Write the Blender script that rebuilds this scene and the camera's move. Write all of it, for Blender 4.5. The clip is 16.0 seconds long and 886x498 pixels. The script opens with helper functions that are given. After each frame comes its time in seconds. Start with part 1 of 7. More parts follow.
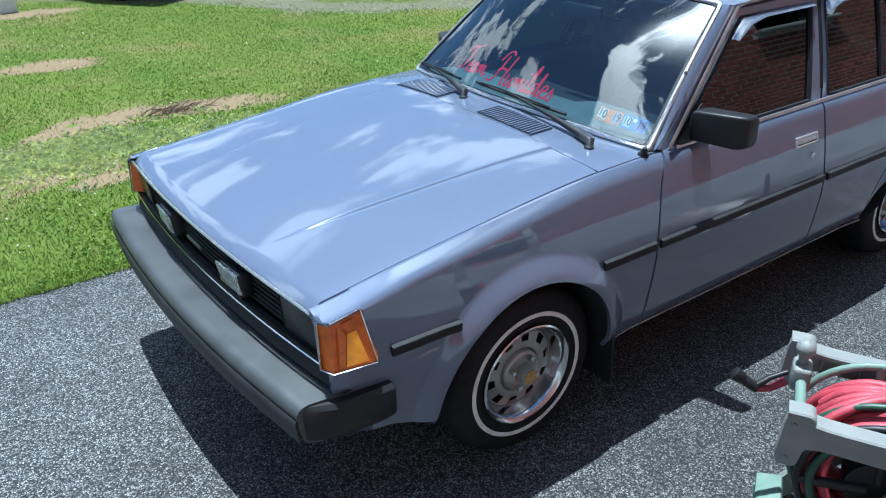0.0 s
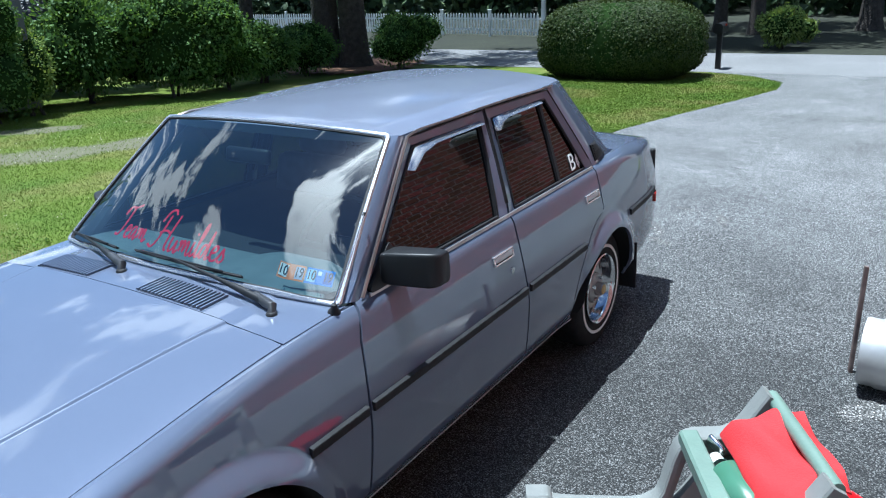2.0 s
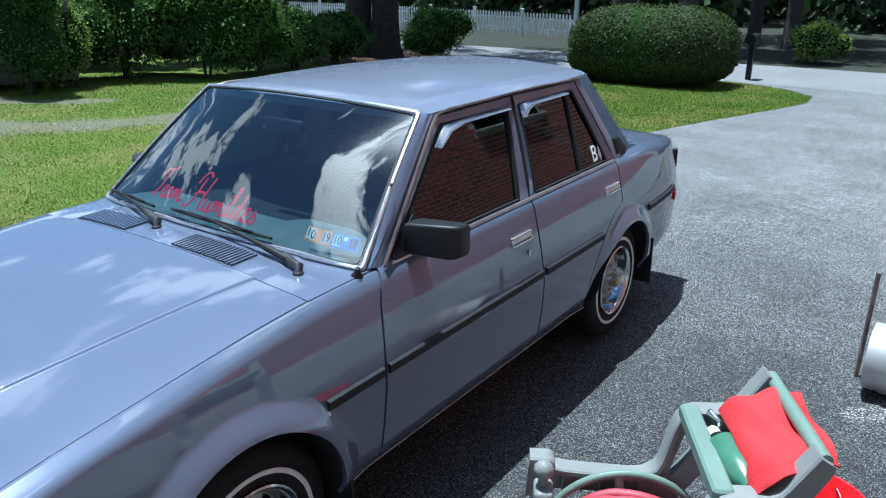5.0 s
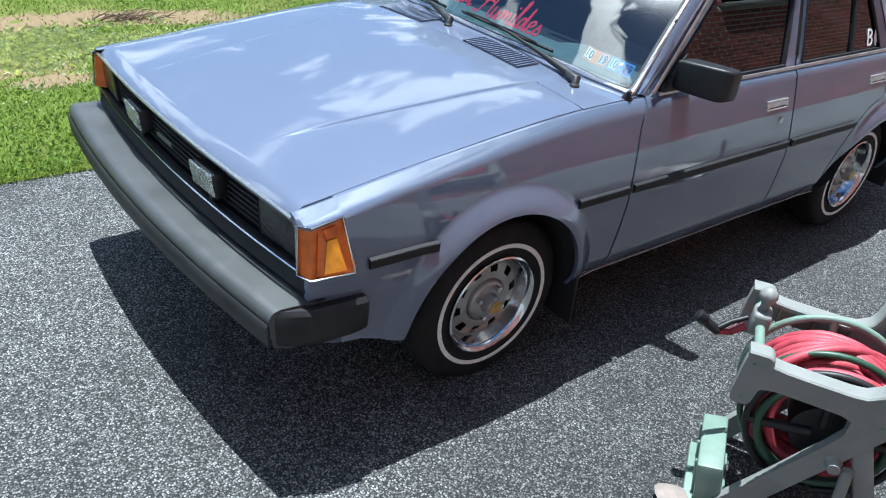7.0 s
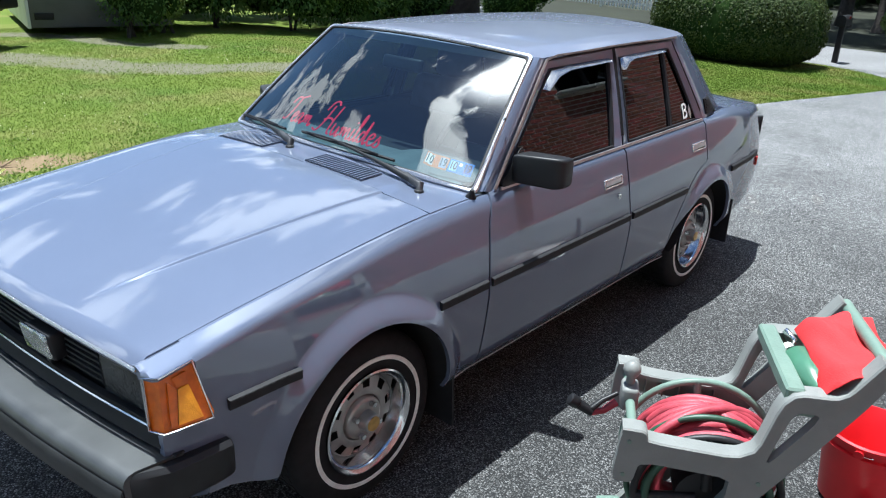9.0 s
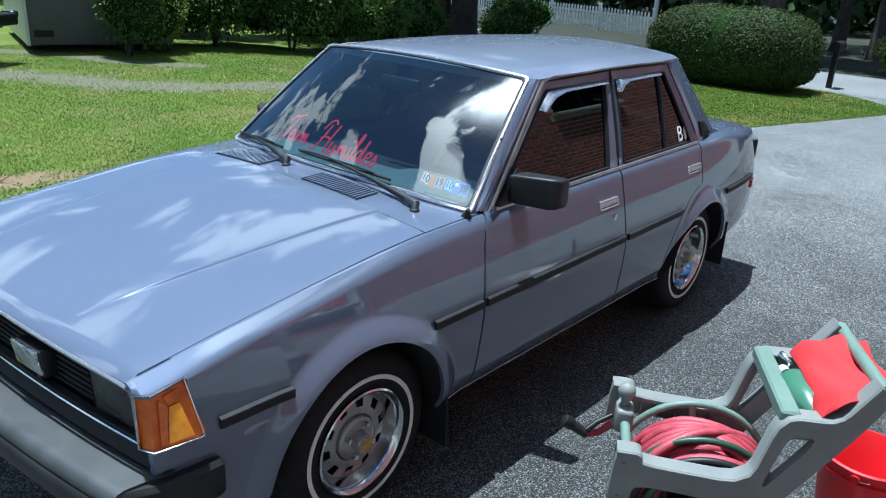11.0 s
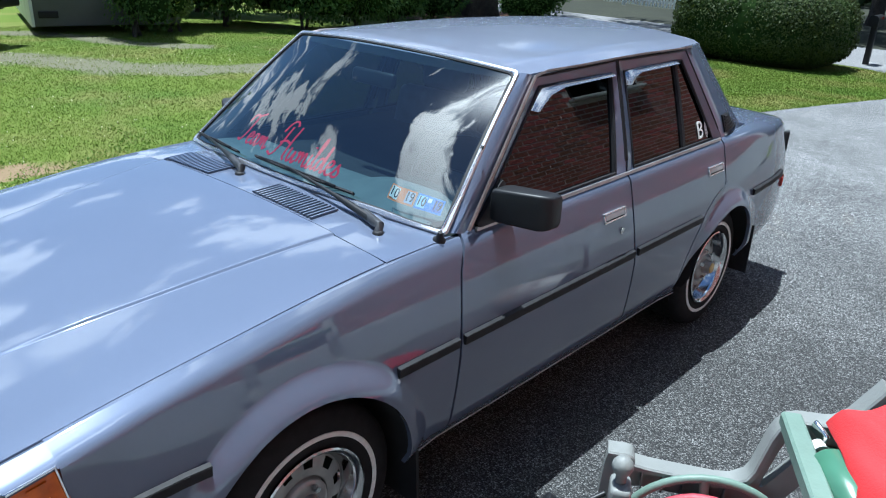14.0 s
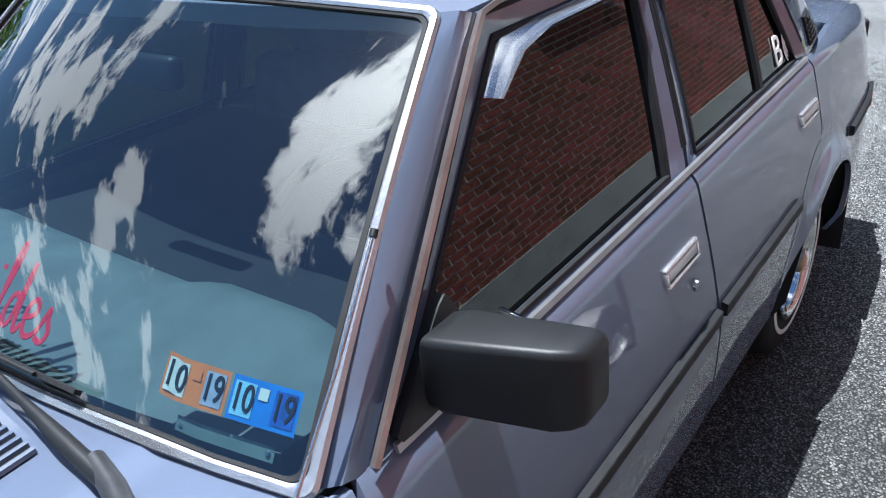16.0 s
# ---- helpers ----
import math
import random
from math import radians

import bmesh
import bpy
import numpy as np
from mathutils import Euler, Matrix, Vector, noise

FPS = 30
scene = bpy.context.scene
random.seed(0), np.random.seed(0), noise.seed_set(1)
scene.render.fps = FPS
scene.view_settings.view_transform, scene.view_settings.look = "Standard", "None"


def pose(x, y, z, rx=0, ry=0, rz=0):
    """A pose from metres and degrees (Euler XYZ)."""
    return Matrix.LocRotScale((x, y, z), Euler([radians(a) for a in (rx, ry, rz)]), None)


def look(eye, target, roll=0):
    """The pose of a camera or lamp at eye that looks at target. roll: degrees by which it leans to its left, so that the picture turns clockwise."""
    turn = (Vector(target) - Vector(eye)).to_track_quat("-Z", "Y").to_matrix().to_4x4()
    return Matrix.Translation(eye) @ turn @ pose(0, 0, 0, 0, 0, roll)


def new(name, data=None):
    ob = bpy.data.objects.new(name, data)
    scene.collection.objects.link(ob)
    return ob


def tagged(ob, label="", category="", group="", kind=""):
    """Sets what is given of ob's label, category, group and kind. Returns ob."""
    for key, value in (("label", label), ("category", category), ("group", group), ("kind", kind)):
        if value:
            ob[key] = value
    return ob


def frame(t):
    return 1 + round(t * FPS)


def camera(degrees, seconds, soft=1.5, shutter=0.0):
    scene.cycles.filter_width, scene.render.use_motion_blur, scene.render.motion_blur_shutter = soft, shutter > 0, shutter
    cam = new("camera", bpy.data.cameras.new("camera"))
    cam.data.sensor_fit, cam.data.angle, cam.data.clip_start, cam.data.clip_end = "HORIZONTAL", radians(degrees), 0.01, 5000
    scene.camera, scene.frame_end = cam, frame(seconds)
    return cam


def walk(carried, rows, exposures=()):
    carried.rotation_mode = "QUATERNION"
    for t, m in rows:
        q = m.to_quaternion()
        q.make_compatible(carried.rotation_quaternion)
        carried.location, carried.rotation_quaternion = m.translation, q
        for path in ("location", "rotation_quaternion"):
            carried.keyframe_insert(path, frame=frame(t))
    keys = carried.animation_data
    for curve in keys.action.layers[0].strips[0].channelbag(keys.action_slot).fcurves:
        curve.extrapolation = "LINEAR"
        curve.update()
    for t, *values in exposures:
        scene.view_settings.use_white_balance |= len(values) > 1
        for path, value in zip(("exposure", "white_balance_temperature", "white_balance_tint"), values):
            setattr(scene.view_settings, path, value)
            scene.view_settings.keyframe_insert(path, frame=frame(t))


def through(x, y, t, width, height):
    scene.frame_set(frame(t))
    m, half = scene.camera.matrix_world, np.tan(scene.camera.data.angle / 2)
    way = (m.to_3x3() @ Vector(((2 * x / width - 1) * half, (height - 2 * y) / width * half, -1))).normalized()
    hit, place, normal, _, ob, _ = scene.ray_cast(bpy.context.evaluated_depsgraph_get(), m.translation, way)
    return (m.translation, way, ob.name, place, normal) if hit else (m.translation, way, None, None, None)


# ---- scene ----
EXPOSURES = [(0.0, 1.01, 5180, 0), (1.0, 0.96, 5230, 1), (2.0, 0.99, 5290, 2), (3.0, 0.85, 5080, -2), (6.0, 0.97, 5400, 1), (6.5, 1.09, 5540, 1), (7.5, 1.22, 5600, 4), (9.0, 1.12, 5740, 4), (11.5, 0.84, 5180, -1), (12.5, 1.10, 5360, 2), (13.5, 1.03, 5320, 1), (14.0, 0.98, 5400, 2), (14.5, 1.15, 5640, 4), (15.5, 1.23, 6040, 7), (16.0, 1.17, 5680, 6)]
cam = camera(60.0, 16.0, soft=1.1)
PATH = [
    (0, (-1.459, -2.263, 1.834), (-0.425, -0.818, 0.916), -0.5),
    (0.5, (-1.368, -2.211, 1.823), (-0.039, -0.932, 1.05), 0.6),
    (1, (-1.154, -2.215, 1.847), (0.389, -1.117, 1.204), -1.7),
    (1.5, (-1.028, -2.203, 1.854), (0.536, -1.13, 1.22), -4.6),
    (2, (-1.03, -2.119, 1.851), (0.527, -1.061, 1.176), -2.8),
    (2.5, (-1.095, -2.059, 1.84), (0.374, -0.918, 1.106), -1.1),
    (3, (-1.096, -2.045, 1.828), (0.274, -0.827, 1.029), -1.7),
    (3.5, (-1.098, -2.081, 1.834), (0.302, -0.895, 1.038), -2.2),
    (3.7, (-1.097, -2.104, 1.843), (0.358, -0.97, 1.072), -2.7),
    (5.8, (-1.259, -2.183, 1.718), (0.251, -1.044, 1.069), 1.8),
    (6, (-1.336, -2.178, 1.692), (0.125, -1.035, 0.943), 3.5),
    (6.5, (-1.503, -2.198, 1.707), (-0.185, -1.079, 0.703), 7.4),
    (7, (-1.579, -2.219, 1.732), (-0.44, -0.922, 0.722), 7.4),
    (7.5, (-1.586, -2.229, 1.744), (-0.58, -0.82, 0.742), 5.5),
    (8, (-1.561, -2.228, 1.755), (-0.497, -0.79, 0.861), 4.1),
    (8.5, (-1.53, -2.225, 1.759), (-0.278, -0.893, 0.947), 3.5),
    (9, (-1.493, -2.247, 1.766), (-0.077, -1.054, 1.008), 2.7),
    (9.2, (-1.483, -2.254, 1.768), (-0.019, -1.11, 1.028), 2.5),
    (11.3, (-1.493, -2.247, 1.759), (-0.075, -1.023, 1.058), 4.0),
    (11.5, (-1.501, -2.25, 1.756), (-0.138, -0.978, 1.033), 4.0),
    (12, (-1.532, -2.234, 1.743), (-0.292, -0.87, 0.966), 4.4),
    (12.5, (-1.561, -2.212, 1.739), (-0.432, -0.774, 0.929), 4.0),
    (13, (-1.499, -2.2, 1.751), (-0.337, -0.788, 0.94), 2.7),
    (13.5, (-1.298, -2.145, 1.765), (0.002, -0.846, 0.977), 2.3),
    (14, (-1.052, -2.085, 1.769), (0.325, -0.854, 1.002), 2.7),
    (14.5, (-0.862, -1.88, 1.722), (0.588, -0.733, 0.959), 2.4),
    (15, (-0.573, -1.639, 1.672), (0.934, -0.579, 0.894), 0.6),
    (15.5, (-0.198, -1.439, 1.625), (1.24, -0.359, 0.75), -1.5),
    (16, (0.153, -1.215, 1.551), (1.509, -0.08, 0.617), -6.4),
]
walk(cam, [(t, look(eye, target, roll)) for t, eye, target, roll in PATH], EXPOSURES)

# ---- world, sun, exposure ----
SUN_DIR = Vector((0.02, 0.19, 1.0)).normalized()
world = bpy.data.worlds.new("world")
scene.world = world
world.use_nodes = True
wn, wl = world.node_tree.nodes, world.node_tree.links
wn.clear()
w_out, w_bg = wn.new("ShaderNodeOutputWorld"), wn.new("ShaderNodeBackground")
w_sky = wn.new("ShaderNodeTexSky")
w_sky.sky_type, w_sky.sun_disc = "NISHITA", False
w_sky.ozone_density, w_sky.dust_density = 6.0, 0.3
w_sky.sun_elevation = math.asin(SUN_DIR.z)
w_sky.sun_rotation = math.atan2(SUN_DIR.x, SUN_DIR.y)
w_geo = wn.new("ShaderNodeTexCoord")
w_sep = wn.new("ShaderNodeSeparateXYZ")
wl.new(w_geo.outputs["Generated"], w_sep.inputs[0])
w_add = wn.new("ShaderNodeMath")
w_add.operation, w_add.inputs[1].default_value = "ADD", 0.18
w_max = wn.new("ShaderNodeMath")
w_max.operation, w_max.inputs[1].default_value = "MAXIMUM", 0.02
wl.new(w_sep.outputs[2], w_add.inputs[0])
wl.new(w_add.outputs[0], w_max.inputs[0])
w_uv = wn.new("ShaderNodeCombineXYZ")
for k in (0, 1):
    div = wn.new("ShaderNodeMath")
    div.operation = "DIVIDE"
    wl.new(w_sep.outputs[k], div.inputs[0])
    wl.new(w_max.outputs[0], div.inputs[1])
    wl.new(div.outputs[0], w_uv.inputs[k])
w_noise = wn.new("ShaderNodeTexNoise")
w_noise.inputs["Scale"].default_value = 1.0
w_noise.inputs["Detail"].default_value = 7.0
w_noise.inputs["Roughness"].default_value = 0.65
w_map = wn.new("ShaderNodeMapping")
w_map.inputs["Location"].default_value = (17.8277, 18.7062, 5.708)
w_map.inputs["Rotation"].default_value = (0.0, 0.0, -0.1567)
w_map.inputs["Scale"].default_value = (1.9505, 3.8867, 1.0)
wl.new(w_uv.outputs[0], w_map.inputs["Vector"])
wl.new(w_map.outputs[0], w_noise.inputs["Vector"])
# haze and clouds are brighter and denser towards the sun
w_dot = wn.new("ShaderNodeVectorMath")
w_dot.operation, w_dot.inputs[1].default_value = "DOT_PRODUCT", SUN_DIR
wl.new(w_geo.outputs["Generated"], w_dot.inputs[0])
w_pos, w_glow, w_more = (wn.new("ShaderNodeMath") for _ in range(3))
w_pos.operation, w_pos.inputs[1].default_value = "MAXIMUM", 0.0
w_glow.operation, w_glow.inputs[1].default_value = "POWER", 16.0
w_more.operation, w_more.inputs[1].default_value = "MULTIPLY_ADD", 0.014
wl.new(w_dot.outputs["Value"], w_pos.inputs[0])
wl.new(w_pos.outputs[0], w_glow.inputs[0])
wl.new(w_glow.outputs[0], w_more.inputs[0])
wl.new(w_noise.outputs["Fac"], w_more.inputs[2])
w_cloud = wn.new("ShaderNodeMix")
w_cloud.data_type = "RGBA"
w_cloud.inputs["A"].default_value, w_cloud.inputs["B"].default_value = (16.0, 16.0, 16.4, 1), (60.0, 59.0, 56.0, 1)
wl.new(w_glow.outputs[0], w_cloud.inputs["Factor"])
w_ramp = wn.new("ShaderNodeValToRGB")
w_ramp.color_ramp.elements[0].position = 0.546
w_ramp.color_ramp.elements[1].position = 0.593
wl.new(w_more.outputs[0], w_ramp.inputs[0])
w_mix = wn.new("ShaderNodeMix")
w_mix.data_type = "RGBA"
wl.new(w_ramp.outputs["Color"], w_mix.inputs["Factor"])
wl.new(w_sky.outputs[0], w_mix.inputs["A"])
wl.new(w_cloud.outputs["Result"], w_mix.inputs["B"])
# bright haze close round the sun
w_near, w_haze, w_sum = wn.new("ShaderNodeMath"), wn.new("ShaderNodeMix"), wn.new("ShaderNodeMix")
w_near.operation, w_near.inputs[1].default_value = "POWER", 260.0
wl.new(w_pos.outputs[0], w_near.inputs[0])
w_haze.data_type = w_sum.data_type = "RGBA"
w_haze.inputs["A"].default_value, w_haze.inputs["B"].default_value = (0, 0, 0, 1), (160.0, 156.0, 148.0, 1)
wl.new(w_near.outputs[0], w_haze.inputs["Factor"])
w_sum.blend_type = "ADD"
w_sum.inputs["Factor"].default_value = 1.0
wl.new(w_mix.outputs["Result"], w_sum.inputs["A"])
wl.new(w_haze.outputs["Result"], w_sum.inputs["B"])
wl.new(w_sum.outputs["Result"], w_bg.inputs["Color"])
w_bg.inputs["Strength"].default_value = 0.055
wl.new(w_bg.outputs[0], w_out.inputs[0])
sun = new("sun", bpy.data.lights.new("sun", "SUN"))
sun.data.energy, sun.data.angle, sun.data.color = 5.0, radians(0.53), (1.0, 0.96, 0.9)
sun.matrix_world = look(SUN_DIR * 40, (0, 0, 0))


# ---- materials ----
def material(name, color, rough=0.5, metal=0.0, vary=0.0, scale=20.0, bump=0.0, bump_scale=60.0, spec=0.5, coat=0.0, fine=0.0, fine_scale=300.0,
             dark=None, island=0.0, objvary=0.0, stain=0.0, stain_scale=2.0, rough_vary=0.0, coat_ior=1.5, coat_rough=0.02):
    """A Principled material with colour variation at two scales, bump and optional per-piece variation."""
    m = bpy.data.materials.new(name)
    m.use_nodes = True
    n, l = m.node_tree.nodes, m.node_tree.links
    p = n["Principled BSDF"]
    p.inputs["Roughness"].default_value, p.inputs["Metallic"].default_value = rough, metal
    p.inputs["Specular IOR Level"].default_value = spec
    if coat:
        p.inputs["Coat Weight"].default_value, p.inputs["Coat Roughness"].default_value = coat, coat_rough
        p.inputs["Coat IOR"].default_value = coat_ior
    tc = n.new("ShaderNodeTexCoord")
    out = None

    def noise_of(s, detail=4.0):
        t = n.new("ShaderNodeTexNoise")
        t.inputs["Scale"].default_value, t.inputs["Detail"].default_value = s, detail
        l.new(tc.outputs["Object"], t.inputs["Vector"])
        return t.outputs["Fac"]

    def mixed(fac, a, b):
        x = n.new("ShaderNodeMix")
        x.data_type = "RGBA"
        l.new(fac, x.inputs["Factor"])
        for socket, v in ((x.inputs["A"], a), (x.inputs["B"], b)):
            if isinstance(v, tuple):
                socket.default_value = (*v[:3], 1)
            else:
                l.new(v, socket)
        return x.outputs["Result"]

    def ramp(fac, lo, hi):
        r = n.new("ShaderNodeMapRange")
        r.inputs["From Min"].default_value, r.inputs["From Max"].default_value = lo, hi
        l.new(fac, r.inputs["Value"])
        return r.outputs["Result"]

    c = tuple(color)
    if vary:
        lo, hi = tuple(v * (1 - vary) for v in c), tuple(min(1, v * (1 + vary)) for v in c)
        out = mixed(ramp(noise_of(scale), 0.3, 0.7), lo, hi)
    else:
        out = c
    if fine:
        d = dark or tuple(v * (1 - fine) for v in c)
        out = mixed(ramp(noise_of(fine_scale, 2.0), 0.42, 0.62), d, out)
    if stain:
        out = mixed(ramp(noise_of(stain_scale, 6.0), 0.56, 0.75), out, tuple(v * (1 - stain) for v in c))
    if island or objvary:
        src = n.new("ShaderNodeNewGeometry").outputs["Random Per Island"] if island else n.new("ShaderNodeObjectInfo").outputs["Random"]
        amount = island or objvary
        h = n.new("ShaderNodeHueSaturation")
        r = n.new("ShaderNodeMapRange")
        r.inputs["To Min"].default_value, r.inputs["To Max"].default_value = 1 - amount, 1 + amount
        l.new(src, r.inputs["Value"])
        l.new(r.outputs["Result"], h.inputs["Value"])
        r2 = n.new("ShaderNodeMapRange")
        r2.inputs["To Min"].default_value, r2.inputs["To Max"].default_value = 0.5 + 0.05 * amount, 0.5 - 0.05 * amount
        l.new(src, r2.inputs["Value"])
        l.new(r2.outputs["Result"], h.inputs["Hue"])
        if isinstance(out, tuple):
            h.inputs["Color"].default_value = (*out[:3], 1)
        else:
            l.new(out, h.inputs["Color"])
        out = h.outputs["Color"]
    if isinstance(out, tuple):
        p.inputs["Base Color"].default_value = (*out[:3], 1)
    else:
        l.new(out, p.inputs["Base Color"])
    if rough_vary:
        r = n.new("ShaderNodeMapRange")
        r.inputs["To Min"].default_value, r.inputs["To Max"].default_value = max(0, rough - rough_vary), min(1, rough + rough_vary)
        l.new(noise_of(stain_scale * 3, 5.0), r.inputs["Value"])
        l.new(r.outputs["Result"], p.inputs["Roughness"])
    if bump:
        b = n.new("ShaderNodeBump")
        b.inputs["Strength"].default_value, b.inputs["Distance"].default_value = bump, 1.0 / bump_scale
        l.new(noise_of(bump_scale, 3.0), b.inputs["Height"])
        l.new(b.outputs["Normal"], p.inputs["Normal"])
    return m


def chip_material(name, chips, gap, scale, rough=0.85, spread=0.62, bump=0.8, drift=0.22, worn=None, dark_area=None):
    """Stone chippings in bitumen: cells of uneven greys with dark gaps between them."""
    m = bpy.data.materials.new(name)
    m.use_nodes = True
    n, l = m.node_tree.nodes, m.node_tree.links
    p = n["Principled BSDF"]
    p.inputs["Roughness"].default_value = rough
    tc = n.new("ShaderNodeTexCoord")
    vor = n.new("ShaderNodeTexVoronoi")
    vor.inputs["Scale"].default_value = scale
    l.new(tc.outputs["Object"], vor.inputs["Vector"])
    sep = n.new("ShaderNodeSeparateColor")
    l.new(vor.outputs["Color"], sep.inputs[0])
    tone = n.new("ShaderNodeValToRGB")
    e = tone.color_ramp.elements
    e[0].position, e[0].color = 0.0, (*[v * (1 - spread) for v in chips], 1)
    e[1].position, e[1].color = 1.0, (*[min(1, v * (1 + 2.2 * spread)) for v in chips], 1)
    mid = e.new(0.62)
    mid.color = (*chips, 1)
    l.new(sep.outputs[0], tone.inputs[0])
    edge = n.new("ShaderNodeMapRange")
    edge.inputs["From Min"].default_value, edge.inputs["From Max"].default_value = 0.38, 0.62
    l.new(vor.outputs["Distance"], edge.inputs["Value"])
    mix = n.new("ShaderNodeMix")
    mix.data_type = "RGBA"
    l.new(edge.outputs["Result"], mix.inputs["Factor"])
    l.new(tone.outputs["Color"], mix.inputs["A"])
    mix.inputs["B"].default_value = (*gap, 1)
    big = n.new("ShaderNodeTexNoise")
    big.inputs["Scale"].default_value, big.inputs["Detail"].default_value = 0.9, 6.0
    l.new(tc.outputs["Object"], big.inputs["Vector"])
    r = n.new("ShaderNodeMapRange")
    r.inputs["From Min"].default_value, r.inputs["From Max"].default_value = 0.3, 0.7
    r.inputs["To Min"].default_value, r.inputs["To Max"].default_value = 1 - drift, 1 + drift
    l.new(big.outputs["Fac"], r.inputs["Value"])
    hue = n.new("ShaderNodeHueSaturation")
    value = r.outputs["Result"]
    # uneven dressing: clusters of chippings, and thin patches where the bitumen shows
    for s, amount in ((34.0, 0.22), (7.0, 0.14)):
        t, q, mul = n.new("ShaderNodeTexNoise"), n.new("ShaderNodeMapRange"), n.new("ShaderNodeMath")
        t.inputs["Scale"].default_value, t.inputs["Detail"].default_value = s, 3.0
        l.new(tc.outputs["Object"], t.inputs["Vector"])
        q.inputs["From Min"].default_value, q.inputs["From Max"].default_value = 0.32, 0.68
        q.inputs["To Min"].default_value, q.inputs["To Max"].default_value = 1 - amount, 1 + amount
        l.new(t.outputs["Fac"], q.inputs["Value"])
        mul.operation = "MULTIPLY"
        l.new(value, mul.inputs[0])
        l.new(q.outputs["Result"], mul.inputs[1])
        value = mul.outputs[0]
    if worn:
        # paler along x
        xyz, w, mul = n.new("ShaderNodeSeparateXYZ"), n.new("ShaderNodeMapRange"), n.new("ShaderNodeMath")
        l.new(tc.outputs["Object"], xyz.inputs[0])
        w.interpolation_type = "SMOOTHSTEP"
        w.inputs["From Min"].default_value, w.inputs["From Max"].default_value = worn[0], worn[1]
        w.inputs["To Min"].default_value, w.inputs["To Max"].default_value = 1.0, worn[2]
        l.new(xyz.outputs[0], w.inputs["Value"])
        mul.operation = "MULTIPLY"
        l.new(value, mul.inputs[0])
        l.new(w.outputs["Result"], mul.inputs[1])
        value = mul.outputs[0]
    if dark_area:
        # an uneven darker area with a ragged edge
        cx, cy, rx, ry, left = dark_area
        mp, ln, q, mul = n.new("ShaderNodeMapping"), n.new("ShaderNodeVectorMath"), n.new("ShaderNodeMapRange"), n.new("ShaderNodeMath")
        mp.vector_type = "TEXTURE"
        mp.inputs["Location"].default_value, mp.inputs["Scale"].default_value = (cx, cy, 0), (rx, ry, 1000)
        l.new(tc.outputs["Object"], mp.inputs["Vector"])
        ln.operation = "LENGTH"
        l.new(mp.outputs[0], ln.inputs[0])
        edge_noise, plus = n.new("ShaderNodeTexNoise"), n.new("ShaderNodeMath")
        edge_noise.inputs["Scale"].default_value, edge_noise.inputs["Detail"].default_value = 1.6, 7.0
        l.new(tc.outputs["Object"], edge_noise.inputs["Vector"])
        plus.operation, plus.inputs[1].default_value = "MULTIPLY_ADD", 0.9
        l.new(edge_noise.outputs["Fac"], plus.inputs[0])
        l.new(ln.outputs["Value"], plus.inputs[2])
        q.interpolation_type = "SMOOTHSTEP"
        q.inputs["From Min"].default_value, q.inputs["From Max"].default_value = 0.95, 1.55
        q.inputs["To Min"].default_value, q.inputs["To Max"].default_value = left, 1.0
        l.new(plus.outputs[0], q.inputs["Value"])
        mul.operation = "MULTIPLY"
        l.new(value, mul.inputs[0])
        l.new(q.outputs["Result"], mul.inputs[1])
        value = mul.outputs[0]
    l.new(value, hue.inputs["Value"])
    l.new(mix.outputs["Result"], hue.inputs["Color"])
    l.new(hue.outputs["Color"], p.inputs["Base Color"])
    b = n.new("ShaderNodeBump")
    b.invert = True
    b.inputs["Strength"].default_value, b.inputs["Distance"].default_value = bump, 0.6 / scale
    l.new(vor.outputs["Distance"], b.inputs["Height"])
    l.new(b.outputs["Normal"], p.inputs["Normal"])
    return m


def glass_material(name, tint, ior=1.5, rough=0.0):
    """Thin pane: clear or tinted transmission with mirror gloss by Fresnel."""
    m = bpy.data.materials.new(name)
    m.use_nodes = True
    n, l = m.node_tree.nodes, m.node_tree.links
    n.clear()
    out, mix, tr, gl, lw, pw, mr = (n.new("ShaderNode" + k) for k in ("OutputMaterial", "MixShader", "BsdfTransparent", "BsdfGlossy", "LayerWeight", "Math", "MapRange"))
    tr.inputs["Color"].default_value = (*tint, 1)
    gl.inputs["Roughness"].default_value = rough
    lw.inputs["Blend"].default_value = 0.5
    pw.operation, pw.inputs[1].default_value = "POWER", 5.0
    mr.inputs["To Min"].default_value, mr.inputs["To Max"].default_value = ((ior - 1) / (ior + 1)) ** 2, 1.0
    l.new(lw.outputs["Facing"], pw.inputs[0])
    l.new(pw.outputs[0], mr.inputs["Value"])
    l.new(mr.outputs["Result"], mix.inputs[0])
    l.new(tr.outputs[0], mix.inputs[1])
    l.new(gl.outputs[0], mix.inputs[2])
    l.new(mix.outputs[0], out.inputs[0])
    return m


PAINT = material("car_paint", (0.114, 0.135, 0.194), 0.50, 0.18, vary=0.05, scale=3, spec=0.0, coat=1.0, coat_ior=1.77, coat_rough=0.040, fine=0.08, fine_scale=900, stain=0.05, stain_scale=5)
# roof: lighter base colour and weaker coat than the body
ROOF_PAINT = material("lighter_roof_paint", (0.140, 0.158, 0.212), 0.55, vary=0.06, scale=3, spec=0.2, coat=0.8, coat_ior=1.5, coat_rough=0.08, stain=0.06, stain_scale=4)
CHROME = material("chrome", (0.62, 0.62, 0.63), 0.14, 1.0, vary=0.06, scale=25, rough_vary=0.05)
OLD_CHROME = material("rusty_chrome", (0.38, 0.32, 0.30), 0.28, 0.8, vary=0.3, scale=9)
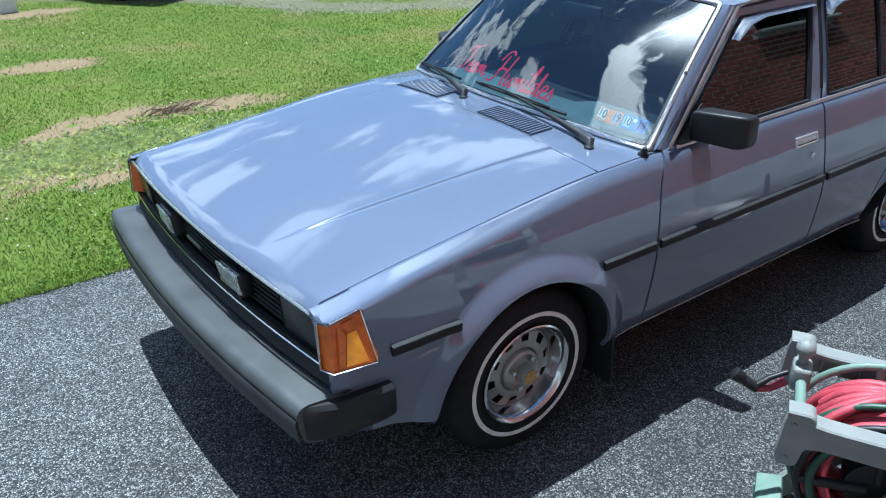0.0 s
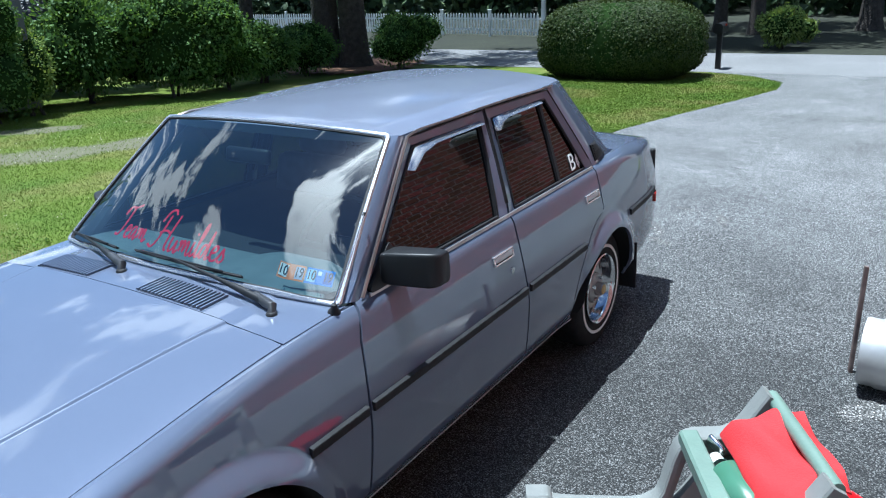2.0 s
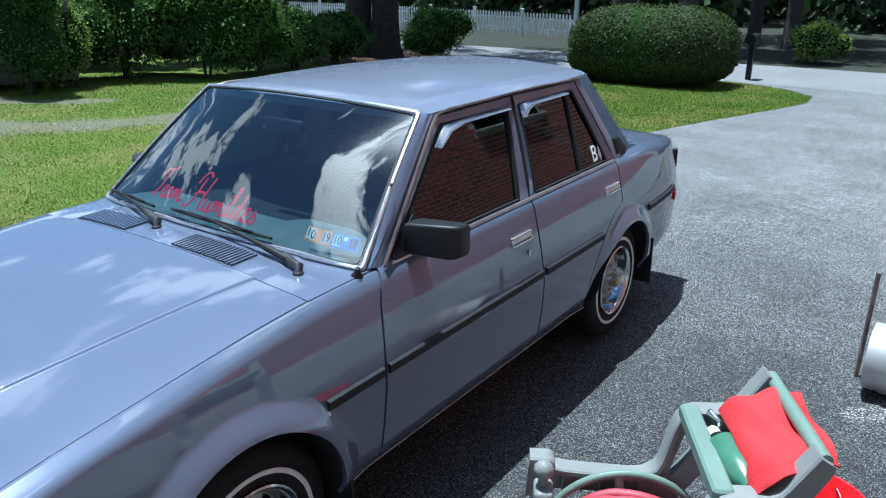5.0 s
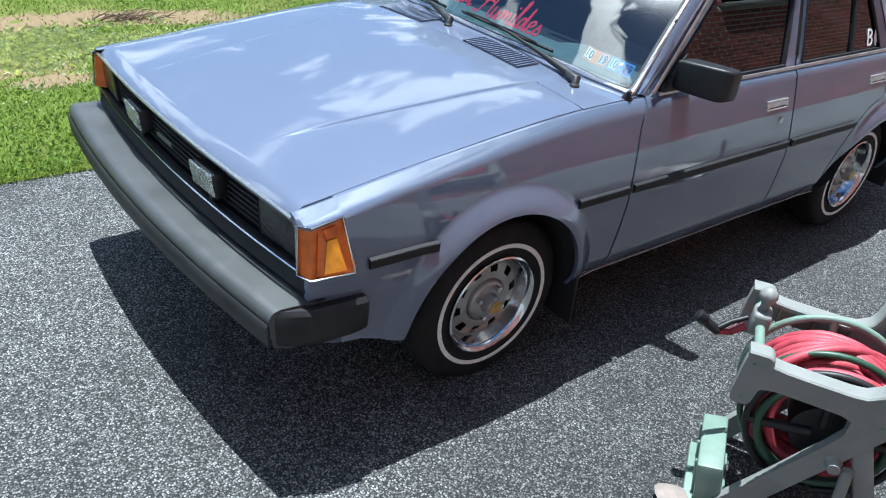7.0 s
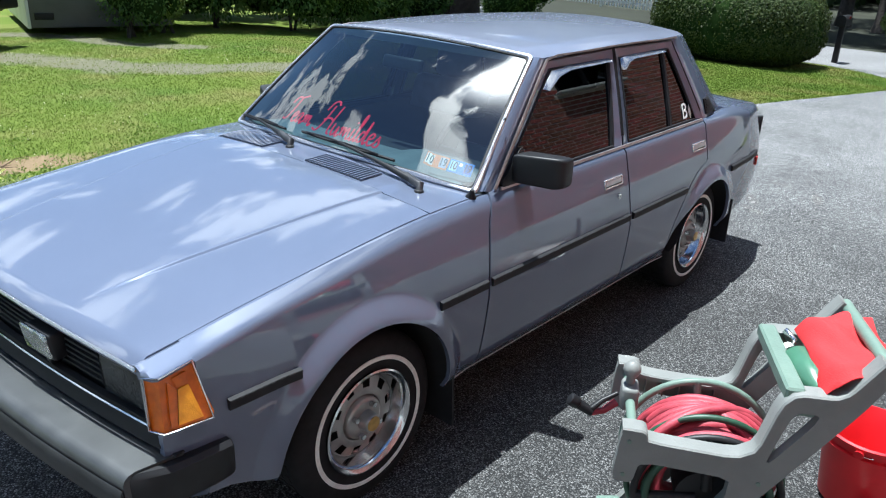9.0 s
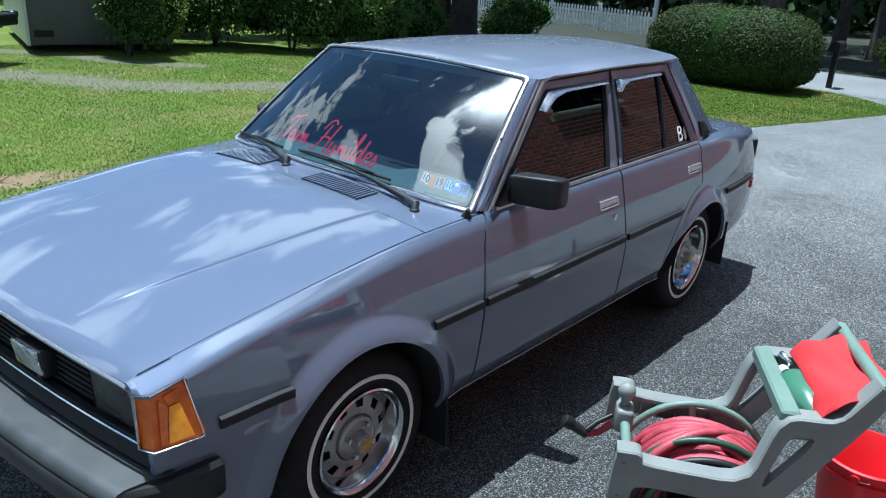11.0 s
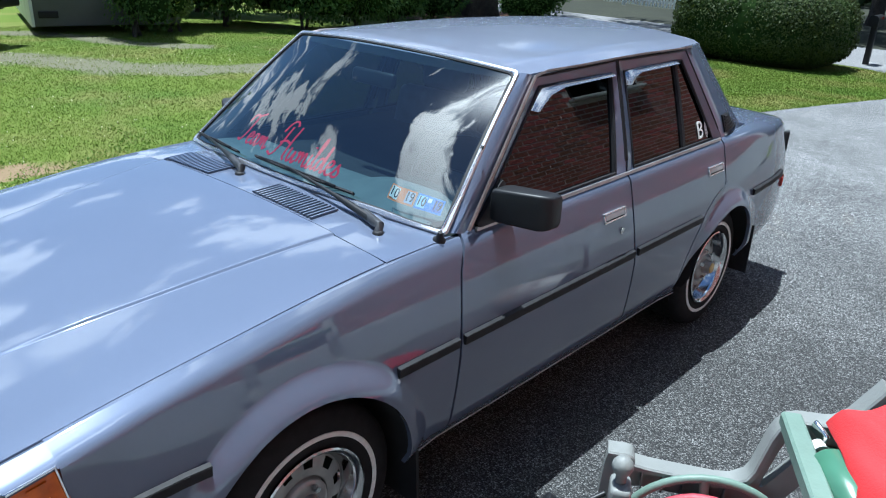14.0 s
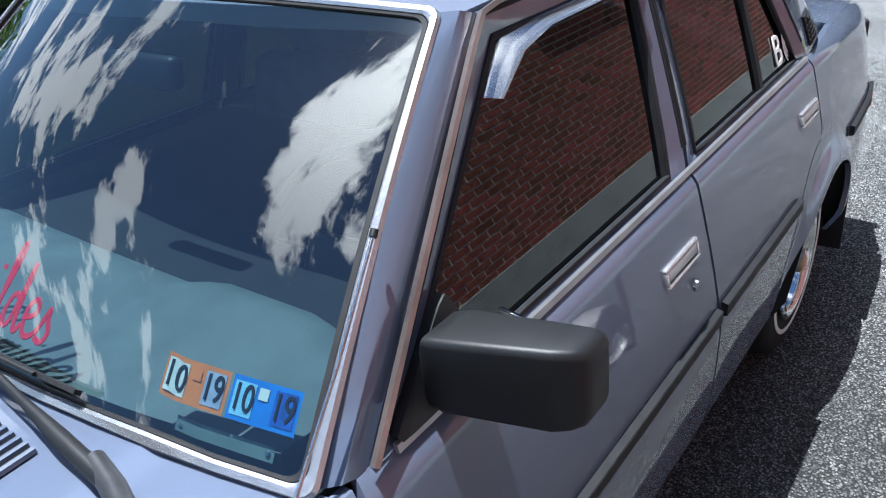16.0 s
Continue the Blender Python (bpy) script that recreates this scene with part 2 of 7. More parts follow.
BLACK_RUBBER = material("black_rubber", (0.014, 0.014, 0.016), 0.62, spec=0.3, vary=0.25, scale=30, bump=0.1, bump_scale=250)
BLACK_PLASTIC = material("black_plastic", (0.012, 0.0125, 0.014), 0.46, spec=0.35, vary=0.2, scale=15, bump=0.08, bump_scale=400)
BUMPER_GREY = material("bumper_alloy", (0.068, 0.072, 0.074), 0.42, 0.35, vary=0.22, scale=5, stain=0.35, stain_scale=5, rough_vary=0.15)
FACE_DARK = material("dark_bumper_face", (0.030, 0.031, 0.033), 0.55, spec=0.3, vary=0.3, scale=6, stain=0.3, stain_scale=5)
KNUCKLE = material("worn_wiper_metal", (0.055, 0.056, 0.060), 0.38, 0.4, vary=0.3, scale=30)
TYRE = material("tyre_rubber", (0.013, 0.013, 0.014), 0.8, spec=0.25, vary=0.25, scale=30, bump=0.15, bump_scale=180)
WHITEWALL = material("whitewall_stripe", (0.72, 0.71, 0.68), 0.6, vary=0.1, scale=40)
RIM = material("styled_steel_wheel", (0.36, 0.355, 0.345), 0.30, 0.65, vary=0.12, scale=25, stain=0.3, stain_scale=18)
SATIN = material("satin_screen_trim", (0.46, 0.47, 0.50), 0.25, 0.75, vary=0.08, scale=12)
BELT = material("dull_belt_trim", (0.42, 0.41, 0.42), 0.30, 0.8, vary=0.2, scale=12)
SILL_GLINT = material("sill_glint_paint", (0.42, 0.42, 0.46), 0.4, vary=0.2, scale=12, spec=0.4)
HANDLE = material("handle_chrome", (0.74, 0.73, 0.73), 0.24, 0.8, vary=0.08, scale=30)
HANDLE_FLAP = material("handle_flap", (0.52, 0.51, 0.52), 0.32, 0.6, vary=0.1, scale=25)
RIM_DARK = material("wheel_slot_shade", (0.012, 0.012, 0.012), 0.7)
UNDER = material("underbody_black", (0.010, 0.010, 0.011), 0.8, vary=0.3, scale=10)
AMBER = material("amber_lens", (0.58, 0.125, 0.003), 0.30, vary=0.2, scale=30, bump=0.15, bump_scale=220, coat=0.2)
AMBER_BRIGHT = material("amber_reflector", (0.95, 0.36, 0.012), 0.3, vary=0.15, scale=40, bump=0.2, bump_scale=300, coat=0.2)
RED_LENS = material("red_lens", (0.35, 0.02, 0.015), 0.2, vary=0.2, scale=30, coat=0.6)
LAMP_GLASS = material("lamp_glass", (0.022, 0.025, 0.026), 0.16, 0.2, vary=0.6, scale=20, bump=0.5, bump_scale=90, spec=0.3, coat=0.15)
FOG_GLASS = material("fog_lamp_glass", (0.40, 0.42, 0.41), 0.14, 0.75, vary=0.5, scale=30, bump=0.9, bump_scale=45, coat=1.0)
WINDSCREEN_GLASS = glass_material("windscreen_glass", (0.50, 0.63, 0.66), 2.4)
SIDE_GLASS = glass_material("tinted_side_glass", (0.045, 0.048, 0.048), 1.78)
MIRROR = material("mirror_glass", (0.8, 0.82, 0.84), 0.02, 1.0)
# pale metal stands in for sky glare on dark smoked acrylic
VISOR = material("visor_sky_glare", (0.50, 0.50, 0.51), 0.2, 0.85, vary=0.2, scale=8)
VINYL = material("interior_vinyl", (0.075, 0.10, 0.135), 0.6, vary=0.2, scale=14, bump=0.15, bump_scale=180)
DASH_TOP = material("dashboard_cover", (0.135, 0.155, 0.158), 0.75, vary=0.15, scale=12, bump=0.15, bump_scale=140)
RED_VINYL = material("red_vinyl_letters", (0.88, 0.018, 0.055), 0.45, vary=0.1, scale=20)
STICKER_WHITE = material("sticker_white", (0.80, 0.80, 0.76), 0.5, vary=0.05, scale=40)
STICKER_ORANGE = material("sticker_orange", (0.80, 0.24, 0.07), 0.5, vary=0.1, scale=40)
STICKER_BLUE = material("sticker_blue", (0.03, 0.22, 0.70), 0.5, vary=0.1, scale=40)
STICKER_CYAN = material("sticker_pale_blue", (0.30, 0.62, 0.85), 0.5, vary=0.1, scale=40)
STICKER_GREY = material("sticker_grey_blue", (0.42, 0.46, 0.60), 0.5, vary=0.2, scale=60)
STICKER_HATCH = material("sticker_dark_blue", (0.02, 0.10, 0.45), 0.5, vary=0.45, scale=90)
PLATE_GREY = material("plate_grey", (0.20, 0.26, 0.25), 0.4, 0.3, vary=0.1, scale=20)
INK = material("sticker_ink", (0.012, 0.012, 0.016), 0.5)
GOLD = material("hub_emblem_gold", (0.50, 0.31, 0.10), 0.3, 0.8, vary=0.2, scale=50)


def leaf_material(name, color, island=0.35, through=0.35):
    """Thin leaves: a dull face with light shining through, each leaf a little different."""
    m = material(name, color, 0.6, spec=0.2, island=island)
    n, l = m.node_tree.nodes, m.node_tree.links
    p, out = n["Principled BSDF"], n["Material Output"]
    src = p.inputs["Base Color"].links[0].from_socket
    tr, mix, warm = n.new("ShaderNodeBsdfTranslucent"), n.new("ShaderNodeMixShader"), n.new("ShaderNodeMix")
    warm.data_type, warm.blend_type = "RGBA", "MULTIPLY"
    warm.inputs["Factor"].default_value = 1.0
    warm.inputs["B"].default_value = (1.25, 1.15, 0.55, 1)
    l.new(src, warm.inputs["A"])
    l.new(warm.outputs["Result"], tr.inputs["Color"])
    mix.inputs[0].default_value = through
    l.new(p.outputs[0], mix.inputs[1])
    l.new(tr.outputs[0], mix.inputs[2])
    l.new(mix.outputs[0], out.inputs[0])
    return m


# ---- building helpers ----
def part(name, bm, mat, parent=None, label="", smooth=True, angle=50, category="", group="", kind=""):
    """Links a bmesh as one mesh object, under a thing or a part."""
    me = bpy.data.meshes.new(name)
    bmesh.ops.recalc_face_normals(bm, faces=bm.faces[:])
    bm.to_mesh(me)
    bm.free()
    me.materials.append(mat)
    if smooth:
        me.polygons.foreach_set("use_smooth", [True] * len(me.polygons))
        me.set_sharp_from_angle(angle=radians(angle))
    ob = new(name, me)
    if parent is not None:
        ob.parent = parent
        ob.matrix_parent_inverse = world_of(parent).inverted()
    return tagged(ob, label, category, group, kind)


def world_of(ob):
    m = ob.matrix_basis.copy()
    while ob.parent is not None:
        m = ob.parent.matrix_basis @ ob.matrix_parent_inverse @ m
        ob = ob.parent
    return m


def thing(name, at, label, category, group="", kind=""):
    e = new(name)
    e.empty_display_size = 0.1
    e.location = at
    return tagged(e, label, category, group, kind)


def soup(name, verts, faces, mat, parent=None, smooth=False, label="", category="", group="", kind=""):
    """One mesh from arrays of vertices and equal-sided faces."""
    me = bpy.data.meshes.new(name)
    verts, faces = np.asarray(verts, np.float32), np.asarray(faces, np.int32)
    k = faces.shape[1]
    me.vertices.add(len(verts))
    me.vertices.foreach_set("co", verts.ravel())
    me.loops.add(faces.size)
    me.loops.foreach_set("vertex_index", faces.ravel())
    me.polygons.add(len(faces))
    me.polygons.foreach_set("loop_start", np.arange(0, faces.size, k, dtype=np.int32))
    me.polygons.foreach_set("loop_total", np.full(len(faces), k, np.int32))
    me.update(calc_edges=True)
    if smooth:
        me.polygons.foreach_set("use_smooth", [True] * len(faces))
    me.materials.append(mat)
    ob = new(name, me)
    if parent is not None:
        ob.parent = parent
        ob.matrix_parent_inverse = world_of(parent).inverted()
    return tagged(ob, label, category, group, kind)


def box(bm, size, m=None, bevel=0.0, segments=2):
    """A box of the given size at the pose m, with rounded edges."""
    r = bmesh.ops.create_cube(bm, size=1.0, matrix=(m or Matrix()) @ Matrix.Diagonal((*size, 1)))
    if bevel:
        edges = list({e for v in r["verts"] for e in v.link_edges})
        bmesh.ops.bevel(bm, geom=edges, offset=bevel, segments=segments, profile=0.5, affect="EDGES")
    return bm


def boxed(size, m=None, bevel=0.0, segments=2):
    return box(bmesh.new(), size, m, bevel, segments)


def cylinder(bm, r1, r2, depth, m=None, segments=32, caps=True):
    bmesh.ops.create_cone(bm, cap_ends=caps, segments=segments, radius1=r1, radius2=r2, depth=depth, matrix=m or Matrix())
    return bm


def grid(bm, rows):
    """Faces through rows of points; returns the vertices, row by row."""
    vs = [[bm.verts.new(p) for p in row] for row in rows]
    for a, b in zip(vs, vs[1:]):
        for k in range(len(a) - 1):
            bm.faces.new((a[k], a[k + 1], b[k + 1], b[k]))
    return vs


def shell(rows, depth):
    """A sheet through rows of points with its rim folded back by the vector depth: a pressed panel."""
    bm = bmesh.new()
    vs = grid(bm, rows)
    loop = vs[0] + [r[-1] for r in vs[1:]] + vs[-1][-2::-1] + [r[0] for r in vs[-2:0:-1]]
    back = [bm.verts.new(v.co + Vector(depth)) for v in loop]
    for k in range(len(loop)):
        j = (k + 1) % len(loop)
        bm.faces.new((loop[k], loop[j], back[j], back[k]))
    return bm


def loft(bm, rings, closed=True, caps=True):
    """Skin through rings of points."""
    vs = [[bm.verts.new(p) for p in ring] for ring in rings]
    n = len(vs[0])
    for a, b in zip(vs, vs[1:]):
        for k in range(n if closed else n - 1):
            j = (k + 1) % n
            bm.faces.new((a[k], a[j], b[j], b[k]))
    if caps:
        bm.faces.new(vs[0])
        bm.faces.new(vs[-1][::-1])
    return vs


def tube(points, radius, sides=8, closed=False, bm=None):
    """A round tube along points; radius may be a list."""
    bm = bm or bmesh.new()
    pts = [Vector(p) for p in points]
    n = len(pts)
    rings, up = [], None
    for k, p in enumerate(pts):
        a = pts[(k - 1) % n] if closed or k else p
        b = pts[(k + 1) % n] if closed or k < n - 1 else p
        d = (b - a).normalized()
        if up is None:
            up = Vector((0, 0, 1)) if abs(d.z) < 0.9 else Vector((1, 0, 0))
        u = d.cross(up).normalized()
        up = u.cross(d).normalized()
        r = radius[k] if isinstance(radius, (list, tuple)) else radius
        rings.append([p + r * (math.cos(t) * u + math.sin(t) * up) for t in [2 * math.pi * i / sides for i in range(sides)]])
    if closed:
        rings.append(rings[0])
    loft(bm, rings, True, not closed)
    return bm


def strip(points, width, thick, normal, bm=None):
    """A flat bar of rectangular section along points; width runs across normal and the way."""
    bm = bm or bmesh.new()
    pts, rings = [Vector(p) for p in points], []
    for k, p in enumerate(pts):
        d = (pts[min(k + 1, len(pts) - 1)] - pts[max(k - 1, 0)]).normalized()
        nn = Vector(normal(p) if callable(normal) else normal).normalized()
        s = d.cross(nn).normalized()
        nn = s.cross(d).normalized()
        w, t = width / 2, thick
        rings.append([p + s * w, p + s * w * 0.8 + nn * t, p - s * w * 0.8 + nn * t, p - s * w])
    loft(bm, rings)
    return bm


def lathe(profile, m=None, segments=48, bm=None, closed=False):
    """Turns a profile of (radius, height) about the z axis of m."""
    bm = bm or bmesh.new()
    m = m or Matrix()
    rings = [[m @ Vector((r * math.cos(t), r * math.sin(t), h)) for t in [2 * math.pi * i / segments for i in range(segments)]] for r, h in profile]
    vs = [[bm.verts.new(p) for p in ring] for ring in rings]
    pairs = list(zip(vs, vs[1:])) + ([(vs[-1], vs[0])] if closed else [])
    for a, b in pairs:
        for k in range(segments):
            j = (k + 1) % segments
            bm.faces.new((a[k], a[j], b[j], b[k]))
    return bm


def prism(outline, a, b, bm=None):
    """A solid between the closed outline at offsets a and b: outline points are functions of the offset or 3D points moved by vectors a and b."""
    bm = bm or bmesh.new()
    loft(bm, [[Vector(p) + Vector(a) for p in outline], [Vector(p) + Vector(b) for p in outline]])
    return bm


def rounded(pts, closed=True, times=2, cut=0.22):
    """Corner cutting: rounds the corners of an outline."""
    for _ in range(times):
        out = []
        n = len(pts)
        for k in range(n if closed else n - 1):
            p, q = Vector(pts[k]), Vector(pts[(k + 1) % n])
            out += [p.lerp(q, cut), p.lerp(q, 1 - cut)]
        if not closed:
            out = [Vector(pts[0])] + out + [Vector(pts[-1])]
        pts = out
    return pts


def lerp(a, b, t):
    return a + (b - a) * t


def table(x, pts):
    """Smooth interpolation through pairs (x, value)."""
    if x <= pts[0][0]:
        return pts[0][1]
    for (x0, y0), (x1, y1) in zip(pts, pts[1:]):
        if x <= x1:
            return lerp(y0, y1, (x - x0) / (x1 - x0))
    return pts[-1][1]


def spline(x, pts):
    """Smooth cubic through pairs (x, value), flat beyond the ends."""
    if x <= pts[0][0]:
        return pts[0][1]
    if x >= pts[-1][0]:
        return pts[-1][1]
    i = max(k for k in range(len(pts) - 1) if pts[k][0] <= x)
    (x0, y0), (x1, y1) = pts[i], pts[i + 1]

    def slope(k):
        if k <= 0 or k >= len(pts) - 1:
            a, b = pts[max(0, min(k, len(pts) - 2))], pts[max(0, min(k, len(pts) - 2)) + 1]
            return (b[1] - a[1]) / (b[0] - a[0])
        d0 = (pts[k][1] - pts[k - 1][1]) / (pts[k][0] - pts[k - 1][0])
        d1 = (pts[k + 1][1] - pts[k][1]) / (pts[k + 1][0] - pts[k][0])
        return 0.0 if d0 * d1 <= 0 else 2 * d0 * d1 / (d0 + d1)

    h, t = x1 - x0, (x - x0) / (x1 - x0)
    return y0 * (1 + 2 * t) * (1 - t) ** 2 + y1 * t * t * (3 - 2 * t) + h * (slope(i) * t * (1 - t) ** 2 - slope(i + 1) * t * t * (1 - t))


def smooth01(t):
    t = max(0.0, min(1.0, t))
    return t * t * (3 - 2 * t)


# ---- large structure: ground, driveway, road, house wall ----
def ground_z(x, y):
    """Lie of the land: level by the car, falling gently to the road."""
    return -0.47 * smooth01((x - 4.0) / 13.0)


def lawn_material(name, green, lush, straw, rough=0.6, island=0.0, fine=0.0):
    """Uneven turf: patches of fresh, lush and dry grass at several scales."""
    m = bpy.data.materials.new(name)
    m.use_nodes = True
    n, l = m.node_tree.nodes, m.node_tree.links
    p = n["Principled BSDF"]
    p.inputs["Roughness"].default_value, p.inputs["Specular IOR Level"].default_value = rough, 0.12
    tc = n.new("ShaderNodeTexCoord")
    colour = None
    for c, s, lo, hi in ((lush, 0.55, 0.48, 0.66), (straw, 0.9, 0.50, 0.70), (straw, 5.0, 0.62, 0.90)) + (((0.05, 0.06, 0.02), 55.0, 0.52, 0.66),) * (1 if fine else 0):
        t, r, x = n.new("ShaderNodeTexNoise"), n.new("ShaderNodeMapRange"), n.new("ShaderNodeMix")
        t.inputs["Scale"].default_value, t.inputs["Detail"].default_value = s, 5.0
        r.inputs["From Min"].default_value, r.inputs["From Max"].default_value = lo, hi
        x.data_type = "RGBA"
        l.new(tc.outputs["Object"], t.inputs["Vector"])
        l.new(t.outputs["Fac"], r.inputs["Value"])
        l.new(r.outputs["Result"], x.inputs["Factor"])
        if colour is None:
            x.inputs["A"].default_value = (*green, 1)
        else:
            l.new(colour, x.inputs["A"])
        x.inputs["B"].default_value = (*c, 1)
        colour = x.outputs["Result"]
    if island:
        h, r, g = n.new("ShaderNodeHueSaturation"), n.new("ShaderNodeMapRange"), n.new("ShaderNodeNewGeometry")
        r.inputs["To Min"].default_value, r.inputs["To Max"].default_value = 1 - island, 1 + island
        l.new(g.outputs["Random Per Island"], r.inputs["Value"])
        l.new(r.outputs["Result"], h.inputs["Value"])
        l.new(colour, h.inputs["Color"])
        colour = h.outputs["Color"]
    l.new(colour, p.inputs["Base Color"])
    return m


GRASS_SOIL = lawn_material("lawn_soil", (0.098, 0.132, 0.022), (0.074, 0.116, 0.018), (0.155, 0.150, 0.050), 0.9)
ASPHALT = chip_material("asphalt", (0.118, 0.119, 0.118), (0.011, 0.012, 0.013), 150.0, worn=(2.0, 6.5, 2.0), dark_area=(1.1, -1.5, 1.9, 1.15, 0.66))
ROAD_MAT = material("road_asphalt", (0.21, 0.21, 0.212), 0.9, vary=0.2, scale=0.6, fine=0.4, fine_scale=60, bump=0.5, bump_scale=60)
BRICK = material("red_brick", (0.46, 0.145, 0.100), 0.85, vary=0.25, scale=12, objvary=0.35, bump=0.4, bump_scale=90)
BRICK_FAR = material("red_brick_far", (0.46, 0.145, 0.100), 0.85, vary=0.25, scale=12, island=0.35, bump=0.4, bump_scale=90)
MORTAR = material("mortar", (0.80, 0.72, 0.66), 0.95, vary=0.15, scale=20, bump=0.3, bump_scale=120)
CONCRETE = material("concrete_foundation", (0.68, 0.71, 0.68), 0.9, vary=0.15, scale=3, bump=0.3, bump_scale=60, stain=0.2, stain_scale=3)
WHITE_TRIM = material("white_trim_paint", (0.74, 0.74, 0.72), 0.5, vary=0.06, scale=10)
DARK_PANE = glass_material("house_window_glass", (0.05, 0.05, 0.055), 1.5)


def sheet(name, xs, edges, lift, mat, label, category, kind="structure"):
    """A strip of ground over stations xs between edges(x) = (y0, y1), laid on the land."""
    bm = bmesh.new()
    rows = []
    for x in xs:
        y0, y1 = edges(x)
        rows.append([(x, lerp(y0, y1, k / 10), ground_z(x, 0) + lift) for k in range(11)])
    grid(bm, rows)
    return part(name, bm, mat, None, label, category=category, kind=kind)


bm = bmesh.new()
gx = [-400, -120, -40, -15, -6, -3, 0, 3] + [4 + 0.65 * k for k in range(21)] + [19, 25, 40, 90, 200, 600]
gy = [-500, -150, -60, -25, -10, -4, 0, 2, 4, 7, 10, 14, 20, 32, 60, 120, 260, 600]
grid(bm, [[(x, y, ground_z(x, y) - 0.006) for y in gy] for x in gx])
part("ground", bm, GRASS_SOIL, None, "green lawn ground sloping gently down to the road", category="lawn", kind="structure")


def drive_edge(x):
    return (-3.42, 1.40 if x < 8.2 else table(x, [(8.2, 1.40), (10.2, 1.15), (14.0, 0.62), (15.2, 0.75), (16.2, 1.6), (16.8, 3.0)]))


sheet("driveway", [-14, -8, -4, -2, 0, 2, 4] + [4.5 + 0.5 * k for k in range(25)] + [16.8], drive_edge, 0.0, ASPHALT,
      "worn grey asphalt driveway with coarse chippings", "driveway")
sheet("road", [16.6, 17.2, 18.5, 20.4], lambda x: (-70, 90), 0.004, ROAD_MAT, "pale grey asphalt road behind the hedge", "road")

# brick house behind the walker, seen in the car's windows
WALL_Y = -3.42
house = thing("house", (2.0, WALL_Y - 0.15, 0), "red brick house wall on a grey concrete foundation", "house", kind="structure")
bm = bmesh.new()
box(bm, (22.0, 0.24, 0.68), pose(2.0, WALL_Y - 0.14, 0.10))
part("foundation", bm, CONCRETE, house, "pale grey concrete foundation", smooth=False)
WIN = (5.65, 7.0, 2.22, 3.3)
bm = bmesh.new()
for x0, x1, z0, z1 in ((-9, WIN[0], 0.441, 3.9), (WIN[1], 13, 0.441, 3.9), (WIN[0], WIN[1], 0.441, WIN[2]), (WIN[0], WIN[1], WIN[3], 3.9)):
    box(bm, (x1 - x0, 0.2, z1 - z0), pose((x0 + x1) / 2, WALL_Y - 0.14, (z0 + z1) / 2))
house_wall = part("wall", bm, MORTAR, house, "mortar bed of the brick wall", smooth=False)
part("eave", boxed((22.6, 0.5, 0.14), pose(2.0, WALL_Y - 0.06, 3.97), 0.01), WHITE_TRIM, house, "white painted eave", smooth=False)
SHINGLE = material("roof_shingles", (0.11, 0.10, 0.095), 0.9, vary=0.25, scale=6, fine=0.3, fine_scale=30, bump=0.4, bump_scale=40)
RIDGE_Y = WALL_Y - 4.0
for sgn in (1, -1):
    slope = [(-9.3, RIDGE_Y, 5.85), (13.3, RIDGE_Y, 5.85), (13.3, RIDGE_Y + sgn * 4.2, 4.02), (-9.3, RIDGE_Y + sgn * 4.2, 4.02)]
    part("roof_slope", prism(slope, (0, 0, 0.04), (0, 0, 0.14)), SHINGLE, house, "grey shingled roof slope", smooth=False)
for x in (-8.9, 12.9):
    gable = [(x, WALL_Y - 0.25, 0.0), (x, 2 * RIDGE_Y - WALL_Y + 0.1, 0.0), (x, 2 * RIDGE_Y - WALL_Y + 0.1, 4.0), (x, RIDGE_Y, 5.75), (x, WALL_Y - 0.25, 4.0)]
    part("gable_wall", prism(gable, (-0.1, 0, 0), (0.1, 0, 0)), BRICK_FAR, house, "red brick gable wall", smooth=False)
part("rear_wall", boxed((22.0, 0.2, 4.0), pose(2.0, 2 * RIDGE_Y - WALL_Y, 2.0)), BRICK_FAR, house, "red brick rear wall", smooth=False)
window = part("window", boxed((WIN[1] - WIN[0] + 0.12, 0.10, 0.045), pose((WIN[0] + WIN[1]) / 2, WALL_Y - 0.01, WIN[2] - 0.022), 0.006), CONCRETE, house, "window with dark panes and a stone sill")
for x in (WIN[0] + 0.03, (WIN[0] + WIN[1]) / 2, WIN[1] - 0.03):
    part("frame", boxed((0.05, 0.06, WIN[3] - WIN[2]), pose(x, WALL_Y - 0.07, (WIN[2] + WIN[3]) / 2), 0.006), BLACK_PLASTIC, window)
part("pane", boxed((WIN[1] - WIN[0], 0.01, WIN[3] - WIN[2]), pose((WIN[0] + WIN[1]) / 2, WALL_Y - 0.10, (WIN[2] + WIN[3]) / 2)), DARK_PANE, window, smooth=False)
# black sheet added behind the panes, coloured as the unlit room
part("backing", boxed((WIN[1] - WIN[0], 0.02, WIN[3] - WIN[2]), pose((WIN[0] + WIN[1]) / 2, WALL_Y - 0.20, (WIN[2] + WIN[3]) / 2)), UNDER, window, smooth=False)


# ---- the car: nose towards -x, driver's side towards -y ----
car = thing("car", (1.2, 0, 0), "metallic blue-grey four-door sedan parked on the asphalt driveway", "car")
ARCH_F, ARCH_R = (-0.08, 0.315, 0.365), (2.384, 0.312, 0.322)


def y_max(x):
    return spline(x, [(-0.8, 0.785), (-0.5, 0.800), (0.0, 0.806), (2.4, 0.806), (2.9, 0.788), (3.25, 0.735), (3.42, 0.68)])


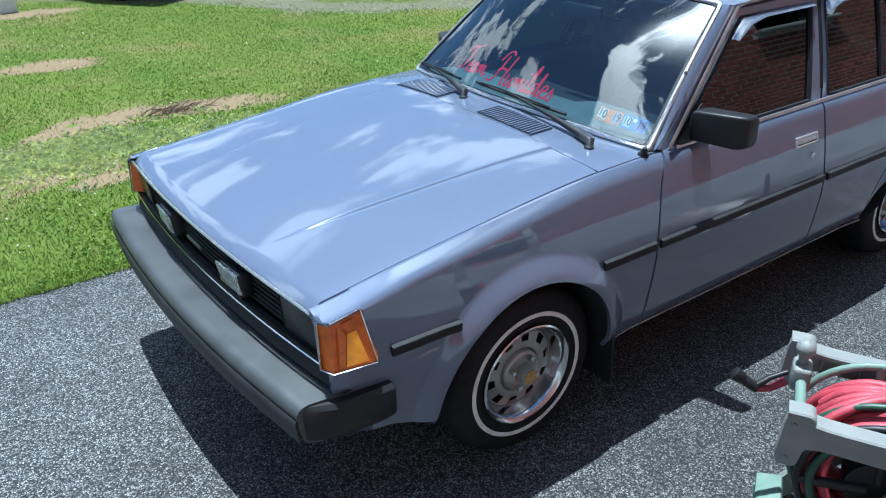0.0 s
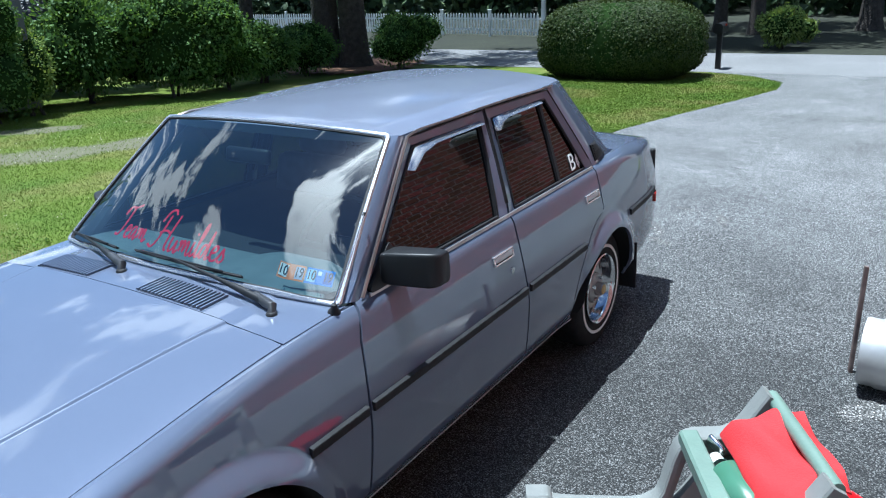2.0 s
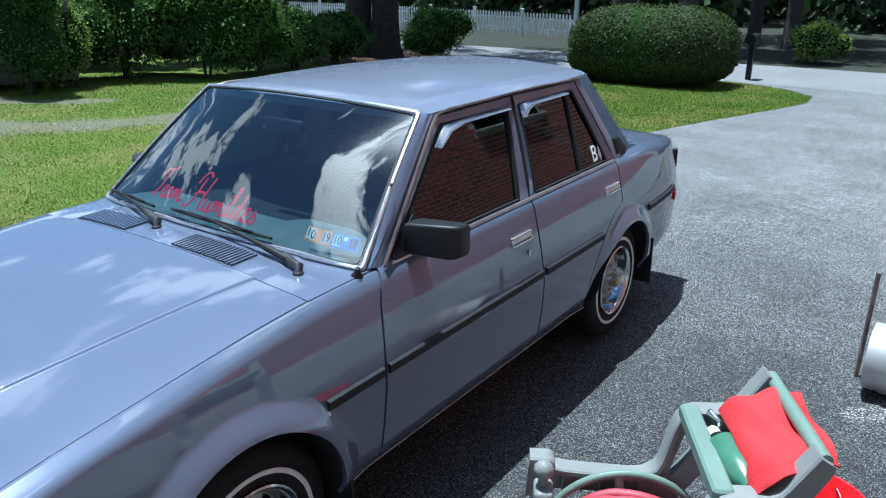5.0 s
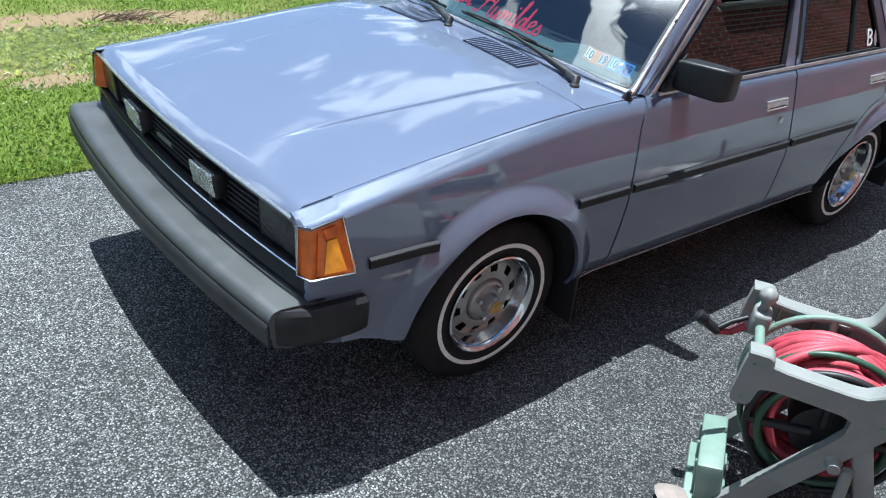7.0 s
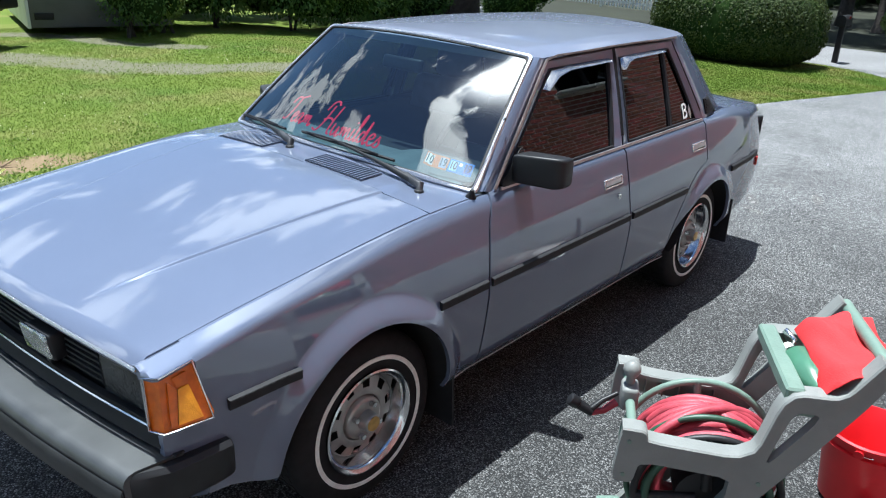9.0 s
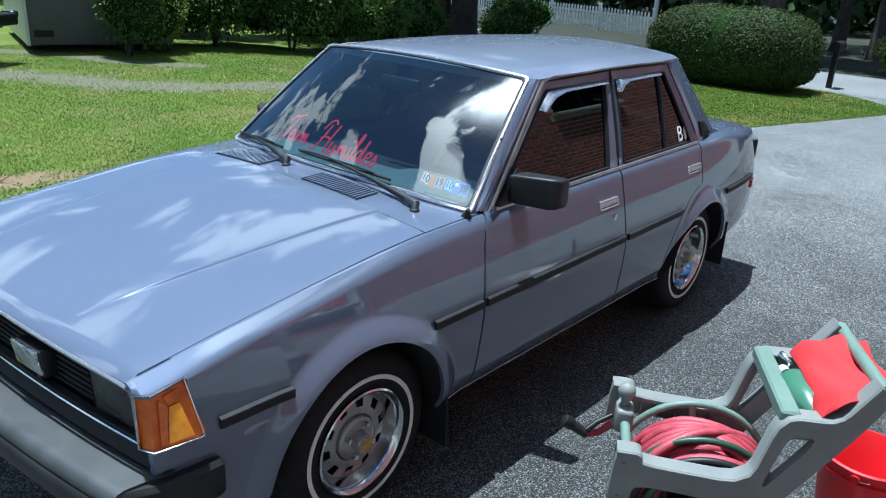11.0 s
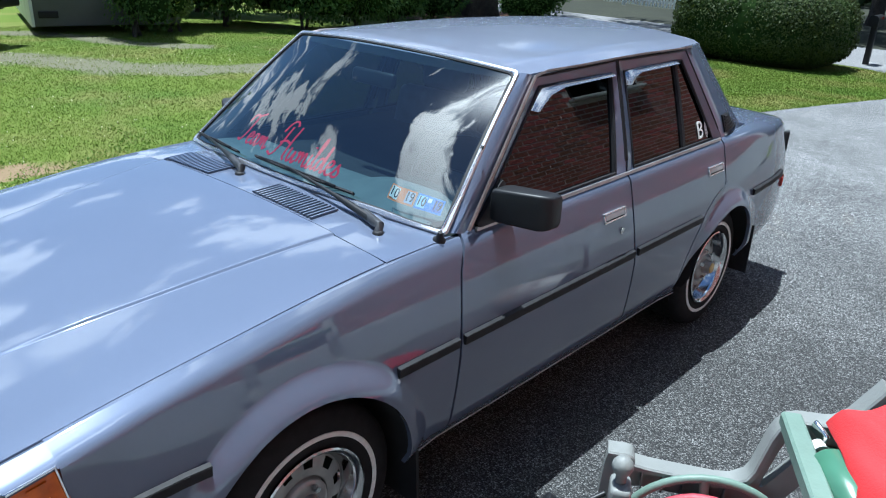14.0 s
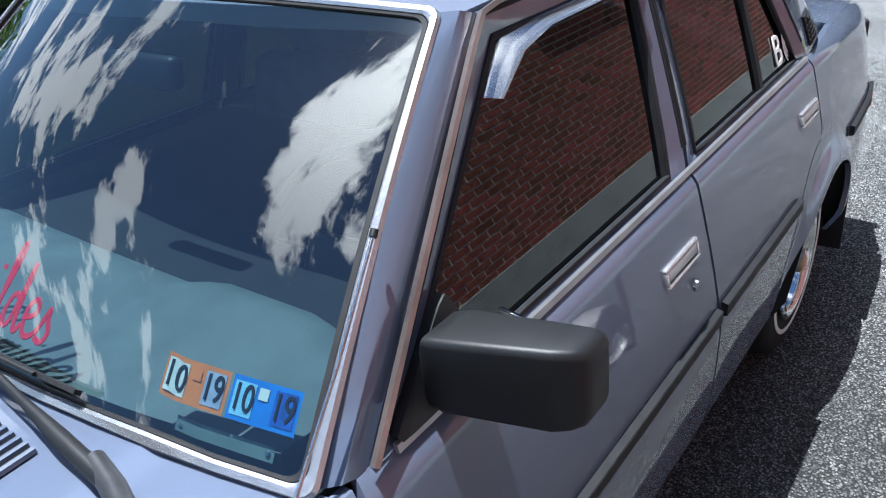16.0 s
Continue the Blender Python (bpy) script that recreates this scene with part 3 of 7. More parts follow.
def z_top(x):
    return spline(x, [(-0.78, 0.802), (-0.3, 0.868), (0.26, 0.928), (0.5, 0.936), (0.6, 0.940), (2.35, 0.952), (2.65, 0.956), (3.1, 0.93), (3.30, 0.90), (3.42, 0.86)])


def y_top(x):
    return spline(x, [(-0.78, 0.710), (0.5, 0.710), (0.62, 0.714), (2.35, 0.712), (2.65, 0.695), (3.30, 0.635), (3.42, 0.60)])


FLARE = 0.078


def side_y(x, z):
    """Half width of the body side."""
    ym, zt, yt = y_max(x), z_top(x), y_top(x)
    if z > 0.60:
        # a sloping shoulder that bends over a tight radius into the flank
        slope = spline(x, [(-0.78, 2.4), (-0.5, 2.1), (-0.2, 1.6), (0.45, 1.25), (0.7, 1.5), (2.4, 1.5), (3.3, 1.5)])
        lean = spline(x, [(-0.78, 0.018), (-0.45, 0.048), (0.0, 0.067), (0.45, 0.075), (2.4, 0.075), (3.3, 0.064)])
        a, b, k = yt + (zt - z) * slope, ym - lean * ((z - 0.60) / (zt - 0.60)) ** 1.30, 0.022
        h = max(0.0, min(1.0, 0.5 + 0.5 * (b - a) / k))
        y = lerp(b, a, h) - k * h * (1 - h)
    else:
        y = ym - 0.010 * ((0.60 - z) / 0.2) ** 2 - (0.45 * (0.36 - z) if z < 0.36 else 0)
    for (cx, cz, r), bulge in ((ARCH_F, 0.026), (ARCH_R, 0.022)):
        d = math.hypot(x - cx, max(0.0, z - cz))
        if d < r + FLARE:
            q = min(1.0, 1 - (d - r) / FLARE)
            y += bulge * lerp(q * (2 - q), smooth01(q), 0.55) * smooth01((0.92 - z) / 0.12)
    return y


def arch_bottom(x, low=0.29):
    for cx, cz, r in (ARCH_F, ARCH_R):
        if abs(x - cx) < r:
            return cz + math.sqrt(max(0.0, r * r - (x - cx) ** 2))
    return low


def crease_z(x, low):
    """Height of the outer edge of a wheel arch's flare."""
    for cx, cz, r in (ARCH_F, ARCH_R):
        big = r + FLARE
        if abs(x - cx) < big:
            return max(low + 0.02, cz + math.sqrt(max(0.0, big * big - (x - cx) ** 2)))
    return low + 0.02


def columns(x0, x1, n):
    """Stations, gathered at the wheel arches' ends."""
    xs = [lerp(x0, x1, k / n) for k in range(n + 1)]
    for cx, _, r in (ARCH_F, ARCH_R):
        if x0 < cx + r and cx - r < x1:
            xs += [cx + r * math.cos(math.pi * k / 32) for k in range(1, 32)] + [cx - r * 0.9995, cx - r * 1.0005, cx + r * 0.9995, cx + r * 1.0005]
            xs += [cx + s * (r + FLARE * q) for s in (-1, 1) for q in (0.25, 0.5, 0.75, 0.92, 0.999)]
    return sorted({x for x in xs if x0 < x < x1} | {x0, x1})


def side_panel(name, left, right, side, n=14, m=16, label="", low=0.29, top=z_top):
    """A body panel between the shut lines left(z) and right(z)."""
    x0, x1 = left(0.6), right(0.6)
    rows = []
    for x in columns(x0, x1, n):
        low_x = low + 0.04 * smooth01((-0.30 - x) / 0.10) + 0.05 * smooth01((-0.44 - x) / 0.20)
        u, zb, zt = (x - x0) / (x1 - x0), arch_bottom(x, low_x), top(x)
        zc = max(zb + 0.004, crease_z(x, low_x))
        levels = [lerp(zb, zc, k / 8) for k in range(8)] + [lerp(zc, zt, 1 - (1 - k / m) ** 1.8) for k in range(m + 1)]
        row = []
        for z in levels:
            xx = x + (left(z) - x0) * (1 - u) ** 3 + (right(z) - x1) * u ** 3
            row.append((xx, side * side_y(xx, z), z))
        rows.append(row)
    return part(name, shell(rows, (0, -side * 0.016, 0)), PAINT, car, label, angle=24)


def door_front(z):
    return table(z, [(0.29, 0.458), (0.64, 0.484), (0.84, 0.520), (0.96, 0.565)])


def door_split(z):
    return table(z, [(0.29, 1.49), (0.6, 1.502), (0.95, 1.506)])


def door_rear(z):
    d = 0.45 ** 2 - (z - 0.30) ** 2
    return min(2.335, 2.40 - math.sqrt(d)) if d > 0 else 2.335


GAP = 0.0050
for side in (-1, 1):
    side_panel("front_fender", lambda z: -0.665, lambda z: door_front(z) - GAP, side, 16, 32, low=0.310)
    side_panel("rear_quarter_panel", lambda z: door_rear(z) + GAP, lambda z: 3.40 - 0.16 * smooth01((0.5 - z) / 0.2) - 0.05 * smooth01((z - 0.75) / 0.15), side, 16, 20)
    # door skins: the rear door ends on the wheel arch
    for name, lf, rg in (("front_door", door_front, door_split), ("rear_door", door_split, door_rear)):
        rows = []
        for k in range(31):
            z = lerp(0.315, z_top(1.0), 1 - (1 - k / 30) ** 1.5)
            rows.append([(lerp(lf(z) + GAP, rg(z) - GAP, j / 14), 0, z) for j in range(15)])
        rows = [[(x, side * side_y(x, z), z) for x, _, z in row] for row in rows]
        part(name, shell(rows, (0, -side * 0.016, 0)), PAINT, car, angle=40)
    # sill below the doors
    rows = [[(x, side * (side_y(x, 0.31) - 0.004 - dy), z) for z, dy in ((0.316, 0.0), (0.306, 0.003), (0.294, 0.012), (0.280, 0.045))] for x in [0.32 + 0.12 * k for k in range(15)]]
    part("sill", shell(rows, (0, -side * 0.02, 0)), PAINT, car)
    # pale strip paints the light mirrored along the sill's lower edge
    pts = [(x, side * (side_y(x, 0.31) - 0.013), 0.2935) for x in [0.33 + 0.12 * k for k in range(15)]]
    part("sill_lip", strip(pts, 0.006, 0.003, (0, side, -0.55)), SILL_GLINT, car, "pale strip painted as the sill's bright reflection")

# black boxes paint the shade in shut lines and arches, and block stray light
for x0, x1, z0, z1, w in ((-0.70, -0.46, 0.34, 0.76, 0.64), (-0.70, 0.50, 0.45, 0.78, 0.44), (0.33, 2.02, 0.24, 0.92, 0.69), (2.02, 2.80, 0.50, 0.90, 0.44), (2.79, 3.28, 0.40, 0.86, 0.58), (-0.68, 3.22, 0.215, 0.50, 0.43), (2.30, 2.80, 0.86, 0.928, 0.690)):
    part("underbody", boxed((x1 - x0, 2 * w, z1 - z0), pose((x0 + x1) / 2, 0, (z0 + z1) / 2)), UNDER, car, "black underbody filling that stands for the shade inside the body", smooth=False)
for side in (-1, 1):
    for cx, cz, r in (ARCH_F, ARCH_R):
        arc = [(cx - r - 0.012, 0.315)] + [(cx - (r + 0.012) * math.cos(math.pi * k / 20), cz + (r + 0.012) * math.sin(math.pi * k / 20)) for k in range(21)] + [(cx + r + 0.012, 0.315)]
        rows = [[(x, side * (lerp(0.43, side_y(x, z) - 0.008, q) if z > 0.31 else lerp(0.43, 0.775, q)), z) for x, z in arc] for q in (0, 0.5, 1)]
        part("wheel_housing", shell(rows, (0, 0, 0.004)), UNDER, car, "black wheel housing")

# hood and cowl
def crease_y(x):
    return lerp(0.350, 0.482, (x + 0.70) / 0.94)


def hood_z(x, y):
    u = (x + 0.80) / 1.06
    crown = lerp(0.016, 0.026, u) * (1 - (y / 0.70) ** 2)
    rise = 0.0075 * smooth01((crease_y(x) + 0.005 - abs(y)) / 0.010) * smooth01((x + 0.72) / 0.30)
    edge = -0.003 * smooth01((abs(y) - 0.665) / 0.035)
    return z_top(x) + crown + rise + edge + 0.0045


def hood_front(y):
    return -0.778 - 0.044 * (1 - (y / 0.70) ** 2)


ys = sorted({round(-0.6990 + 1.398 * k / 40, 4) for k in range(41)})
rows = []
for k in range(41):
    row = []
    u = k / 40
    yc = crease_y(lerp(-0.8, 0.26, u))
    yy = sorted(ys + [s * (yc + d) for s in (-1, 1) for d in (-0.014, -0.0065, -0.004, -0.0015, 0.0015, 0.004, 0.0065, 0.012)])
    for y in yy:
        x = lerp(hood_front(y), 0.2625, u)
        z = hood_z(x, y) - 0.020 * smooth01((0.03 - (x - hood_front(y))) / 0.03) ** 2
        row.append((x, y, z))
    rows.append(row)
part("hood", shell(rows, (0, 0, -0.02)), PAINT, car, angle=38)
# black strips paint shade into the hood's gaps and stop stray sun
for side in (-1, 1):
    pts = [(x, side * 0.7062, z_top(x) - 0.016) for x in [-0.77 + 0.08 * k for k in range(17)]]
    part("hood_seal", strip(pts, 0.030, 0.008, (0, 0, 1)), UNDER, car)
part("cowl_seal", strip([(0.2655, y, z_top(0.265) + 0.026 * (1 - (y / 0.7) ** 2) - 0.012) for y in [-0.70 + 0.1 * k for k in range(15)]], 0.05, 0.006, (0, 0, 1)), UNDER, car)


def screen_foot(y):
    return 0.512 - 0.098 * (1 - (y / 0.70) ** 2)


def cowl_z(x, y):
    return z_top(x) + 0.028 * (1 - (y / 0.70) ** 2) + 0.006 * smooth01((0.484 - abs(y)) / 0.012) + 0.002


rows = [[(lerp(0.268, screen_foot(y) + 0.015, u / 10), y, cowl_z(lerp(0.268, screen_foot(y), u / 10), y)) for y in [-0.7015 + 1.403 * k / 60 for k in range(61)]] for u in range(11)]
part("cowl_panel", shell(rows, (0, 0, -0.02)), PAINT, car, angle=50)
for y0, y1 in ((-0.365, -0.072), (0.200, 0.490)):
    rows = [[(x, y, cowl_z(x, y) + 0.0025) for y in [lerp(y0, y1, k / 8) for k in range(9)]] for x in (0.262, 0.32, 0.376)]
    rows[0] = [(0.277, y, z) for _, y, z in rows[0]]
    # black plate laid on the cowl: shade of the vent openings as colour
    vent = part("cowl_vent", shell(rows, (0, 0, -0.01)), UNDER, car, "black slotted air intake in the cowl")
    n = 17
    for k in range(n + 1):
        y = lerp(y0, y1, k / n)
        pts = [(x, y, cowl_z(x, y) + 0.002) for x in (0.274, 0.325, 0.379)]
        part("slat", strip(pts, 0.0085, 0.006, (0, 0, 1)), PAINT, vent, smooth=False)

# windscreen with its bright surround
def screen(u, y01, off=0.0):
    """Point of the windscreen: u from foot to head, y01 from -1 to 1."""
    foot = Vector((screen_foot(0.680 * y01) + 0.012, 0.680 * y01, cowl_z(0.45, 0.680 * y01) + 0.012))
    head = Vector((0.966 - 0.060 * (1 - y01 ** 2), 0.560 * y01, 1.346 + 0.030 * (1 - y01 ** 2)))
    p = foot.lerp(head, u)
    bow = (0.008 + 0.034 * (1 - y01 ** 2)) * math.sin(math.pi * u)
    return p + (bow + off) * Vector((-0.66, 0, 0.75))


rows = [[screen(u / 14, -1 + k / 12) for k in range(25)] for u in range(15)]
bm = bmesh.new()
grid(bm, rows)
windscreen = part("windscreen", bm, WINDSCREEN_GLASS, car, "curved clear windscreen")
RU, RV = 0.030, 0.032


def screen_rim(off, su=1.0, sv=1.0):
    """Closed outline of the windscreen with small rounded corners, widened by the factors su and sv."""
    out = []
    for cu, cv in ((0, 1), (1, 1), (1, -1), (0, -1)):
        arc = []
        for k in range(7):
            a = 0.5 * math.pi * k / 6
            u, v = RU * (1 - math.sin(a)), 1 - RV + RV * math.cos(a)
            arc.append((u if cu == 0 else 1 - u, cv * v))
        out += arc[::-1] if (cu == 0) == (cv > 0) else arc
        p, q = out[-1], ((1 - RU, 1), (1, -1 + RV), (RU, -1), (0, 1 - RV))[((0, 1), (1, 1), (1, -1), (0, -1)).index((cu, cv))]
        out += [(lerp(p[0], q[0], k / 14), lerp(p[1], q[1], k / 14)) for k in range(1, 14)]
    return [screen(0.5 + (u - 0.5) * su, v * sv, off) for u, v in out]


bm = bmesh.new()
loft(bm, [screen_rim(off, q, q) for off, q in ((-0.002, 0.985), (0.004, 0.988), (0.005, 1.0), (0.000, 1.003))], True, False)
part("windscreen_seal", bm, BLACK_RUBBER, windscreen)
bm = bmesh.new()
loft(bm, [screen_rim(off, a, b) for off, a, b in ((0.000, 1.002, 1.001), (0.0065, 1.004, 1.003), (0.0095, 1.018, 1.009), (0.0085, 1.044, 1.020), (0.002, 1.052, 1.024))], True, False)
part("windscreen_trim", bm, SATIN, windscreen, "bright satin metal trim", angle=40)

# roof
def roof_z(x, y):
    return 1.352 + spline(x, [(0.90, -0.004), (1.2, 0.012), (1.7, 0.018), (2.4, 0.003)]) + 0.034 * (1 - (y / 0.57) ** 2) - 0.016 * smooth01((abs(y) - 0.50) / 0.07)


def roof_edge(x):
    return table(x, [(0.95, 0.562), (1.3, 0.575), (2.0, 0.570), (2.33, 0.545)])


rows = []
for k in range(29):
    u = k / 28
    row = []
    for j in range(33):
        s = -1 + j / 16
        x = lerp(0.970 - 0.053 * (1 - s * s), 2.33 + 0.05 * (1 - s * s), u)
        y = s * roof_edge(x)
        row.append((x, y, roof_z(x, y) - 0.02 * smooth01((0.03 - (x - 0.94 + 0.023 * (1 - s * s))) / 0.03)))
    rows.append(row)
part("roof", shell(rows, (0, 0, -0.03)), ROOF_PAINT, car, "lighter blue-grey painted roof", angle=50)


def cabin_y(z):
    """Half width of the cabin's side at a height."""
    return lerp(0.712, 0.580, max(0.0, (z - 0.945) / 0.40) ** 1.1)


def quad(corners, n=8):
    """A closed outline of (x, z) through four corners, n steps a side, corners a little rounded."""
    out = []
    for k in range(4):
        a, b = corners[k], corners[(k + 1) % 4]
        out += [(lerp(a[0], b[0], j / n), lerp(a[1], b[1], j / n)) for j in range(n)]
    return out


def frame_ring(name, outer, inner, side, mat, off_out, off_in, parent, label=""):
    o, i = quad(outer), quad(inner)
    bm = bmesh.new()
    rings = []
    for pts, off in ((o, off_out - 0.02), (o, off_out), (i, off_in), (i, off_in - 0.022)):
        rings.append([(x, side * (cabin_y(z) + off), z) for x, z in pts])
    loft(bm, rings, True, False)
    return part(name, bm, mat, parent, label, angle=30)


def pane(name, corners, side, off, parent, mat, n=10):
    bm = bmesh.new()
    bl, tl, tr, br = corners
    rows = []
    for k in range(n + 1):
        a = (lerp(bl[0], tl[0], k / n), lerp(bl[1], tl[1], k / n))
        b = (lerp(br[0], tr[0], k / n), lerp(br[1], tr[1], k / n))
        rows.append([(lerp(a[0], b[0], j / 8), side * (cabin_y(lerp(a[1], b[1], j / 8)) + off), lerp(a[1], b[1], j / 8)) for j in range(9)])
    grid(bm, rows)
    return part(name, bm, mat, parent)


F_OUT = ((0.585, 0.940), (1.040, 1.336), (1.548, 1.345), (1.499, 0.940))
F_IN = ((0.640, 0.953), (1.058, 1.300), (1.513, 1.302), (1.440, 0.955))
R_OUT = ((1.513, 0.940), (1.562, 1.345), (2.110, 1.342), (2.345, 0.946))
R_IN = ((1.573, 0.955), (1.604, 1.300), (2.078, 1.304), (2.268, 0.958))
for side in (-1, 1):
    frame_ring("front_window_frame", F_OUT, F_IN, side, PAINT, 0.006, -0.006, car)
    pane("front_side_window", F_IN, side, -0.014, car, SIDE_GLASS)
    frame_ring("rear_window_frame", R_OUT, R_IN, side, PAINT, 0.006, -0.006, car)
    pane("rear_side_window", R_IN, side, -0.014, car, SIDE_GLASS)
    for a, b, w in (((2.000, 0.952), (2.022, 1.305), 0.026), ((1.438, 0.95), (1.514, 1.304), 0.018)):
        pts = [(lerp(a[0], b[0], t), side * (cabin_y(lerp(a[1], b[1], t)) - 0.014), lerp(a[1], b[1], t)) for t in [k / 8 for k in range(9)]]
        part("window_channel", strip(pts, w, 0.010, (0, side, 0.3)), BLACK_RUBBER, car)
    # rubber round the panes, and along the door tops under the drip rail
    for corners in (F_IN, R_IN):
        part("window_seal", tube([(x, side * (cabin_y(z) - 0.006), z) for x, z in quad(corners)], 0.0065, 6, closed=True), BLACK_RUBBER, car)
    for corners in (F_OUT, R_OUT):
        bl, tl, tr, br = corners
        path = [(lerp(bl[0], tl[0], k / 8), lerp(bl[1], tl[1], k / 8)) for k in range(1, 9)] + [(lerp(tl[0], tr[0], k / 8), lerp(tl[1], tr[1], k / 8)) for k in range(1, 9)] + [(lerp(tr[0], br[0], k / 8), lerp(tr[1], br[1], k / 8)) for k in range(1, 8)]
        part("door_top_seal", tube([(x, side * (cabin_y(z) + 0.003), z) for x, z in path], 0.0055, 6), BLACK_RUBBER, car)
    # wind deflectors over the windows
    for outline in (((0.990, 1.236), (1.066, 1.300), (1.180, 1.306), (1.512, 1.308), (1.510, 1.297), (1.180, 1.292), (1.092, 1.276), (1.006, 1.232)),
                    ((1.602, 1.252), (1.606, 1.306), (1.700, 1.308), (2.018, 1.308), (2.016, 1.298), (1.700, 1.293), (1.652, 1.280), (1.614, 1.256))):
        n = len(outline) // 2
        top, bottom = outline[:n], outline[:n - 1:-1]
        rows = []
        for k in range(n):
            rows.append([(lerp(top[k][0], bottom[k][0], j / 6), side * (cabin_y(lerp(top[k][1], bottom[k][1], j / 6)) + lerp(-0.006, 0.019, 1 - (1 - j / 6) ** 1.7)), lerp(top[k][1], bottom[k][1], j / 6)) for j in range(7)])
        part("wind_deflector", shell(rows, (0, -side * 0.003, 0)), VISOR, car, "smoked wind deflector over the side window, coloured pale for sky glare")
    # belt trim
    pts = [(x, side * (cabin_y(0.945) + 0.006), lerp(0.942, 0.950, (x - 0.6) / 1.75)) for x in [0.62 + 0.1 * k for k in range(18)]]
    part("belt_trim", strip(pts, 0.014, 0.007, (0, side, 0.2)), BELT, car, "dull metal window sill trim")
    # windscreen pillar
    rings = []
    for k in range(11):
        t = k / 10
        a = Vector((0.524, side * 0.686, 0.944)).lerp(Vector((0.972, side * 0.563, 1.352)), t) + Vector((-0.012, 0, 0.012)) * math.sin(math.pi * t)
        b = Vector((0.575, side * 0.712, 0.938)).lerp(Vector((1.030, side * 0.588, 1.340)), t)
        c = (a + b) / 2 + Vector((-0.006, side * 0.010, 0.005))
        back = Vector((0.05, -side * 0.02, -0.02))
        rings.append([a, c, b, b + back, a + back])
    bm = bmesh.new()
    loft(bm, rings)
    part("windscreen_pillar", bm, PAINT, car, angle=45)
    # drip rail along the pillar and the roof
    pts = [Vector((0.580, side * 0.722, 0.948)).lerp(Vector((0.985, side * 0.606, 1.305)), k / 10) for k in range(11)]
    pts += [(1.03, side * 0.592, 1.338), (1.10, side * 0.588, 1.349)] + [(x, side * (roof_edge(x) + 0.012), roof_z(x, roof_edge(x)) + 0.0) for x in [1.2 + 0.1 * k for k in range(10)]]
    pts += [(2.17, side * 0.578, 1.350)]
    part("drip_rail", strip(pts, 0.009, 0.010, lambda p: (-0.25 if p[0] < 1.05 else 0, side, 0.45)), OLD_CHROME, car, "tarnished bright drip rail")
    # rear pillar and its louvre
    rows = []
    for k in range(13):
        t = k / 12
        z = lerp(0.946, 1.352, t)
        xa, xb = lerp(2.350, 2.116, t), lerp(2.690, 2.335, t ** 0.9)
        rows.append([(lerp(xa, xb, j / 8), side * (cabin_y(z) + 0.004 - 0.045 * (j / 8) ** 2 - 0.012 * (1 - t) * (j / 8)), z) for j in range(9)])
    part("rear_pillar", shell(rows, (0, -side * 0.02, 0)), PAINT, car, angle=40)
    rows = []
    for k in range(5):
        t = k / 4
        z = lerp(0.968, 1.045, t)
        rows.append([(lerp(lerp(2.385, 2.375, t), lerp(2.590, 2.52, t), j / 6), side * (cabin_y(z) + 0.007 - 0.045 * (j / 6 * 0.85) ** 2 - 0.010 * (j / 6)), z) for j in range(7)])
    louvre = part("pillar_louvre", shell(rows, (0, -side * 0.012, 0)), BLACK_PLASTIC, car, "black louvred vent at the foot of the rear pillar")
    for k in range(6):
        z = lerp(0.975, 1.038, k / 5)
        t = k / 5
        pts = [(lerp(2.39, lerp(2.585, 2.515, t), j / 6), side * (cabin_y(z) + 0.006 - 0.045 * (j / 6 * 0.85) ** 2 - 0.010 * (j / 6)), z) for j in range(7)]
        part("slat", strip(pts, 0.006, 0.005, (0, side, 0.4)), BLACK_PLASTIC, louvre, smooth=False)

# rear window, boot lid, tail
rows = [[(lerp(2.355 + 0.03 * (1 - s * s), 2.70 + 0.05 * (1 - s * s), u / 8), s * lerp(0.50, 0.62, u / 8), lerp(1.352 + 0.02 * (1 - s * s), 0.965, u / 8)) for s in [-1 + k / 8 for k in range(17)]] for u in range(9)]
bm = bmesh.new()
grid(bm, rows)
part("rear_window", bm, SIDE_GLASS, car, "tinted rear window")


def boot_z(x, y):
    return z_top(x) + 0.018 * (1 - (y / 0.64) ** 2)


rows = [[(x, s * (y_top(x) - 0.006), boot_z(x, s * 0.62)) for s in [-1 + k / 10 for k in range(21)]] for x in [2.70 + 0.066 * k for k in range(11)]]
part("boot_lid", shell(rows, (0, 0, -0.03)), PAINT, car, angle=45)
rows = [[(3.372 + 0.03 * (1 - s * s) - 0.06 * smooth01((0.5 - z) / 0.2), s * (0.62 + 0.06 * smooth01((0.86 - z) / 0.1)), z) for s in [-1 + k / 10 for k in range(21)]] for z in (0.86, 0.80, 0.72, 0.6, 0.5, 0.4, 0.32)]
part("tail_panel", shell(rows, (-0.03, 0, 0)), PAINT, car)
for side in (-1, 1):
    lamp = part("tail_lamp", boxed((0.05, 0.20, 0.12), pose(3.388, side * 0.545, 0.730), 0.012), RED_LENS, car, "red tail lamp in a black surround")
    part("lamp_surround", boxed((0.050, 0.030, 0.165), pose(3.380, side * 0.664, 0.735, 0, 0, -side * 18), 0.008), BLACK_PLASTIC, lamp)
    part("side_marker", boxed((0.075, 0.014, 0.05), pose(3.20, side * (side_y(3.2, 0.585) + 0.002), 0.585, 0, 0, -side * 16), 0.005), RED_LENS, car, "red side marker lamp")

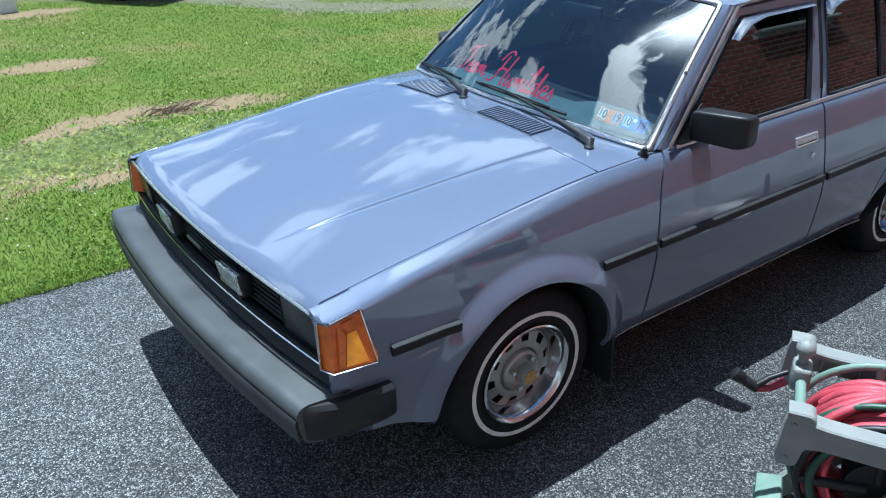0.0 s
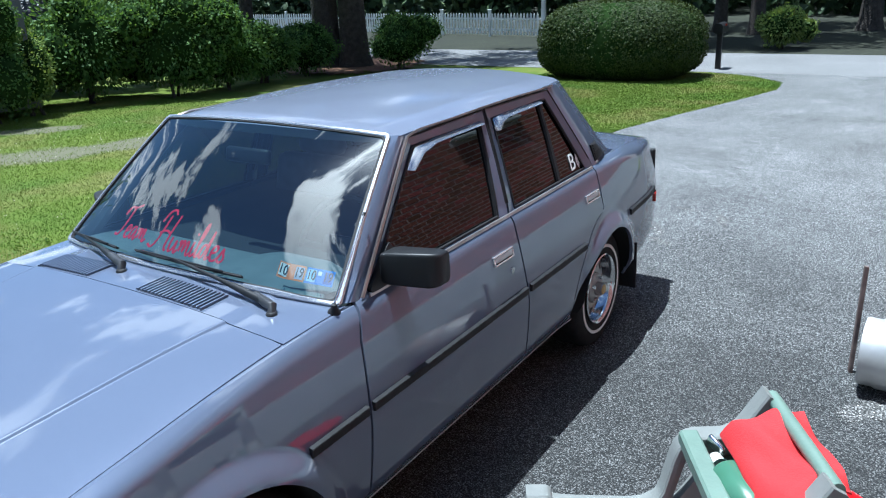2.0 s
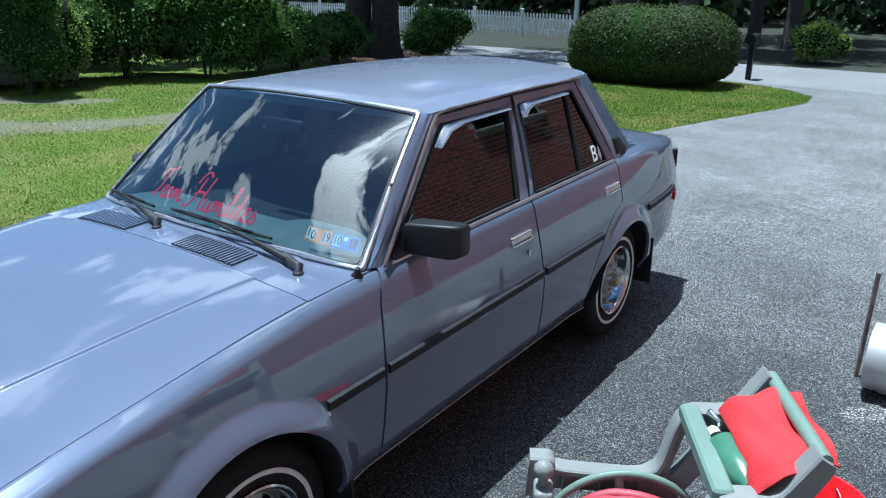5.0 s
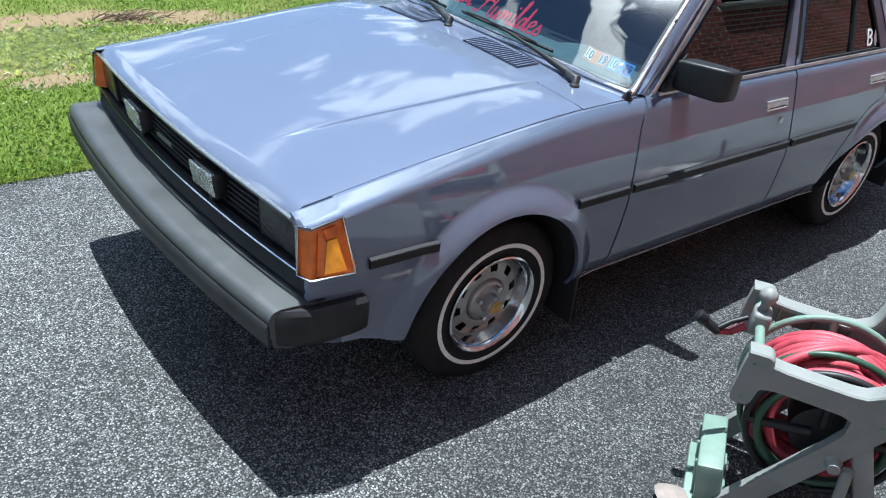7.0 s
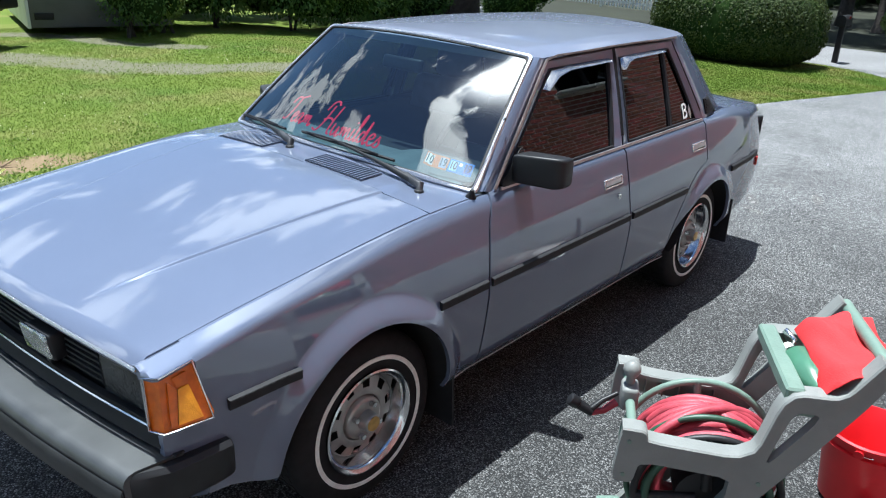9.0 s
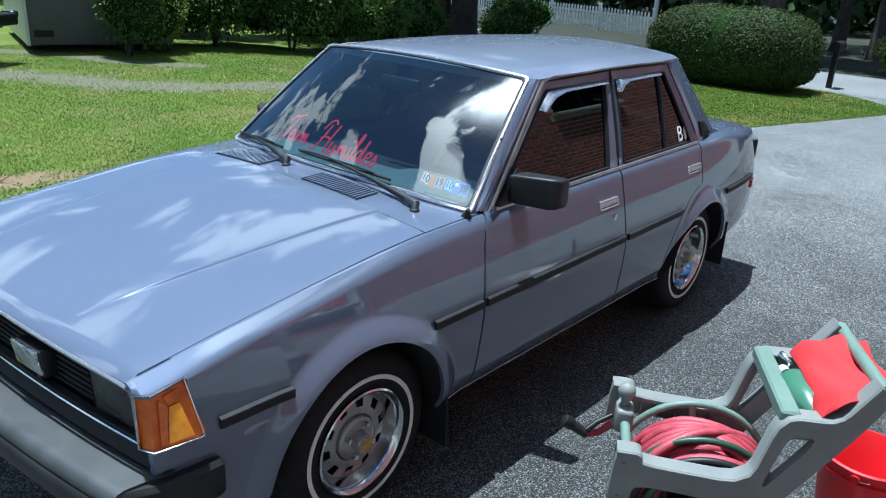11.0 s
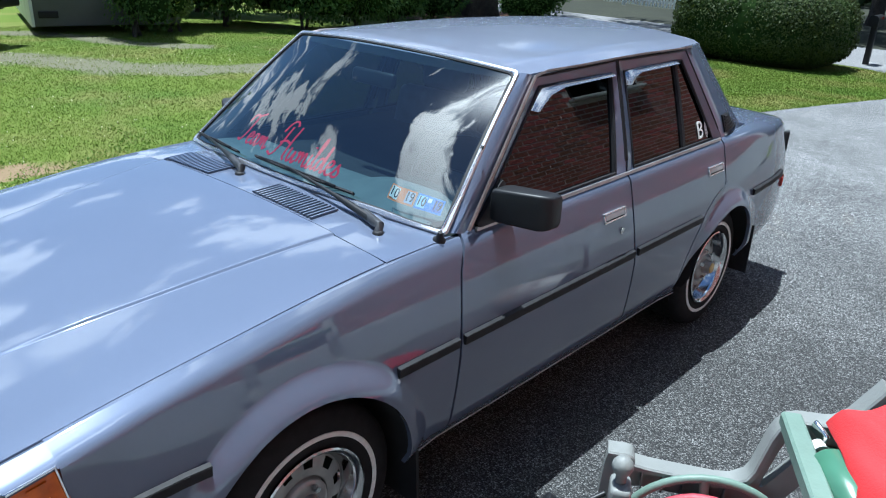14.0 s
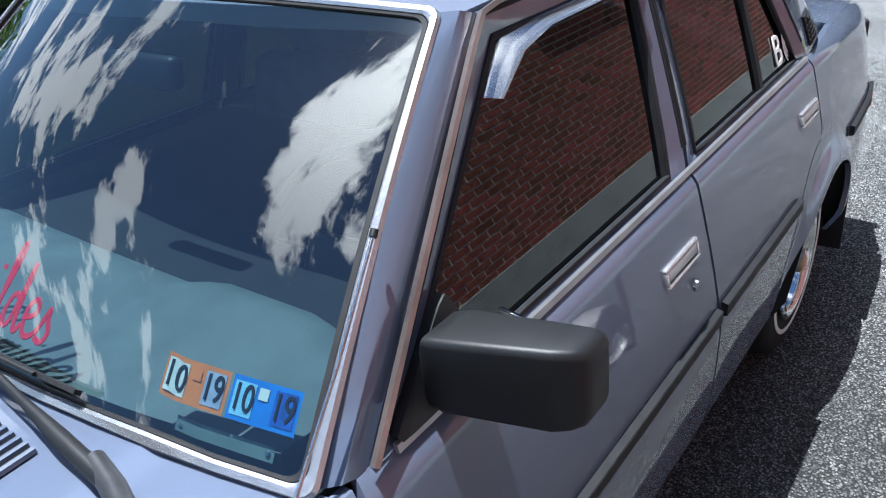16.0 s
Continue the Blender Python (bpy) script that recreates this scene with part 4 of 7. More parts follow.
# rubbing strips
for side in (-1, 1):
    for x0, x1 in ((-0.590, -0.355), (0.222, 0.470), (0.496, 1.490), (1.518, 2.075), (2.655, 3.14)):
        n = max(3, int((x1 - x0) / 0.05))
        pts = [(lerp(x0, x1, k / n), side * (side_y(lerp(x0, x1, k / n), 0.646) - 0.001), 0.646) for k in range(n + 1)]
        moulding = part("side_moulding", strip(pts, 0.034, 0.013, (0, side, 0)), BLACK_RUBBER, car, "dark rubber side moulding")
        pts = [(x, y + side * 0.012, z + 0.010) for x, y, z in pts]
        part("moulding_bead", strip(pts, 0.003, 0.002, (0, side, 0)), BLACK_RUBBER, moulding)
    # handles and locks
    for hx, hz in ((1.368, 0.822), (2.232, 0.834)):
        y = side * side_y(hx, hz)
        lean = side * math.degrees(math.atan((side_y(hx, hz - 0.02) - side_y(hx, hz + 0.02)) / 0.04))
        h = pose(hx, y, hz, lean)
        bm = bmesh.new()
        for px, pz, w, t in ((0, 0.0165, 0.150, 0.007), (0, -0.0165, 0.150, 0.007), (-0.0710, 0, 0.008, 0.026), (0.0710, 0, 0.008, 0.026)):
            box(bm, (w, 0.016, t), h @ pose(px, 0, pz), 0.0025, 2)
        plate = part("door_handle", bm, HANDLE, car, "chrome framed pull-up door handle", angle=40)
        part("grip", boxed((0.132, 0.012, 0.022), h @ pose(0, side * 0.001, 0.0020, -side * 3), 0.003), HANDLE_FLAP, plate, "dull grey handle flap")
        # flush black bar: the hollow's shade put into colour
        part("recess", boxed((0.134, 0.008, 0.006), h @ pose(0, -side * 0.003, -0.0115), 0.001), BLACK_PLASTIC, plate)
        if hx < 2:
            bm = cylinder(bmesh.new(), 0.013, 0.013, 0.008, pose(1.412, side * (side_y(1.412, 0.755) + 0.001), 0.755, 90 - side * 6), 24)
            part("door_lock", bm, CHROME, car, "round chrome key lock")


# door mirrors
def mirror(side):
    sail = [(0.605, 0.946), (0.815, 0.948), (0.800, 0.985), (0.775, 1.062), (0.752, 1.052)]
    bm = bmesh.new()
    loft(bm, [[(x, side * (cabin_y(z) + off), z) for x, z in rounded(sail, cut=0.12)] for off in (-0.016, 0.010, 0.014)])
    foot = part("mirror_base", bm, BLACK_PLASTIC, car, "black mirror mount in the corner of the door window", angle=35)
    part("mirror_neck", boxed((0.060, 0.060, 0.070), pose(0.752, side * 0.728, 1.000, 0, 0, side * 8), 0.012), BLACK_PLASTIC, foot)
    rings = []
    for y, x0, x1, z0, z1 in ((0.712, 0.690, 0.752, 0.975, 1.040), (0.719, 0.684, 0.760, 0.958, 1.054), (0.740, 0.684, 0.768, 0.953, 1.059), (0.865, 0.722, 0.792, 0.950, 1.063), (0.884, 0.732, 0.797, 0.953, 1.062), (0.896, 0.742, 0.799, 0.958, 1.058), (0.900, 0.750, 0.797, 0.966, 1.052)):
        ring = []
        if side > 0:
            y, z0 = lerp(0.736, y, 0.55), lerp(z1, z0, 0.8)
        for cx, cz, a0 in ((x1, z1, 0), (x0, z1, 90), (x0, z0, 180), (x1, z0, 270)):
            r = 0.010
            px, pz = cx - r if cx == x1 else cx + r, cz - r if cz == z1 else cz + r
            ring += [(px + r * math.cos(radians(a0 + 22.5 * k)), side * y, pz + r * math.sin(radians(a0 + 22.5 * k))) for k in range(5)]
        rings.append(ring)
    bm = bmesh.new()
    loft(bm, rings)
    body = part("door_mirror", bm, BLACK_PLASTIC, car, "square-edged black plastic door mirror", angle=50)
    part("mirror_glass", boxed((0.006, 0.120 if side < 0 else 0.062, 0.084 if side < 0 else 0.064), pose(0.783 if side < 0 else 0.776, side * (0.816 if side < 0 else 0.782), 1.008, 0, 0, side * 10), 0.002), MIRROR, body)


for side in (-1, 1):
    mirror(side)
# mast grommet on the fender, by the pillar
bm = lathe([(0.0, 0.036), (0.007, 0.034), (0.009, 0.024), (0.012, 0.010), (0.019, 0.003), (0.020, -0.004)], pose(0.482, -0.697, 0.936, 18, -14, 0), 20)
aerial = part("aerial_base", bm, BLACK_RUBBER, car, "black rubber aerial base")
part("aerial_mast", tube([(0.486, -0.699, 0.965), (0.590, -0.683, 1.065), (0.700, -0.656, 1.165)], [0.0028, 0.0024, 0.0022], 8), CHROME, aerial, "thin metal aerial mast")
part("aerial_tip", tube([(0.700, -0.656, 1.165), (0.707, -0.654, 1.171)], 0.005, 10), BLACK_PLASTIC, aerial)

# wipers
for px, py, clip_y, y0, y1 in ((0.372, -0.555, -0.075, -0.36, 0.14), (0.352, 0.120, 0.52, 0.25, 0.65)):
    base = Vector((px, py, cowl_z(px, py)))
    arm = part("wiper", lathe([(0.0, 0.010), (0.012, 0.009), (0.017, 0.003), (0.018, -0.006)], Matrix.Translation(base), 20), BLACK_RUBBER, car, "black windscreen wiper")
    head = base + Vector((0.022, 0.045, 0.022))
    part("wiper_pivot", tube([base, base + Vector((0.010, 0.004, 0.022)), head, head + Vector((0.010, 0.05, 0.010))], [0.013, 0.0145, 0.0150, 0.0125], 14), KNUCKLE, arm, "worn dark grey wiper knuckle")
    pts = [screen(lerp(0.022, 0.036, abs(y - y0) / abs(y1 - y0)), y / 0.68, 0.012) for y in [lerp(y0, y1, k / 14) for k in range(15)]]
    mid = screen(0.034, clip_y / 0.68, 0.028)
    part("wiper_arm", tube([head, head.lerp(mid, 0.25) + Vector((-0.003, 0, 0.005)), head.lerp(mid, 0.45) + Vector((-0.003, 0, 0.006)), mid], [0.0125, 0.0115, 0.0065, 0.0045], 10), BLACK_PLASTIC, arm)
    part("wiper_blade", strip(pts, 0.007, 0.012, (-0.66, 0, 0.75)), BLACK_RUBBER, arm)
    up = Vector((-0.66, 0, 0.75))
    part("blade_bridge", tube([pts[2] + up * 0.016, pts[5] + up * 0.024, mid, pts[-5] + up * 0.024, pts[-2] + up * 0.016], 0.0034, 6), BLACK_PLASTIC, arm)

# ---- nose: grille, lamps, bumper ----
def nose_x(y):
    return -0.770 - 0.040 * (1 - (y / 0.70) ** 2)


def lamp_top(x):
    return z_top(x) - 0.024


bm = bmesh.new()
rows = [[(nose_x(y) + 0.045, y, z) for y in [-0.70 + 0.1 * k for k in range(15)]] for z in (0.60, 0.70, 0.795)]
grid(bm, rows)
grille = part("grille", bm, UNDER, car, "black slatted front grille")
for k in range(8):
    z = 0.655 + 0.0175 * k
    pts = [(nose_x(y) + 0.034, y, z) for y in [-0.56 + 0.08 * j for j in range(15)]]
    part("slat", strip(pts, 0.008, 0.012, (-1, 0, 0)), UNDER, grille, smooth=False)
pts = [(nose_x(y) - 0.012, y, 0.638) for y in [-0.775 + 0.0775 * j for j in range(21)]]
part("grille_trim", strip(pts, 0.006, 0.006, (-1, 0, 0.6)), CHROME, grille, "chrome strip under the grille")
pts = [(hood_front(y) - 0.006, y, hood_z(hood_front(y), y) - 0.020) for y in [-0.705 + 0.0705 * j for j in range(21)]]
part("hood_trim", strip(pts, 0.008, 0.006, (-1, 0, 0.5)), SATIN, car, "chrome strip along the hood edge")
part("badge", boxed((0.006, 0.11, 0.016), pose(nose_x(0) - 0.012, 0.0, 0.722), 0.003), BUMPER_GREY, grille, "dull grey bar badge")
rows = [[(nose_x(y) + 0.004 - 0.02 * t, y, lerp(0.632, 0.585, t)) for y in [-0.76 + 0.076 * j for j in range(21)]] for t in (0, 0.5, 1)]
part("nose_panel", shell(rows, (0.02, 0, 0)), UNDER, car, "black panel under the grille")
for s in (-1, 1):
    # fog lamp in the grille
    fog = part("fog_lamp", boxed((0.05, 0.128, 0.082), pose(nose_x(0.27) + 0.008, s * 0.268, 0.706, 0, -8, -s * 3), 0.010, 3), BLACK_PLASTIC, car, "rectangular clear fog lamp mounted in the grille")
    part("fog_lens", boxed((0.012, 0.122, 0.076), pose(nose_x(0.27) - 0.018, s * 0.268, 0.708, 0, -8, -s * 3), 0.006, 3), FOG_GLASS, fog)
    part("fog_bracket", boxed((0.03, 0.03, 0.05), pose(nose_x(0.27) + 0.016, s * 0.268, 0.660), 0.004), BLACK_PLASTIC, fog)
    # headlamp
    head = part("headlamp", boxed((0.03, 0.200, 0.138), pose(nose_x(0.63) + 0.022, s * 0.626, 0.720, 0, -4, -s * 6), 0.016, 3), BLACK_PLASTIC, car, "dark glazed rectangular headlamp")
    part("headlamp_lens", boxed((0.016, 0.188, 0.126), pose(nose_x(0.63) + 0.005, s * 0.626, 0.720, 0, -4, -s * 6), 0.014, 3), LAMP_GLASS, head, "smoky ribbed headlamp glass")
    # corner lamp: front facet, side facet, chrome surround
    c0, c1, c2 = Vector((-0.792, s * 0.752, 0)), Vector((-0.778, s * 0.790, 0)), Vector((-0.652, s * 0.809, 0))
    t0, t1, t2 = Vector((-0.788, s * 0.732, 0)), Vector((-0.766, s * (side_y(-0.766, lamp_top(-0.766)) + 0.002), 0)), Vector((-0.672, s * (side_y(-0.672, lamp_top(-0.672)) + 0.002), 0))
    lamp = None
    inner = Vector((0.03, -s * 0.03, 0))
    bm = bmesh.new()
    low, high = [Vector((p.x, p.y, 0.645)) for p in (c0, c1, c2)], [Vector((p.x, p.y, zz - 0.006)) for p, zz in ((t0, lamp_top(-0.788)), (t1, lamp_top(-0.766)), (t2, lamp_top(-0.672)))]
    loft(bm, [[low[0], low[1], low[2], low[2] + inner * 2, low[0] + inner * 2], [high[0], high[1], high[2], high[2] + inner * 2, high[0] + inner * 2]])
    lamp = part("corner_lamp", bm, AMBER, car, "amber wrap-around turn signal lamp in a chrome frame", smooth=False)
    a, b, c, d = (low[1].lerp(low[2], 0.12), low[1].lerp(low[2], 0.86), high[1].lerp(high[2], 0.86), high[1].lerp(high[2], 0.12))
    out = Vector((-0.0008, s * 0.003, 0))
    for mat, uv in ((AMBER_BRIGHT, ((0.22, 0.07), (0.93, 0.07), (0.80, 0.70), (0.42, 0.70))), (AMBER, ((0.42, 0.73), (0.80, 0.73), (0.84, 0.93), (0.30, 0.93))), (AMBER, ((0.02, 0.07), (0.19, 0.07), (0.39, 0.70), (0.10, 0.90)))):
        quad_pts = [a.lerp(b, u).lerp(d.lerp(c, u), v) for u, v in uv]
        part("lens_facet", prism(quad_pts, out * 0.2, out * 1.6), mat, lamp, smooth=False)
    ring = [low[0], low[1], low[2], high[2], high[1], high[0]]
    edge = [p + Vector((-0.003, s * 0.005, 0.008 if p.z > 0.7 else 0)) for p in ring]
    part("lamp_trim", tube(edge, 0.0042, 6, closed=True), CHROME, lamp, "chrome lamp frame", smooth=True)
    rows = []
    for k in range(13):
        x = lerp(-0.789, -0.665, k / 12)
        limit = 0.730 + max(0.0, (x + 0.789) / 0.020) * 0.056
        row = []
        for j in range(25):
            z = lerp(lamp_top(x) - 0.006, z_top(x), 1 - (1 - j / 24) ** 1.8)
            row.append((x, s * max(0.7050, min(side_y(x, z), limit)), z))
        rows.append(row)
    part("wing_tip", shell(rows, (0, -s * 0.012, -0.004)), PAINT, car, angle=24)
    rows = [[Vector((lerp(-0.775, -0.664, k / 6), s * (lerp(0.775, side_y(-0.664, 0.6), (k / 6) ** 0.6) - 0.9 * max(0.0, 0.47 - z) * (1 - 0.7 * k / 6)), z)) for k in range(7)] for z in (0.39, 0.42, 0.46, 0.50, 0.56, 0.636)]
    part("wing_nose", shell(rows, (0.0, -s * 0.02, 0)), PAINT, car)


def bumper_x(y):
    return -0.884 - 0.054 * (1 - (y / 0.79) ** 2)


ys = [-0.79 + 0.0395 * k for k in range(41)]
rings = []
for y in ys:
    x = bumper_x(y)
    rings.append([(x + 0.15, y, 0.570), (x + 0.034, y, 0.566), (x + 0.016, y, 0.562), (x + 0.006, y, 0.554), (x, y, 0.540), (x + 0.004, y, 0.488), (x + 0.020, y, 0.446), (x + 0.06, y, 0.438), (x + 0.15, y, 0.446)])
bm = bmesh.new()
loft(bm, rings)
bumper = part("front_bumper", bm, BUMPER_GREY, car, "dull grey metal bumper with black rubber ends", angle=40)
pts = [(bumper_x(y) + 0.004, y, 0.500) for y in ys]
# strip that makes the front face darker than the bumper's top
part("bumper_face_strip", strip([(x - 0.003, y, 0.490) for x, y, _ in pts], 0.080, 0.006, (-1, 0, -0.1)), FACE_DARK, bumper, "dark grey strip over the bumper's front face")
pts = [(bumper_x(y) + 0.140, y, 0.566) for y in ys]
part("bumper_back_strip", strip(pts, 0.03, 0.006, (0, 0, 1)), BLACK_RUBBER, bumper)
for s in (-1, 1):
    rings = []
    for x, y, inset in ((-0.878, 0.778, 0.005), (-0.858, 0.800, 0.001), (-0.78, 0.818, 0.0), (-0.66, 0.826, 0.0), (-0.606, 0.825, 0.002), (-0.600, 0.822, 0.007)):
        rings.append([(x, s * (y - 0.055), 0.560 - inset), (x, s * (y - 0.012), 0.560 - inset), (x, s * y, 0.548 - inset), (x, s * y, 0.462 + inset), (x, s * (y - 0.014), 0.444 + inset), (x, s * (y - 0.055), 0.444 + inset)])
    bm = bmesh.new()
    loft(bm, rings)
    part("bumper_end", bm, BLACK_PLASTIC, bumper, "black rubber bumper end", angle=40)
rows = [[(-0.80 - 0.03 * (1 - (y / 0.7) ** 2) + 0.10 * t, y, lerp(0.46, 0.36, t)) for y in [-0.72 + 0.072 * j for j in range(21)]] for t in (0, 0.35, 0.7, 1)]
part("front_valance", shell(rows, (0.03, 0, 0)), UNDER, car, "dark panel under the bumper")
# wheels
def wheel(x, side, steer=0.0):
    m = Matrix.Translation((x, side * 0.667, 0.301)) @ pose(0, 0, 0, 0, 0, steer) @ pose(0, 0, 0, 90 * (1 if side < 0 else -1)) @ Matrix.Translation((0, 0, 0.08))
    tyre_profile = [(0.166, -0.165), (0.235, -0.172), (0.272, -0.168), (0.297, -0.150), (0.304, -0.125), (0.3045, -0.085), (0.304, -0.042), (0.299, -0.020), (0.285, -0.006), (0.260, 0.001), (0.232, 0.003), (0.200, 0.0), (0.178, -0.006), (0.166, -0.012)]
    w = part("wheel", lathe(tyre_profile, m, 64, closed=True), TYRE, car, "black whitewall tyre on a styled steel wheel", angle=40)
    part("whitewall", lathe([(0.216, 0.0042), (0.2175, 0.0062), (0.2305, 0.0062), (0.232, 0.0042)], m, 64, closed=True), WHITEWALL, w, "narrow white sidewall stripe")
    part("rim_lip", lathe([(0.181, -0.004), (0.184, 0.006), (0.178, 0.009), (0.170, 0.004), (0.163, -0.004), (0.160, -0.014), (0.155, -0.030), (0.148, -0.046), (0.140, -0.062)], m, 64), CHROME, w, "bright chromed rim lip")
    tread = bmesh.new()
    for k in range(40):
        a = 2 * math.pi * k / 40
        for z in (-0.140, -0.100, -0.060):
            box(tread, (0.006, 0.030, 0.030), m @ pose(0, 0, 0, 0, 0, math.degrees(a)) @ pose(0.3035, 0, z, 14, 0, 0))
    part("tread", tread, TYRE, w, smooth=False, kind="stuff")
    # dished disc with ten slots
    bm = bmesh.new()
    radii = [(0.078, -0.044), (0.082, -0.036), (0.092, -0.034), (0.107, -0.037), (0.138, -0.046), (0.1435, -0.050), (0.147, -0.066)]
    nseg = 70
    vs = [[bm.verts.new(m @ Vector((r * math.cos(2 * math.pi * k / nseg), r * math.sin(2 * math.pi * k / nseg), h))) for k in range(nseg)] for r, h in radii]
    for i in range(len(radii) - 1):
        for k in range(nseg):
            j = (k + 1) % nseg
            if i == 3 and k % 7 in (0, 1, 2):
                # fold the slot's edges back
                continue
            bm.faces.new((vs[i][k], vs[i][j], vs[i + 1][j], vs[i + 1][k]))
    part("wheel_disc", bm, RIM, w, "silver slotted wheel disc", angle=50)
    # black disc: the shade behind the slots put into colour
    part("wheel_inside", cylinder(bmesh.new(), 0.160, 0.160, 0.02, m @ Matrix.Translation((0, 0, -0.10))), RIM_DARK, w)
    part("hub", lathe([(0.079, -0.050), (0.0755, -0.046), (0.0750, -0.030), (0.071, -0.024), (0.060, -0.022), (0.040, -0.019), (0.0, -0.016)], m, 40), RIM, w)
    part("hub_cap", lathe([(0.036, -0.018), (0.033, 0.002), (0.032, 0.012), (0.029, 0.017), (0.0, 0.018)], m, 28), RIM, w, "grey centre cap")
    part("emblem", lathe([(0.026, 0.017), (0.025, 0.0198), (0.0, 0.0205)], m, 24), GOLD, w, "gold disc emblem")
    for k in range(4):
        a = math.pi / 4 + k * math.pi / 2 + 0.35
        part("lug_nut", cylinder(bmesh.new(), 0.011, 0.009, 0.018, m @ pose(0.056 * math.cos(a), 0.056 * math.sin(a), -0.010), 6), CHROME, w, smooth=False)
    return w


for side in (-1, 1):
    wheel(-0.038, side)
    wheel(2.40, side)
    for x, w in ((0.300, 0.20), (2.765, 0.20)):
        rows = [[(x + 0.02 * t * (1 if x < 1 else 0.4), side * lerp(0.600, 0.800, j / 4), lerp(0.44, 0.130 if x < 1 else 0.175, t)) for j in range(5)] for t in (0, 0.5, 1)]
        part("mud_flap", shell(rows, (0.012, 0, 0)), BLACK_RUBBER, car, "black rubber mud flap")

# the nose is sheared and the bumper shifted sideways to fit the camera's view
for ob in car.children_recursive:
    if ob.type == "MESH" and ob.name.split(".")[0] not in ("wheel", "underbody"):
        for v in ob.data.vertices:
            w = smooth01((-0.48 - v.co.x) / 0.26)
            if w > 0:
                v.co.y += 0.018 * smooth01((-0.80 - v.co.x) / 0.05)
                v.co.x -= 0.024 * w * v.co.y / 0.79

# ---- inside the car ----
dash_rows = [[(lerp(screen_foot(y) + 0.045, 0.80, u), y, 0.955 - 0.02 * u + (0.03 * smooth01((0.2 - abs(y + 0.33)) / 0.1) * smooth01((u - 0.4) / 0.3)) - 0.05 * smooth01((u - 0.85) / 0.15)) for y in [-0.62 + 0.062 * k for k in range(21)]] for u in [k / 10 for k in range(11)]]
part("dashboard", shell(dash_rows, (0, 0, -0.25)), DASH_TOP, car, "pale grey-blue dashboard cover")
m = pose(0.93, -0.34, 0.94, 0, -62, 0)
sw = part("steering_wheel", tube([m @ Vector((0.185 * math.cos(a), 0.185 * math.sin(a), 0)) for a in [2 * math.pi * k / 40 for k in range(40)]], 0.013, 8, closed=True), BLACK_PLASTIC, car, "black steering wheel")
part("spoke", strip([m @ Vector((-0.02, y, -0.01)) for y in (-0.18, -0.09, 0, 0.09, 0.18)], 0.05, 0.015, m.to_3x3() @ Vector((0, 0, 1))), BLACK_PLASTIC, sw)
part("horn_pad", boxed((0.10, 0.16, 0.03), m @ pose(-0.01, 0, 0), 0.012), BLACK_PLASTIC, sw)
for x, w, y in ((1.20, 0.46, -0.34), (1.20, 0.46, 0.34), (2.05, 1.15, 0.0)):
    seat = part("seat", boxed((0.46, w, 0.16), pose(x + 0.05, y, 0.55, 0, -6), 0.05, 3), VINYL, car, "dark blue vinyl seat")
    part("backrest", boxed((0.13, w, 0.52), pose(x + 0.33, y, 0.83, 0, 14), 0.05, 3), VINYL, seat)
    if w < 1:
        part("headrest", boxed((0.09, 0.26, 0.17), pose(x + 0.43, y, 1.16, 0, 10), 0.04, 3), VINYL, seat)
part("rear_view_mirror", boxed((0.03, 0.22, 0.055), pose(0.86, 0.0, 1.262, 0, 12), 0.012), BLACK_PLASTIC, car, "black rear-view mirror")
part("headliner", boxed((1.25, 0.98, 0.012), pose(1.64, 0, 1.325), 0.004), VINYL, car)


# stickers and lettering on the windscreen
def lettering(name, text, size, m, mat, parent, extrude=0.0008, label="", bend=None):
    cu = bpy.data.curves.new(name, "FONT")
    cu.body, cu.size, cu.extrude, cu.align_x, cu.align_y = text, size, extrude, "CENTER", "CENTER"
    ob = bpy.data.objects.new(name, cu)
    scene.collection.objects.link(ob)
    bpy.context.view_layer.update()
    me = bpy.data.meshes.new_from_object(ob.evaluated_get(bpy.context.evaluated_depsgraph_get()))
    bpy.data.objects.remove(ob)
    me.transform(m)
    if bend:
        for v in me.vertices:
            v.co = bend(v.co)
    me.materials.clear()
    me.materials.append(mat)
    o = new(name, me)
    o.parent = parent
    o.matrix_parent_inverse = world_of(parent).inverted()
    return tagged(o, label)


def on_screen(p):
    """Lays a flat drawing (x along the screen to the passenger's side, y up it) on the glass."""
    return screen(p.y / 0.62, -p.x / 0.634, -0.0035 + p.z)


